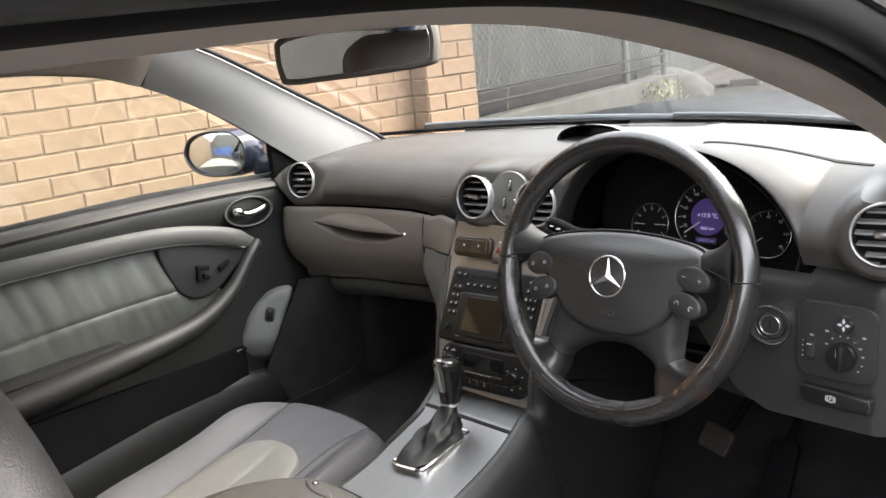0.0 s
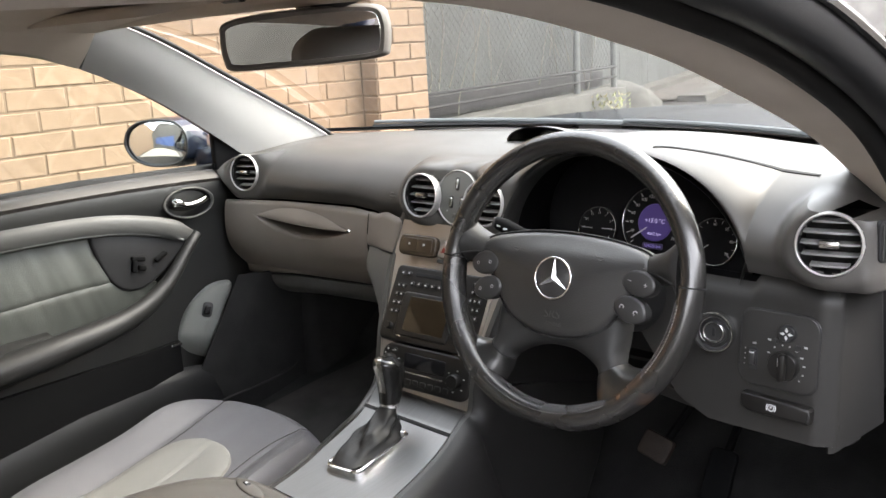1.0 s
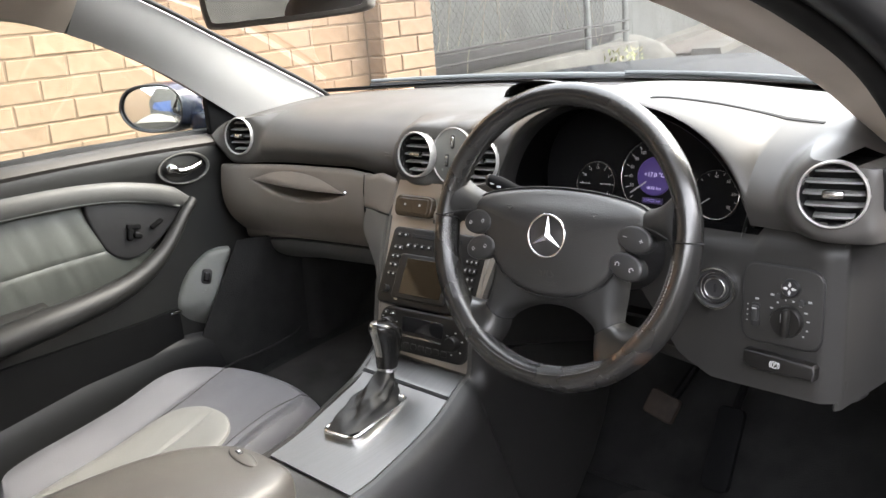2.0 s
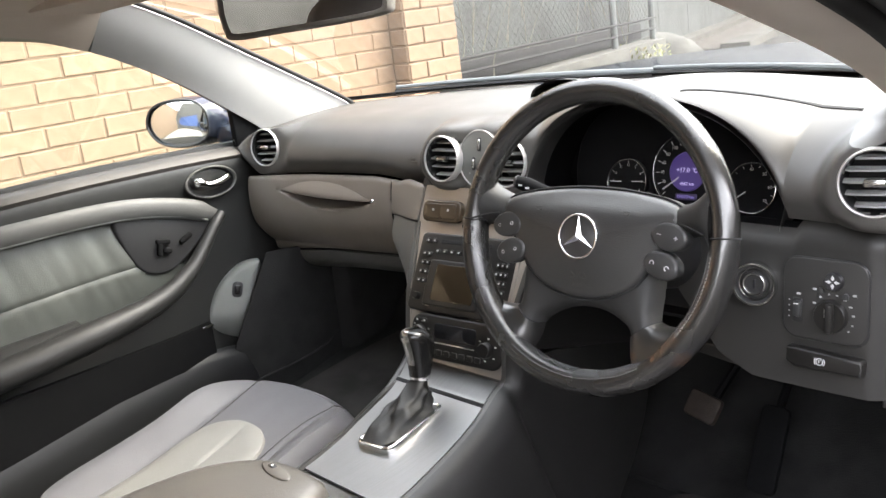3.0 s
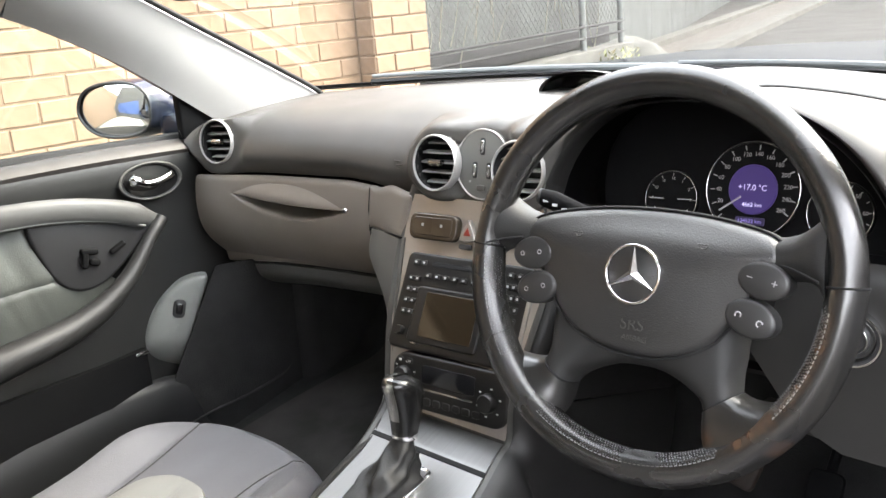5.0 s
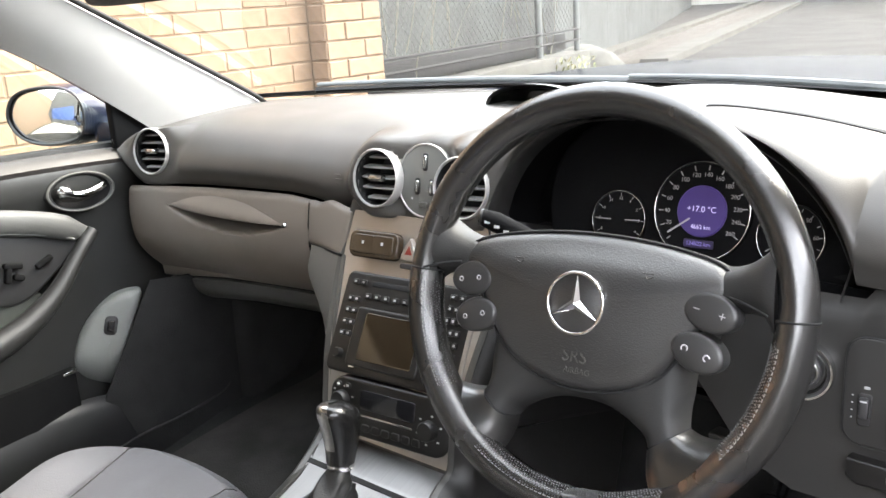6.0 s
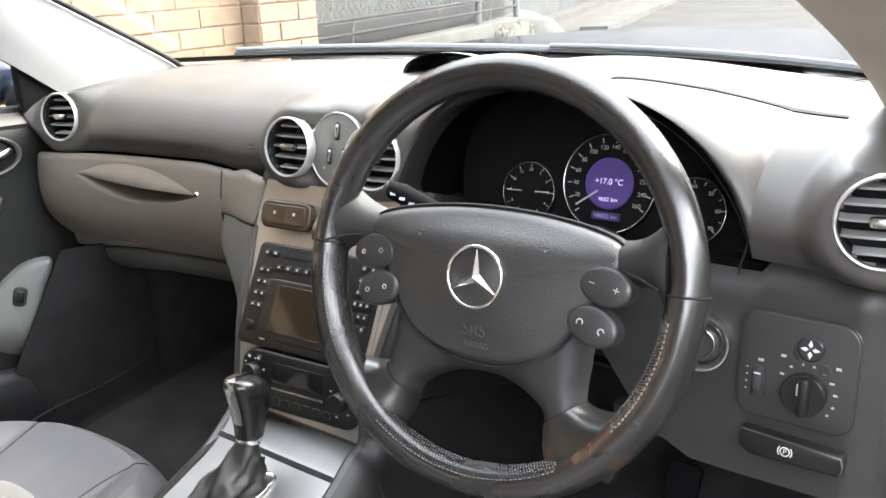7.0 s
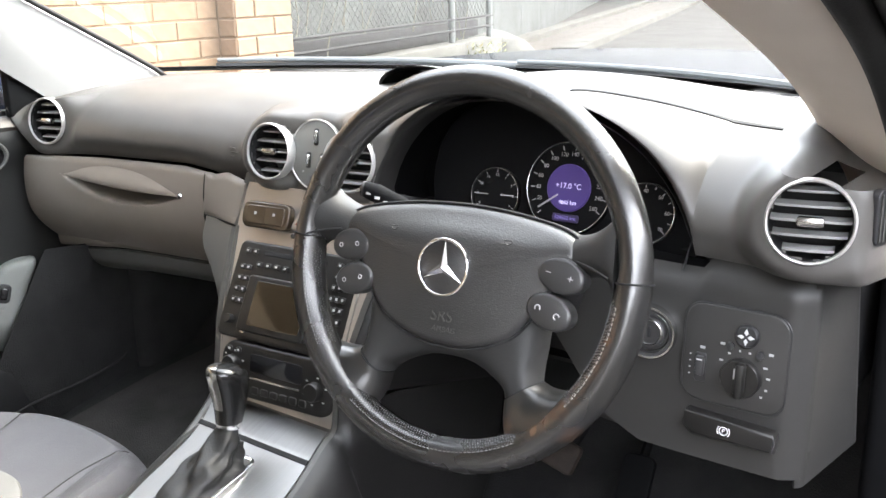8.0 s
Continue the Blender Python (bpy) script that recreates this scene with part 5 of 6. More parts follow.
for s in (-1, 1):
    for k, (cy, rot) in enumerate(((0.008, -10), (-0.026, -16))):
        cx = s * (0.117 - 0.008 * k)
        m = Matrix.Translation((cx, cy, 0.0)) @ Matrix.Rotation(radians(s * rot), 4, "Z")
        bt = part("button_pad", pillow(ellipse(0.0235, 0.0165, 32), -0.012, 0.005, 0.004, 0.002), PODGREY, wheel, "oval dark grey button pad", m)
        for q in (-1, 1):
            if s > 0 and k == 0:
                words("symbol", "+" if q > 0 else "−", 0.011, FADED, bt, Matrix.Translation((q * 0.011, 0.0, 0.0072)))
            else:
                part("symbol", torus(0.0026, 0.0007, 12, 6, None, 0, 250) if s > 0 else torus(0.0021, 0.0005, 8, 4), FADED, bt, "pale button symbol", Matrix.Translation((q * 0.010, 0.0, 0.0066)) @ Matrix.Rotation(radians(20 * q), 4, "Z"))
part("column_shroud", surface(lambda u, v: (0.072 * math.cos(2 * math.pi * u) * (1 - 0.1 * v), 0.060 * math.sin(2 * math.pi * u) - 0.012, -0.035 - 0.20 * v), 40, 10, 0.004), BLACK, wheel, "black steering column shroud")
cruise = part("cruise_stalk", tube([(-0.05, -0.008, -0.070), (-0.10, -0.012, -0.070), (-0.136, -0.016, -0.068), (-0.144, -0.017, -0.067)], [0.007, 0.007, 0.009, 0.006], 12), BLACK, wheel, "short black cruise control stalk")
part("symbol", box((0.010, 0.003, 0.0008), (-0.128, -0.010, -0.0592), 0), MARK, cruise, smooth=False)
stalk = part("stalk", tube([(-0.05, 0.036, -0.075), (-0.105, 0.050, -0.076), (-0.145, 0.062, -0.074), (-0.162, 0.066, -0.072)], [0.009, 0.009, 0.011, 0.009], 12), MATTE, wheel, "black indicator stalk")
for i in range(3):
    part("symbol", box((0.0065, 0.0030, 0.0006), (-0.150 + 0.012 * i, 0.0615 - 0.004 * i, -0.0636), 0), MARK, stalk, smooth=False)
part("end_knob", lathe([(0.0003, 0.006), (0.007, 0.005), (0.0095, 0.002), (0.0095, 0)], 20), BLACK, stalk, "", Matrix.Translation((-0.160, 0.0655, -0.072)) @ Matrix.Rotation(radians(-72), 4, "Y"))

# ---- centre stack and console ----
console = thing("centre_console", "grey centre console with brushed aluminium panels", "console")
ST = [  # y, z, left edge, right edge down the console
    (0.200, 0.866, -0.136, 0.150), (0.178, 0.800, -0.148, 0.152), (0.118, 0.700, -0.124, 0.146), (0.090, 0.630, -0.110, 0.136),
    (0.082, 0.582, -0.109, 0.134), (0.052, 0.571, -0.093, 0.140), (-0.02, 0.547, -0.071, 0.158), (-0.12, 0.532, -0.046, 0.180), (-0.22, 0.527, -0.018, 0.200), (-0.36, 0.53, 0.0, 0.20)]


def stack(s):
    """y, z, left and right at s along the console, from the vents to the armrest."""
    c = curve_open([(r[0], r[1], 0) for r in ST], 10)
    e = curve_open([(r[2], r[3], 0) for r in ST], 10)
    i = min(int(s), len(c) - 1)
    return c[i].x, c[i].y, e[i].x, e[i].y


NS = 90
body = bmesh.new()
rows = []
for i in range(NS + 1):
    y, z, xl, xr = stack(i)
    yn, zn, _, _ = stack(min(i + 1, NS))
    yp, zp, _, _ = stack(max(i - 1, 0))
    t = Vector((0, yn - yp, zn - zp)).normalized()
    nrm = Vector((0, t.z, -t.y))
    c = Vector((0, y, z))
    deep = 0.16 + 0.04 * smooth(30, 60, i)
    wl = 0.020
    row = [Vector((xl + 0.006, 0, 0)) + c - nrm * deep, Vector((xl + 0.004, 0, 0)) + c - nrm * 0.04, Vector((xl + 0.002, 0, 0)) + c - nrm * 0.008, Vector((xl + 0.004, 0, 0)) + c + nrm * 0.002, Vector((xl + wl * 0.6, 0, 0)) + c + nrm * 0.002, Vector((xl + wl, 0, 0)) + c - nrm * 0.003]
    row += [Vector((xr - wl, 0, 0)) + c - nrm * 0.003, Vector((xr - wl * 0.6, 0, 0)) + c + nrm * 0.002, Vector((xr - 0.010, 0, 0)) + c + nrm * 0.0025, Vector((xr - 0.004, 0, 0)) + c + nrm * 0.001]
    fat = 0.35 + 0.65 * smooth(34, 56, i)  # the flank swells out below the ashtray
    row += [Vector((xr - 0.004 + fat * o, 0, 0)) + c - nrm * (d * fat + 0.001) for o, d in ((0.0, -0.002), (0.012, 0.003), (0.024, 0.012), (0.034, 0.027), (0.040, 0.048), (0.043, 0.075), (0.044, 0.11))]
    row += [Vector((xr - 0.004 + fat * 0.044, 0, 0)) + c - nrm * deep * 2.2]
    rows.append(row)
skin(body, [r[2:10] for r in rows], False)
part("body", body, HARD, console, "dark grey moulded console body")
for q in (slice(0, 3), slice(9, 18)):
    sb = bmesh.new()
    skin(sb, [r[q] for r in rows], False)
    part("side", sb, HARD if q.start == 0 else FLANK, console, "dark console flank" if q.start == 0 else "soft console flank, darkened for its shade")
part("edge_trim", swept_panel(6, 12), KNEE, console, "rounded grey edge that sweeps along the console")


def stack_plate(s0, s1, wl, lift, mat, name, label, n=24):
    def f(u, v):
        s = s0 + (s1 - s0) * v
        y, z, xl, xr = stack(s)
        yn, zn, _, _ = stack(min(s + 1, NS))
        yp, zp, _, _ = stack(max(s - 1, 0))
        t = Vector((0, yn - yp, zn - zp)).normalized()
        nrm = Vector((0, t.z, -t.y))
        return Vector((xl + wl + (xr - xl - 2 * wl) * u, y, z)) + nrm * lift
    return part(name, surface(f, 10, n, 0.003), mat, console, label)


stack_plate(2, 41, 0.014, 0.001, SILVER, "stack_panel", "satin silver centre panel")
stack_plate(54.0, 55.4, 0.014, 0.0025, DEEP, "lid_gap", "dark gap behind the ashtray lid", 4)
stack_plate(43.0, 54.2, 0.014, 0.002, ALU, "ashtray_lid", "brushed aluminium ashtray lid")
stack_plate(55.2, 80, 0.014, 0.002, ALU, "gear_surround", "brushed aluminium gear surround")
# radio
def on_stack(x, z, rx=62, rz=6, out=0.003):
    y = lerp([(0.52, 0.06), (0.585, 0.082), (0.63, 0.090), (0.70, 0.118), (0.80, 0.178), (0.866, 0.200)], z)
    return facing((x, y - out * 1.0 + (x - 0.03) * math.tan(radians(rz)), z + out * 0.4), rx, rz)


def lean(z):
    return 72 if z > 0.8 else (59 if z > 0.66 else 75)


bank = part("switch_bank", pillow(round_rect(0.084, 0.037, 0.012), -0.006, 0.006, 0.003), SWITCHBROWN, console, "brown-black switch bank", on_stack(-0.064, 0.815, 70))
for q in (-1, 1):
    part("switch", pillow(round_rect(0.036, 0.026, 0.005), 0.0, 0.0075, 0.0015), SWITCHBROWN, bank, "", Matrix.Translation((q * 0.0165, 0, 0)))
    part("symbol", box((0.004, 0.004, 0.0003), (q * 0.0165, 0.002, 0.0077), 0), FADED, bank, smooth=False)
hz_ = part("hazard_switch", pillow(curve_closed([(-0.013, -0.012), (0.013, -0.012), (0.0015, 0.013), (-0.0015, 0.013)], 3), -0.004, 0.004, 0.002), SILVER, console, "triangular hazard switch", on_stack(-0.005, 0.814, 70))
part("lens", pillow([(-0.0060, -0.0065), (0.0060, -0.0065), (0, 0.0050)], 0.003, 0.0046, 0.0005), RED, hz_, "red triangle")
part("switch_bank", pillow(round_rect(0.084, 0.037, 0.012), -0.006, 0.006, 0.003), SWITCHBROWN, console, "brown-black switch bank", on_stack(0.065, 0.818, 70))
part("lamp", pillow(round_rect(0.020, 0.007, 0.003), -0.002, 0.003, 0.001), BUTTON, console, "", on_stack(-0.006, 0.794, 70))

radio = part("radio", pillow(round_rect(0.214, 0.135, 0.010), -0.012, 0.006, 0.004), RADIOBLACK, console, "black radio and navigation unit", on_stack(0.016, 0.722, 60, 5, 0.004))
scr = part("screen_bezel", pillow(round_rect(0.118, 0.078, 0.006), 0.0, 0.009, 0.003), RADIOBLACK, radio, "raised black screen bezel", Matrix.Translation((-0.014, -0.018, 0)))
part("screen", pillow(round_rect(0.090, 0.062, 0.003), 0.0, 0.0096, 0.0008), SCREENGLASS, scr, "dark unlit screen", Matrix.Translation((0.004, 0.001, 0)))
part("disc_slot", pillow(round_rect(0.110, 0.007, 0.002), 0.0, 0.0068, 0.0006), DEEP, radio, "", Matrix.Translation((-0.005, 0.053, 0)))
rb = pillow(round_rect(0.0095, 0.0075, 0.002), 0.004, 0.0085, 0.0015)
first = part("key", rb, RADIOBLACK, radio, "", Matrix.Translation((-0.090, 0.030, 0)))
dotm = part("symbol", box((0.0036, 0.0028, 0.0004), (0, 0.0, 0.0087), 0), FADED, radio, "", Matrix.Translation((-0.090, 0.030, 0)), False)
spots = [(-0.079 , 0.030)] + [(-0.090 + 0.011 * i, 0.030 - 0.0155 * j) for j in range(1, 4) for i in range(2)]
spots += [(-0.062 + 0.0155 * i, 0.036) for i in range(8)] + [(-0.088, 0.053), (-0.074, 0.053), (0.086, 0.053), (0.072, 0.053)]
keypad = [(0.0712 + 0.0093 * i, 0.038 - 0.0145 * j) for j in range(5) for i in range(3)]
for px, py in keypad:
    part("key", pillow(round_rect(0.0076, 0.0085, 0.002), 0.004, 0.0085, 0.0015), RADIOBLACK, radio, "", Matrix.Translation((px, py, 0)))
    part("symbol", box((0.0030, 0.0032, 0.0004), (0, 0.0, 0.0087), 0), FADED, radio, "", Matrix.Translation((px, py, 0)), False)
for px, py in spots:
    for src in (first, dotm):
        o = src.copy()
        scene.collection.objects.link(o)
        o.matrix_local = Matrix.Translation((px, py, 0))
for px, py in ((-0.086, -0.044),):
    part("knob", lathe([(0.0065, 0.004), (0.0065, 0.013), (0.0055, 0.015), (0.0003, 0.015)], 24), RADIOBLACK, radio, "round volume knob", Matrix.Translation((px, py, 0)))
part("chrome_key", box((0.010, 0.003, 0.004), (-0.058, -0.058, 0.008), 0.001), DULLCHROME, radio)
part("side_bar", box((0.007, 0.115, 0.006), (0.1065, -0.01, 0.004), 0.002), SILVER, radio, "silver side bar")

hvac = part("climate_panel", pillow(round_rect(0.195, 0.074, 0.024, 8), -0.012, 0.005, 0.004), RADIOBLACK, console, "black climate control panel", on_stack(0.026, 0.625, 78, 5, 0.006))
part("display", pillow(round_rect(0.090, 0.026, 0.004), 0.0, 0.0056, 0.0006), GLOSSBLACK, hvac, "dark climate display", Matrix.Translation((0.0, 0.012, 0)))
part("bar", box((0.085, 0.0035, 0.003), (0.0, -0.008, 0.0055), 0.001), DULLCHROME, hvac)
for px, py in ((0.068, -0.004), (-0.075, 0.006)):
    kb = part("fan_knob", lathe([(0.013, 0.003), (0.0125, 0.014), (0.011, 0.016), (0.0003, 0.016)], 32), RADIOBLACK, hvac, "round black control knob", Matrix.Translation((px, py, 0)))
    for a in range(0, 360, 60):
        part("symbol", box((0.0035, 0.002, 0.0003), (0.0185 * math.cos(radians(a + 20)), 0.0185 * math.sin(radians(a + 20)), 0.0056), 0), MARK, kb, smooth=False)
for i in range(7):
    part("key", pillow(round_rect(0.013, 0.010, 0.003), 0.003, 0.0068, 0.0015), RADIOBLACK, hvac, "", Matrix.Translation((-0.05 + 0.0165 * i, -0.024, 0)))
for i in range(2):
    part("key", pillow(round_rect(0.010, 0.008, 0.003), 0.003, 0.0068, 0.0015), RADIOBLACK, hvac, "", Matrix.Translation((-0.082 + 0.016 * i, 0.026, 0)))
    part("symbol", box((0.004, 0.003, 0.0003), (-0.082 + 0.016 * i, 0.026, 0.007), 0), MARK, hvac, smooth=False)

# armrest box
arm_line = curve_closed([(-0.005, -0.36), (0.05, -0.305), (0.12, -0.29), (0.185, -0.305), (0.205, -0.40), (0.205, -0.60), (0.20, -0.78), (0.0, -0.78), (-0.03, -0.60), (-0.03, -0.45)], 6)
arm = thing("armrest_box", "grey leather armrest box with a push button", "armrest")
part("lid", pillow(arm_line, 0.53, 0.605, 0.022, 0.006), LIDLEATHER, arm, "padded brown-grey leather lid")
part("base", box((0.22, 0.46, 0.33), (0.09, -0.56, 0.37), 0.02), HARD, arm)
ab = part("latch", pillow(ellipse(0.036, 0.011, 32), -0.004, 0.003, 0.002, 0.001), LIDLEATHER, arm, "grey oval latch", pose(0.105, -0.325, 0.605, -3, 0, -8))
part("button", box((0.013, 0.007, 0.003), (-0.012, 0.001, 0.0035), 0.001), GLOSSBLACK, ab, "black push button")
part("mark", box((0.004, 0.003, 0.0006), (-0.012, 0.001, 0.0054), 0), MARK, ab, smooth=False)

# gear lever
GB = (0.040, -0.055, 0.541)
lever = thing("gear_lever", "black and chrome gear lever with a leather boot", "gear lever", pose(*GB))
ring_pts = round_rect(0.070, 0.140, 0.016, 6)
rr_m = pose(0.002, -0.011, 0.0035, 5, 0, 9)
rg = bmesh.new()
skin(rg, [[(p.x, p.y, z) for p in inset(ring_pts, d)] for d, z in ((-0.001, -0.006), (-0.001, 0.001), (0.0005, 0.0045), (0.003, 0.0055), (0.0065, 0.0045), (0.008, -0.004))])
part("chrome_frame", rg, CHROME, lever, "chrome boot frame", rr_m)
bt = bmesh.new()
rows = []
top = Vector((-0.010, 0.048, 0.059))
for i in range(29):
    t = i / 28
    c = Vector((0.003, -0.013, 0.002)).lerp(top, t ** 0.85)
    w, h = 0.0185 * (1 - t) ** 1.1 + 0.0125, 0.052 * (1 - t) ** 1.5 + 0.013
    row = []
    for j in range(64):
        a = 2 * math.pi * j / 64
        fold = 1 + math.sin(math.pi * min(t * 1.3, 1)) * (0.10 * math.sin(a * 3 + t * 8) + 0.08 * math.sin(a * 5 - t * 13 + 1) + 0.05 * math.sin(a * 9 + t * 17))
        sq = (abs(math.cos(a)) ** 4 + abs(math.sin(a)) ** 4) ** (-0.25 * (1 - t) * 0.9)
        row.append(c + Vector((w * math.cos(a) * fold * sq, h * math.sin(a) * fold * sq, 0.003 * math.sin(a * 3 + t * 11) * math.sin(math.pi * t))))
    rows.append(row)
skin(bt, rows, True, False, True)
part("boot", bt, BOOT, lever, "creased black leather boot")
part("collar", lathe([(0.0155, -0.006), (0.0165, -0.003), (0.0165, 0.004), (0.015, 0.006)], 32), CHROME, lever, "chrome collar", Matrix.Translation(top + Vector((0, 0.001, 0.002))) @ Matrix.Rotation(radians(-12), 4, "X"))
kn = bmesh.new()
rows = []
axis = [top + Vector((0, 0.001, 0.003)), top + Vector((-0.001, 0.006, 0.025)), top + Vector((-0.002, 0.008, 0.045)), top + Vector((-0.002, 0.007, 0.060)), top + Vector((-0.002, 0.004, 0.070)), top + Vector((-0.002, 0.000, 0.0765)), top + Vector((-0.002, -0.003, 0.0785))]
size = [(0.0165, 0.017), (0.0195, 0.0210), (0.0222, 0.0250), (0.0232, 0.0268), (0.0208, 0.0238), (0.0138, 0.0160), (0.0030, 0.0040)]
ax, sz = curve_open(axis, 5), curve_open([(*s, 0) for s in size], 5)
for c, s in zip(ax, sz):
    rows.append([c + Vector((s.x * math.cos(a), s.y * math.sin(a), 0.1 * s.y * math.sin(a) * -1)) for a in (2 * math.pi * j / 28 for j in range(28))])
skin(kn, rows, True, True, True)
part("knob", kn, KNOBLEATHER, lever, "black leather gear knob")
kc = bmesh.new()
rows = []
for i, (c, s) in enumerate(zip(ax, sz)):
    if i < 4:
        continue
    rows.append([c + Vector((s.x * 1.02 * math.cos(a), s.y * 1.02 * math.sin(a), 0.0015 - 0.1 * s.y * math.sin(a))) for a in (radians(112 + 185 * j / 14) for j in range(15))])
skin(kc, rows, False)
part("knob_inlay", kc, DULLCHROME, lever, "chrome knob inlay")

# ---- passenger door ----
door = thing("passenger_door", "closed passenger door with grey-green leather panel", "car door")


def belt_z(y):
    return lerp([(-1.2, 0.885), (-0.44, 0.912), (-0.17, 0.920), (0.13, 0.914), (0.28, 0.905)], y)


def door_x(y, z):
    b = belt_z(y)
    x = -0.695
    x += 0.018 * smooth(b, b - 0.02, z)
    x -= 0.012 * smooth(b - 0.05, b - 0.09, z)
    return x


def door_panel(u, v):
    y = -1.15 + 1.43 * u
    z = 0.28 + (belt_z(y) - 0.28) * v
    return (door_x(y, z), y, z)


part("panel", surface(door_panel, 60, 50, 0.02), DOORHARD, door, "dark grey door panel")
part("outer_skin", box((0.05, 1.5, 0.66), (-0.82, -0.42, 0.56), 0.02), PAINT, door, "dark blue outer skin")
part("window_seal", tube([(-0.715, y, belt_z(y) + 0.004) for y in [-1.15 + 0.1 * i for i in range(15)]], 0.010, 8), RUBBER, door, "black window seal")
part("cap", strip([(-0.675, y, belt_z(y) - 0.012) for y in (-1.15, -0.7, -0.3, 0.0, 0.26)], [(-0.715, y, belt_z(y) + 0.004) for y in (-1.15, -0.7, -0.3, 0.0, 0.26)], 8, 0.008, (0.5, 0, 1)), LEDGECAP, door, "grey padded window ledge")
pane = part("window_glass", surface(lambda u, v: (-0.72 + 0.06 * v, -1.15 + 1.40 * u - 0.42 * v * u, 0.905 + 0.30 * v), 6, 6, 0.004), PANE, door, "clear side window glass")
pane.visible_shadow = False
part("mirror_triangle", pillow([(0.0, 0.0), (0.11, 0.0), (0.015, 0.125), (0.0, 0.13)], -0.01, 0.006, 0.004), MATTE, door, "black triangular mirror base", Matrix(((0, 0, 1, -0.685), (1, 0, 0, 0.155), (0, 1, 0, 0.915), (0, 0, 0, 1))))

# pale ledge that sweeps along the panel
LEDGE = [(-0.655, -1.10, 0.845), (-0.655, -0.7, 0.846), (-0.652, -0.40, 0.851), (-0.65, -0.16, 0.848), (-0.65, -0.02, 0.823), (-0.655, 0.068, 0.787)]
part("ledge", tube(curve_open(LEDGE, 8), [0.011 if i < 36 else 0.011 - 0.006 * (i - 36) / 4 for i in range(41)], 12, None, True, 1.9), LEDGE_SOFT, door, "grey padded ledge")
part("piping", tube([p + Vector((0.004, 0, -0.016)) for p in curve_open(LEDGE, 8)][:38], 0.0028, 8), DOORPALE, door, "pale piping along the ledge")


def insert_top(y):
    return lerp([(-1.1, 0.832), (-0.40, 0.836), (-0.16, 0.832), (0.02, 0.80)], y)


def pull_z(y):
    return lerp([(-1.1, 0.60), (-0.48, 0.618), (-0.256, 0.64), (-0.074, 0.672), (0.0, 0.72), (0.059, 0.785)], y)


def insert_face(u, v):
    y = -1.1 + (1.075 - 0.115 * smooth(0.1, 0.7, v)) * u
    z = pull_z(y) - 0.015 + (insert_top(y) - pull_z(y) + 0.015) * v
    pleat = 0.0026 * noise.noise(Vector((y * 34 + z * 9, z * 5, 1))) + 0.0009 * noise.noise(Vector((y * 80 + z * 30, z * 8, 7)))
    seam = -0.004 * math.exp(-(((z - (0.708 + 0.02 * math.sin(y * 4 + 2))) / 0.004) ** 2))
    return (-0.676 + 0.012 * math.sin(math.pi * v) + pleat + seam, y, z)


part("leather_insert", surface(insert_face, 160, 40, 0.008), DOORLEATHER, door, "pleated grey-green leather insert")
pod_line = curve_closed([(-0.155, 0.832), (-0.05, 0.822), (0.05, 0.785), (0.00, 0.735), (-0.055, 0.702), (-0.105, 0.706), (-0.138, 0.745)], 6)
PODM = Matrix(((0, 0, 1, -0.668), (1, 0, 0, 0), (0, 1, 0, 0), (0, 0, 0, 1)))
podo = part("switch_pod", pillow([(p.x, p.y) for p in pod_line], -0.02, 0.015, 0.006), BLACK, door, "black seat switch pod", PODM)
for (y, z), size, rot in (((-0.068, 0.765), (0.034, 0.011), -12), ((-0.078, 0.752), (0.012, 0.03), -12), ((-0.062, 0.745), (0.02, 0.012), -20), ((-0.018, 0.760), (0.034, 0.010), 25)):
    part("switch", pillow(round_rect(*size, min(size) * 0.4), 0, 0.014, 0.003), MATTE, podo, "seat-shaped black switch", Matrix.Translation((y, z, 0.010)) @ Matrix.Rotation(radians(rot), 4, "Z") @ Matrix.Scale(0.9, 4))
PULL = [(-0.628, -1.1, 0.585), (-0.625, -0.75, 0.60), (-0.618, -0.48, 0.613), (-0.612, -0.256, 0.636), (-0.616, -0.12, 0.658), (-0.625, -0.03, 0.70), (-0.64, 0.04, 0.765), (-0.652, 0.072, 0.79)]
part("armrest", tube(curve_open(PULL, 8), [0.029] * 24 + [0.028 - 0.016 * min((i + 1) / 24, 1) for i in range(33)], 16), ARMLEATHER, door, "dark grey padded armrest and pull handle")
part("armrest_pad", surface(lambda u, v: (-0.69 + 0.075 * v, -1.1 + 0.83 * u, 0.622 + 0.03 * u + 0.010 * math.sin(math.pi * v)), 20, 6, 0.012), ARMLEATHER, door, "dark grey armrest pad")
HM = Matrix(((0.06, 0, 1, -0.677), (1, 0, 0, 0.075), (0, 1, 0, 0.856), (0, 0, 0, 1)))
bowl = part("handle_bowl", lathe([(0.0003, -0.012), (0.02, -0.011), (0.026, -0.004), (0.030, 0.004), (0.034, 0.005), (0.0365, 0.0)], 48), DOORHARD, door, "oval dark handle recess", HM @ Matrix.Diagonal((1.72, 0.95, 1, 1)))
part("bowl_inside", lathe([(0.0003, -0.0112), (0.0195, -0.0102), (0.0255, -0.0032), (0.0300, 0.0046)], 48), VOID, bowl)
part("bowl_rim", torus(0.0335, 0.0014, 48, 8), UNDER, bowl, "pale edge of the recess", Matrix.Translation((0, 0, 0.0048)))
hp = curve_open([(-0.036, 0.004, 0.008), (-0.030, 0.004, 0.014), (-0.014, -0.003, 0.016), (0.008, -0.002, 0.014), (0.030, 0.004, 0.012), (0.038, 0.006, 0.008)], 6)
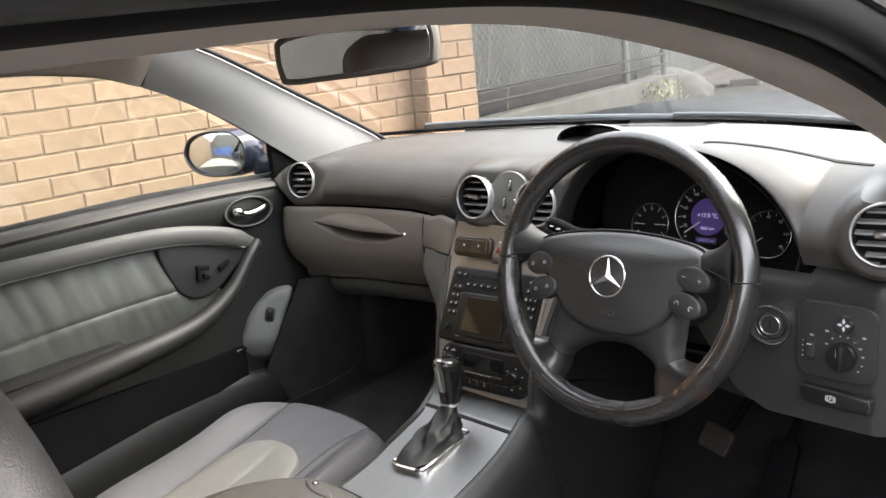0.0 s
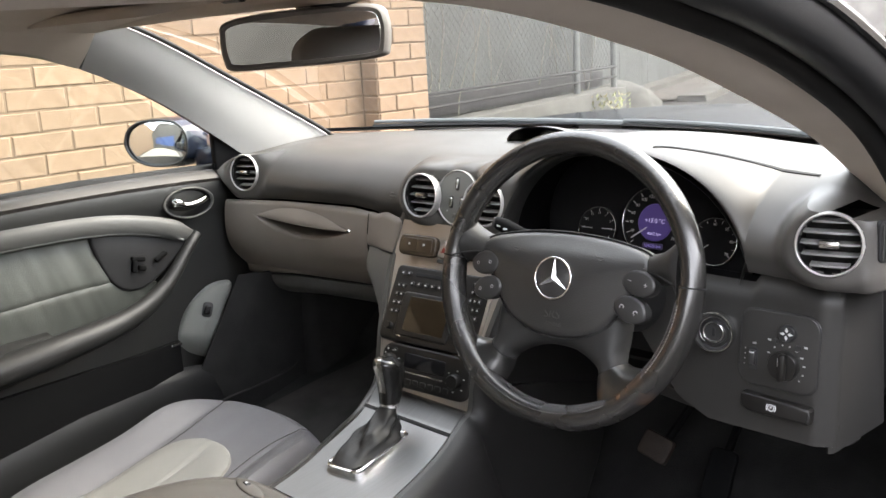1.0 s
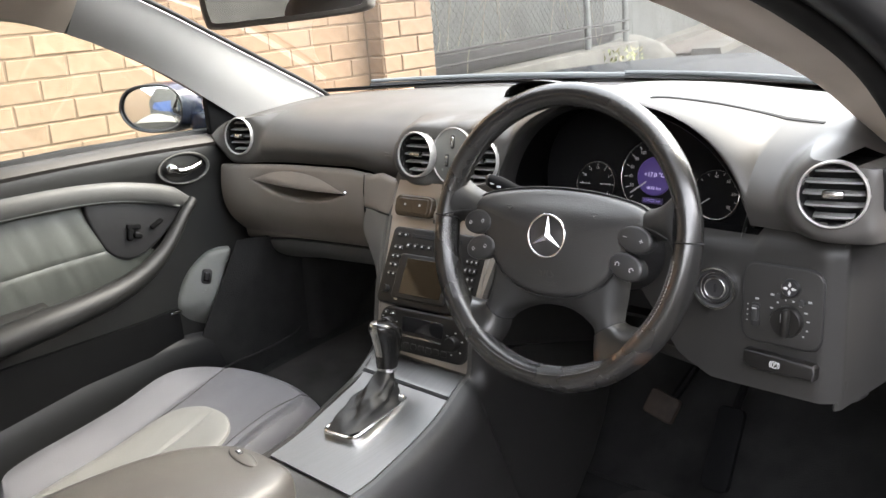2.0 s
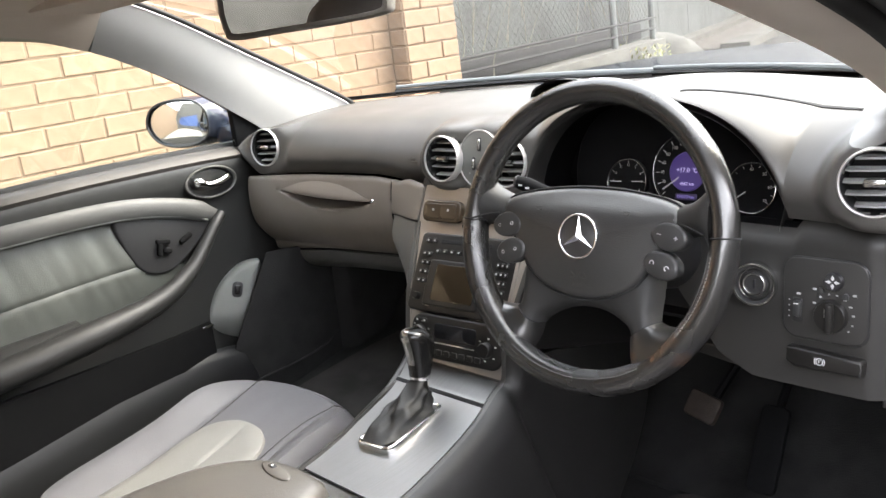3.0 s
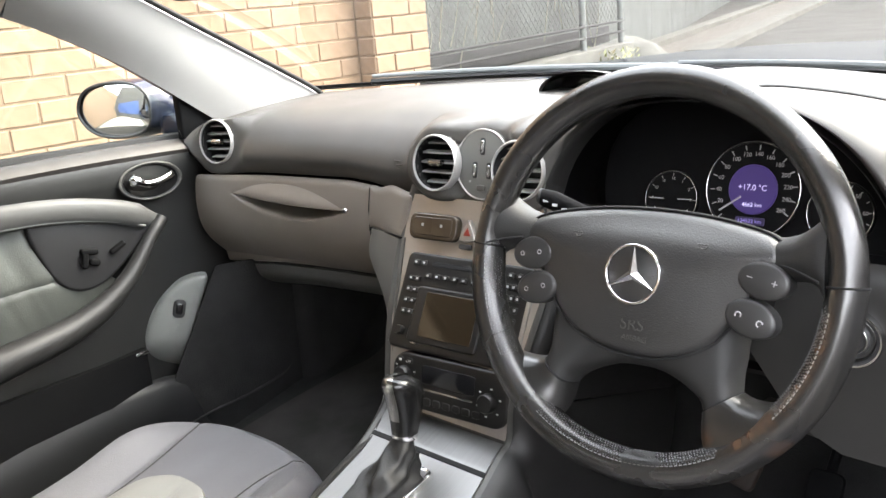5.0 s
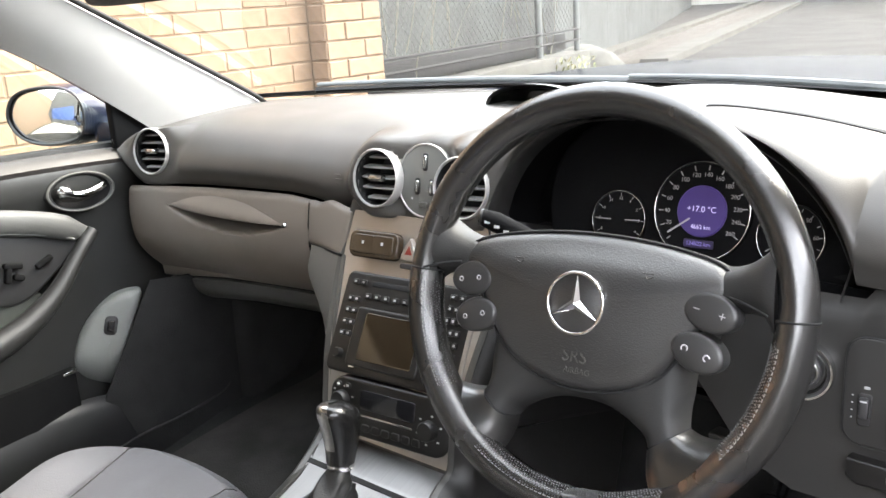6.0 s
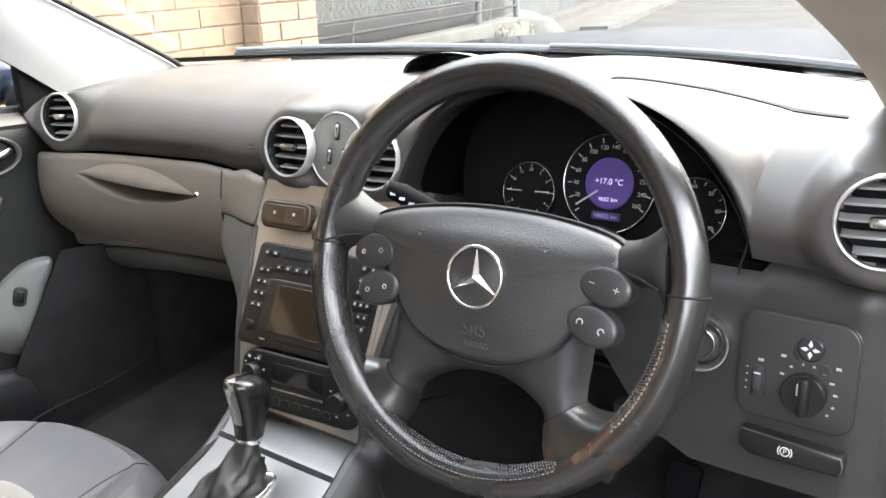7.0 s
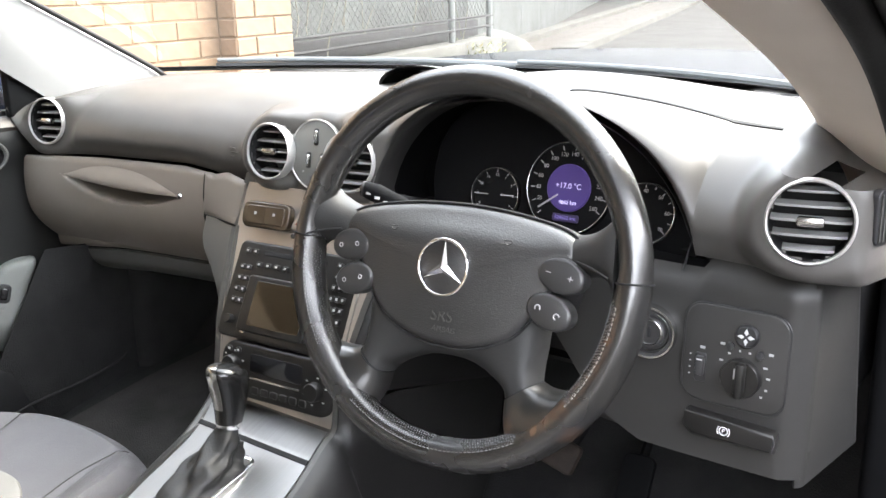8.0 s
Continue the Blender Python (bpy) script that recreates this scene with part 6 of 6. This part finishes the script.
part("door_handle", tube(hp, [0.011] * 4 + [0.011 - 0.004 * min(i / 6, 1) for i in range(27)], 12), CHROME, door, "chrome inner door handle", HM)
part("pocket_tip", box((0.012, 0.026, 0.006), (-0.634, -0.018, 0.569), 0.002), DULLCHROME, door, "small bright tip of the door pocket")
part("door_pocket", surface(lambda u, v: (-0.632 - 0.012 * smooth(0.9, 1, u), -0.85 + 0.84 * u, 0.36 + (0.20 + 0.015 * u) * v), 20, 6, 0.012), MATTE, door, "black carpeted door pocket")

# small side panel with a switch at the end of the dashboard
KM = Matrix(((0.45, -0.05, 0.89, -0.662), (0.89, 0.10, -0.45, 0.075), (-0.07, 0.99, 0.09, 0.59), (0, 0, 0, 1)))
kick_line = curve_closed([(-0.040, -0.105), (0.004, -0.107), (0.020, -0.04), (0.042, 0.03), (0.060, 0.078), (0.044, 0.086), (0.008, 0.076), (-0.032, 0.042), (-0.060, -0.008), (-0.066, -0.05), (-0.057, -0.09)], 10)
kick_bm = bmesh.new()
kl = [Vector((p.x, p.y)) for p in kick_line]
kc_ = Vector((-0.005, -0.01))
krings = [[(p.x, p.y, -0.03) for p in kl]]
for d, z in ((0.0, -0.004), (0.002, 0.001), (0.006, 0.005), (0.012, 0.0065)):
    krings.append([(p.x, p.y, z) for p in inset(kl, d)])
kq = inset(kl, 0.012)
for f in (0.9, 0.8, 0.7, 0.6, 0.5, 0.4, 0.3, 0.2, 0.1):
    krings.append([(kc_.x + (p.x - kc_.x) * f, kc_.y + (p.y - kc_.y) * f, 0.0065 + 0.003 * (1 - f)) for p in kq])
skin(kick_bm, krings, True, True, True)
for v in kick_bm.verts:
    v.co.z -= 9.0 * max(0, -0.02 - v.co.y) ** 2 + 4.0 * max(0, -0.03 - v.co.x) ** 2
kick = tagged(link("side_panel", kick_bm, DOORPALE), "pale grey footwell side panel with a black switch", "trim panel")
kick.matrix_world = KM
part("switch_frame", pillow(round_rect(0.022, 0.034, 0.008), 0, 0.0105, 0.002), BLACK, kick, "black rocker switch", Matrix.Translation((0.004, 0.028, 0)) @ Matrix.Rotation(radians(-12), 4, "Z"))
part("rocker", pillow(round_rect(0.012, 0.020, 0.003), 0.009, 0.013, 0.002), GLOSSBLACK, kick, "", Matrix.Translation((0.004, 0.028, 0)) @ Matrix.Rotation(radians(-12), 4, "Z"))
tagged(link("footwell_panel", surface(lambda u, v: (-0.640 + 0.026 * smooth(0, 0.12, u) + 0.012 * v, max(0.03, 0.148 - 0.62 * (0.385 - 0.385 * v)) + 0.5 * u, 0.30 + 0.385 * v), 24, 16, 0.006), CARPET), "black carpeted footwell side", "trim panel", kind="structure")

# ---- wing mirror ----
wing = thing("wing_mirror", "dark blue wing mirror with chrome-edged glass", "wing mirror", pose(-0.985, 0.190, 0.955, 87, 0, 27))
mline = curve_closed([(-0.098, -0.002), (-0.088, 0.034), (-0.055, 0.055), (0.0, 0.061), (0.05, 0.055), (0.080, 0.032), (0.086, -0.005), (0.074, -0.038), (0.03, -0.054), (-0.03, -0.054), (-0.075, -0.037)], 6)
mb = bmesh.new()
skin(mb, [[(p.x * s + dx, p.y * s, z) for p in mline] for s, z, dx in ((0.93, 0.004, 0), (0.985, 0.006, 0), (1.0, 0.0, 0.001), (1.05, -0.015, 0.008), (1.06, -0.04, 0.016), (0.90, -0.075, 0.018), (0.5, -0.10, 0.015), (0.05, -0.108, 0.012))], True)
part("shell", mb, PAINT, wing, "dark blue mirror shell")
part("glass", pillow([(p.x * 0.91, p.y * 0.90) for p in mline], -0.006, 0.002, 0.0005, 0.006), MIRROR, wing, "mirror glass")
part("edge", tube([(p.x * 0.95, p.y * 0.95, 0.006) for p in mline + mline[:1]], 0.003, 8), BLACK, wing, "dark mirror edge")
part("foot", box((0.10, 0.05, 0.05), (0.135, -0.035, -0.03), 0.015), PAINT, wing)

# ---- rear-view mirror ----
rv = thing("rear_view_mirror", "black and grey interior rear-view mirror", "mirror", pose(0.010, -0.10, 1.183, 90, 0, 35) @ Matrix.Rotation(radians(2.0), 4, "Z") @ Matrix.Diagonal((1.02, 1.10, 1, 1)))
rline = curve_closed([(-0.120, -0.022), (-0.122, 0.012), (-0.112, 0.030), (-0.05, 0.037), (0.05, 0.038), (0.108, 0.034), (0.122, 0.016), (0.120, -0.018), (0.108, -0.031), (0.04, -0.034), (-0.04, -0.034), (-0.108, -0.033)], 6)
rb_ = bmesh.new()
skin(rb_, [[(p.x * s, p.y * t, z) for p in rline] for s, t, z in ((0.895, 0.745, 0.004), (0.905, 0.765, 0.008), (0.96, 0.90, 0.009), (0.99, 0.97, 0.006), (1.0, 1.0, 0.001), (1.0, 1.0, -0.015), (0.9, 0.85, -0.030), (0.5, 0.5, -0.038), (0.05, 0.05, -0.040))], True)
part("shell", rb_, MIRRORGREY, rv, "grey plastic mirror shell")
part("glass", pillow([(p.x * 0.915, p.y * 0.78) for p in rline], 0.0, 0.0085, 0.0005), MIRROR, rv, "mirror glass", smooth=False)
part("stem", tube([(0.0, 0.02, -0.03), (0.0, 0.055, -0.055), (0.0, 0.085, -0.06)], 0.012, 10), BLACK, rv)

part("mount", pillow(round_rect(0.13, 0.07, 0.03), 0.0, 0.030, 0.012), BLACK, rv, "black mirror mount with sensors", rv.matrix_world.inverted() @ pose(0.015, -0.055, 1.258, 205, 0, 0))

# ---- sun visors ----
for x in (-0.32, 0.34):
    sv = bmesh.new()
    pillow(round_rect(0.42, 0.15, 0.03), -0.008, 0.008, 0.007, 0, sv)
    vis = tagged(link("sun_visor", sv, LINER), "folded beige-grey sun visor", "sun visor", group="sun visors")
    vis.matrix_world = pose(x, -0.205, 1.243, 8, 0, 0)
    part("hinge", tube([(0.17 if x < 0 else -0.17, 0.085, -0.004), (0.215 if x < 0 else -0.215, 0.085, -0.004)], 0.010, 10), BLACK, vis, "black visor clip")
    if x < 0:
        part("warning_label", box((0.10, 0.018, 0.0008), (-0.03, 0.02, -0.0084), 0), YELLOW, vis, "small yellow warning label", smooth=False)
ov = tagged(link("roof_console", pillow(round_rect(0.20, 0.16, 0.03), -0.01, 0.02, 0.01), BLACK), "black roof light console", "roof light")
ov.matrix_world = pose(0.01, -0.27, 1.262, 180, 0, 0)

from mathutils.bvhtree import BVHTree

# ---- seats ----
def seat(name, label, back_mat, m, lean=66, rest_mat=SEAT):
    s = thing(name, label, "car seat", m, "front seats")
    rows = []
    base = bmesh.new()
    line = curve_closed([(-0.238, -0.48), (-0.255, -0.20), (-0.245, -0.07), (-0.16, 0.003), (0.0, 0.022), (0.16, 0.005), (0.250, -0.06), (0.262, -0.20), (0.250, -0.48)], 14)
    line = [Vector((p.x, p.y)) for p in line]

    def height(x, y):
        side = smooth(0.13, 0.23, abs(x))
        return 0.030 * side * smooth(0.03, -0.15, y) + 0.020 * smooth(-0.35, 0.0, y) - 0.004 * math.exp(-(((abs(x) - 0.145) / 0.008) ** 2))
    rings = [[(p.x * 0.97, p.y, -0.20) for p in line], [(p.x, p.y, -0.08) for p in line], [(p.x, p.y, -0.035) for p in line]]
    edge = ((0.002, -0.026), (0.006, -0.016), (0.013, -0.007), (0.022, -0.001), (0.033, 0.002))
    for d, z in edge:
        q = inset(line, d)
        rings.append([(p.x, p.y, z + height(p.x, p.y) * smooth(0.0, 0.035, d)) for p in q])
    last = inset(line, 0.033)
    for k in range(1, 24):
        f = 1 - k / 24
        q = [Vector((p.x * f, -0.23 + (p.y + 0.23) * f)) for p in last]
        rings.append([(p.x, p.y, 0.002 + height(p.x, p.y)) for p in q])
    skin(base, rings, True, True, True)
    top_ = BVHTree.FromBMesh(base)

    def on_top(x, y, lift):
        hit = top_.ray_cast(Vector((x, y, 0.3)), Vector((0, 0, -1)))[0]
        return Vector((x, y, (hit.z if hit else 0) + lift))
    part("cushion", base, SEAT, s, "grey leather seat cushion")
    ins = bmesh.new()
    il = curve_closed([(-0.150, -0.48), (-0.152, -0.28), (-0.135, -0.175), (-0.07, -0.135), (0.0, -0.127), (0.07, -0.135), (0.135, -0.175), (0.152, -0.28), (0.150, -0.48)], 6)
    il = [Vector((p.x * 0.84, p.y)) for p in il]
    cen = Vector((0, -0.32))
    rg = []
    for f in (1.0, 0.985, 0.95, 0.8, 0.5, 0.1):
        q = [cen + (p - cen) * f for p in il]
        rg.append([(p.x, p.y, 0.004 + height(p.x, p.y) + (-0.004 if f == 1 else 0.006 if f < 0.98 else 0.003) - 0.005 * math.exp(-((p.x / 0.006) ** 2)) * (f < 0.9)) for p in q])
    skin(ins, rg, True, False, True)
    part("cushion_insert", ins, SEATLIGHT, s, "pale grey leather insert")
    for sx in (-1, 1):
        line3 = curve_open([(sx * 0.136, -0.46, 0), (sx * 0.138, -0.27, 0), (sx * 0.126, -0.17, 0), (sx * 0.128, -0.10, 0), (sx * 0.142, -0.04, 0), (sx * 0.152, -0.012, 0)], 8)
        part("seam", tube([on_top(p.x, p.y, 0.0004) for p in line3], 0.0012, 6), DARKLEATHER, s)
    back = bmesh.new()
    bl = curve_closed([(-0.25, 0.0), (-0.26, 0.25), (-0.245, 0.45), (-0.20, 0.58), (-0.10, 0.63), (0.10, 0.63), (0.20, 0.58), (0.245, 0.45), (0.26, 0.25), (0.25, 0.0)], 6)
    pillow([(p.x, p.y) for p in bl], -0.10, 0.05, 0.045, 0.0, back, 6)
    bm_ = Matrix.Translation((0, -0.58, 0.0)) @ Matrix.Rotation(radians(180), 4, "Z") @ Matrix.Rotation(radians(lean), 4, "X")
    part("backrest", back, back_mat, s, "grey leather backrest", bm_)
    part("backrest_insert", pillow(curve_closed([(-0.15, 0.05), (-0.15, 0.45), (-0.08, 0.52), (0.08, 0.52), (0.15, 0.45), (0.15, 0.05)], 6), 0.03, 0.056, 0.012), SEATLIGHT, s, "pale grey leather insert", bm_)
    part("headrest", pillow(round_rect(0.26, 0.17, 0.06), -0.05, 0.05, 0.04, 0.0, None, 6), rest_mat, s, "grey leather headrest", bm_ @ Matrix.Translation((0, 0.72, -0.02)))
    for sx in (-0.06, 0.06):
        part("headrest_post", tube([(sx, 0.60, -0.02), (sx, 0.68, -0.02)], 0.006, 8), CHROME, s, "", bm_)
    part("seat_base", box((0.44, 0.42, 0.14), (0, -0.25, -0.24), 0.02), BLACK, s)
    return s


seat("passenger_seat", "grey two-tone leather passenger seat", SEAT, pose(-0.321, 0.0, 0.482, 10, 0, 3) @ Matrix.Diagonal((0.79, 1, 1, 1)))
seat("driver_seat", "grey two-tone leather driver's seat", DARKLEATHER, pose(0.37, -0.145, 0.45, 3, 0, 0), 82, RESTLEATHER)

# ---- pedals and mats ----
ped = thing("brake_pedal", "worn tan-faced brake pedal", "pedal", facing((0.25, 0.44, 0.42), 60, 4) @ Matrix.Rotation(radians(-14), 4, "Z") @ Matrix.Scale(0.82, 4))
part("pad", pillow(round_rect(0.075, 0.058, 0.010), -0.008, 0.006, 0.004), AMBER, ped, "worn tan pedal pad")
part("arm", tube([(0.01, 0.0, -0.01), (0.01, 0.12, -0.05), (0.0, 0.26, -0.04)], 0.010, 8), MATTE, ped)
acc = thing("accelerator_pedal", "black rubber accelerator pedal", "pedal", facing((0.36, 0.46, 0.36), 60, 2))
part("pad", pillow(round_rect(0.05, 0.15, 0.012), -0.006, 0.005, 0.003), MATTE, acc)
part("arm", tube([(0, 0.05, -0.006), (0, 0.16, -0.04)], 0.008, 8), MATTE, acc)


def mat_piece(name, x0, x1, y0, y1):
    bm = bmesh.new()
    pillow(round_rect(x1 - x0, y1 - y0, 0.05), 0, 0.012, 0.004, 0, bm)
    o = tagged(link(name, bm, MATTING), "dark grey carpet floor mat", "floor mat", group="floor mats")
    o.matrix_world = Matrix.Translation(((x0 + x1) / 2, (y0 + y1) / 2, 0.221))
    return o


mat_piece("floor_mat", 0.18, 0.62, -0.25, 0.45)
tagged(link("floor_mat", surface(lambda u, v: (-0.575 + 0.09 * v**2 + (0.43 - 0.09 * v**2) * u, 0.03 + 0.42 * v, toe_z(0.03 + 0.42 * v) + 0.016), 6, 20, 0.01), MATTING), "dark grey carpet floor mat", "floor mat", group="floor mats")

# ---- bricks, laid in running bond ----
def brick_mesh(l, h, d=0.02, seed=0):
    rnd = random.Random(seed)
    bm = bmesh.new()
    j = lambda: rnd.uniform(-0.002, 0.002)
    b = 0.004
    face = [(-l / 2 + b + j(), -h / 2 + b + j()), (l / 2 - b + j(), -h / 2 + b + j()), (l / 2 - b + j(), h / 2 - b + j()), (-l / 2 + b + j(), h / 2 - b + j())]
    edge = [(-l / 2, -h / 2), (l / 2, -h / 2), (l / 2, h / 2), (-l / 2, h / 2)]
    skin(bm, [[(-d, p, q) for p, q in edge], [(-b, p, q) for p, q in edge], [(0, p, q) for p, q in face]], True, False, True)
    bmesh.ops.recalc_face_normals(bm, faces=bm.faces)
    me = bpy.data.meshes.new("brick")
    bm.to_mesh(me)
    bm.free()
    me.materials.append(BRICK)
    return me


BL, BH, JT = 0.232, 0.0785, 0.0075
FULL = [brick_mesh(BL, BH, 0.02, k) for k in range(5)]
HALF = brick_mesh((BL - JT) / 2, BH, 0.02, 9)
PIER0 = WALL_END - 0.355
pier = bmesh.new()
box((0.12, 0.355, 3.2), (WALL_X + 0.056, WALL_END - 0.1775, 1.6), 0, pier)
part("pier_core", pier, MORTAR, wall_ob, smooth=False)
far_bricks = bmesh.new()
rnd = random.Random(5)


def lay(me, x, y, z, near_):
    if near_:
        o = bpy.data.objects.new("brick", me)
        scene.collection.objects.link(o)
        o.parent = wall_ob
        o.location = (x + rnd.uniform(-0.0015, 0.0015), y, z)
    else:
        k = len(far_bricks.verts)
        far_bricks.from_mesh(me)
        far_bricks.verts.ensure_lookup_table()
        for vv in far_bricks.verts[k:]:
            vv.co += Vector((x, y, z))


for c in range(37):
    z = 0.03 + c * (BH + JT) + BH / 2
    odd = c % 2
    near_row = 0.62 < z < 1.95
    for i in range(-1, 16):
        y = PIER0 - JT - BL / 2 - i * (BL + JT) - (BL + JT) / 2 * odd
        if i == -1:
            if odd:
                lay(HALF, WALL_X + 0.004, PIER0 - JT - (BL - JT) / 4, z, near_row)
            continue
        lay(FULL[rnd.randrange(5)], WALL_X + 0.004, y, z, near_row and i < 13)
    if odd:
        lay(FULL[0], WALL_X + 0.124, WALL_END - BL / 2, z, near_row)
        lay(HALF, WALL_X + 0.124, WALL_END - BL - JT - (BL - JT) / 4, z, near_row)
    else:
        lay(HALF, WALL_X + 0.124, WALL_END - (BL - JT) / 4, z, near_row)
        lay(FULL[1], WALL_X + 0.124, WALL_END - (BL - JT) / 2 - JT - BL / 2, z, near_row)
side_brick = brick_mesh(0.108, BH, 0.02, 14)
for c in range(37):
    z = 0.03 + c * (BH + JT) + BH / 2
    if 0.62 < z < 1.95:
        o = bpy.data.objects.new("brick", side_brick)
        scene.collection.objects.link(o)
        o.parent = wall_ob
        o.matrix_local = Matrix.Translation((WALL_X + 0.062, PIER0 - 0.004, z)) @ Matrix.Rotation(radians(-90), 4, "Z")
tagged(part("far_bricks", far_bricks, BRICKS, wall_ob, smooth=False), kind="stuff")
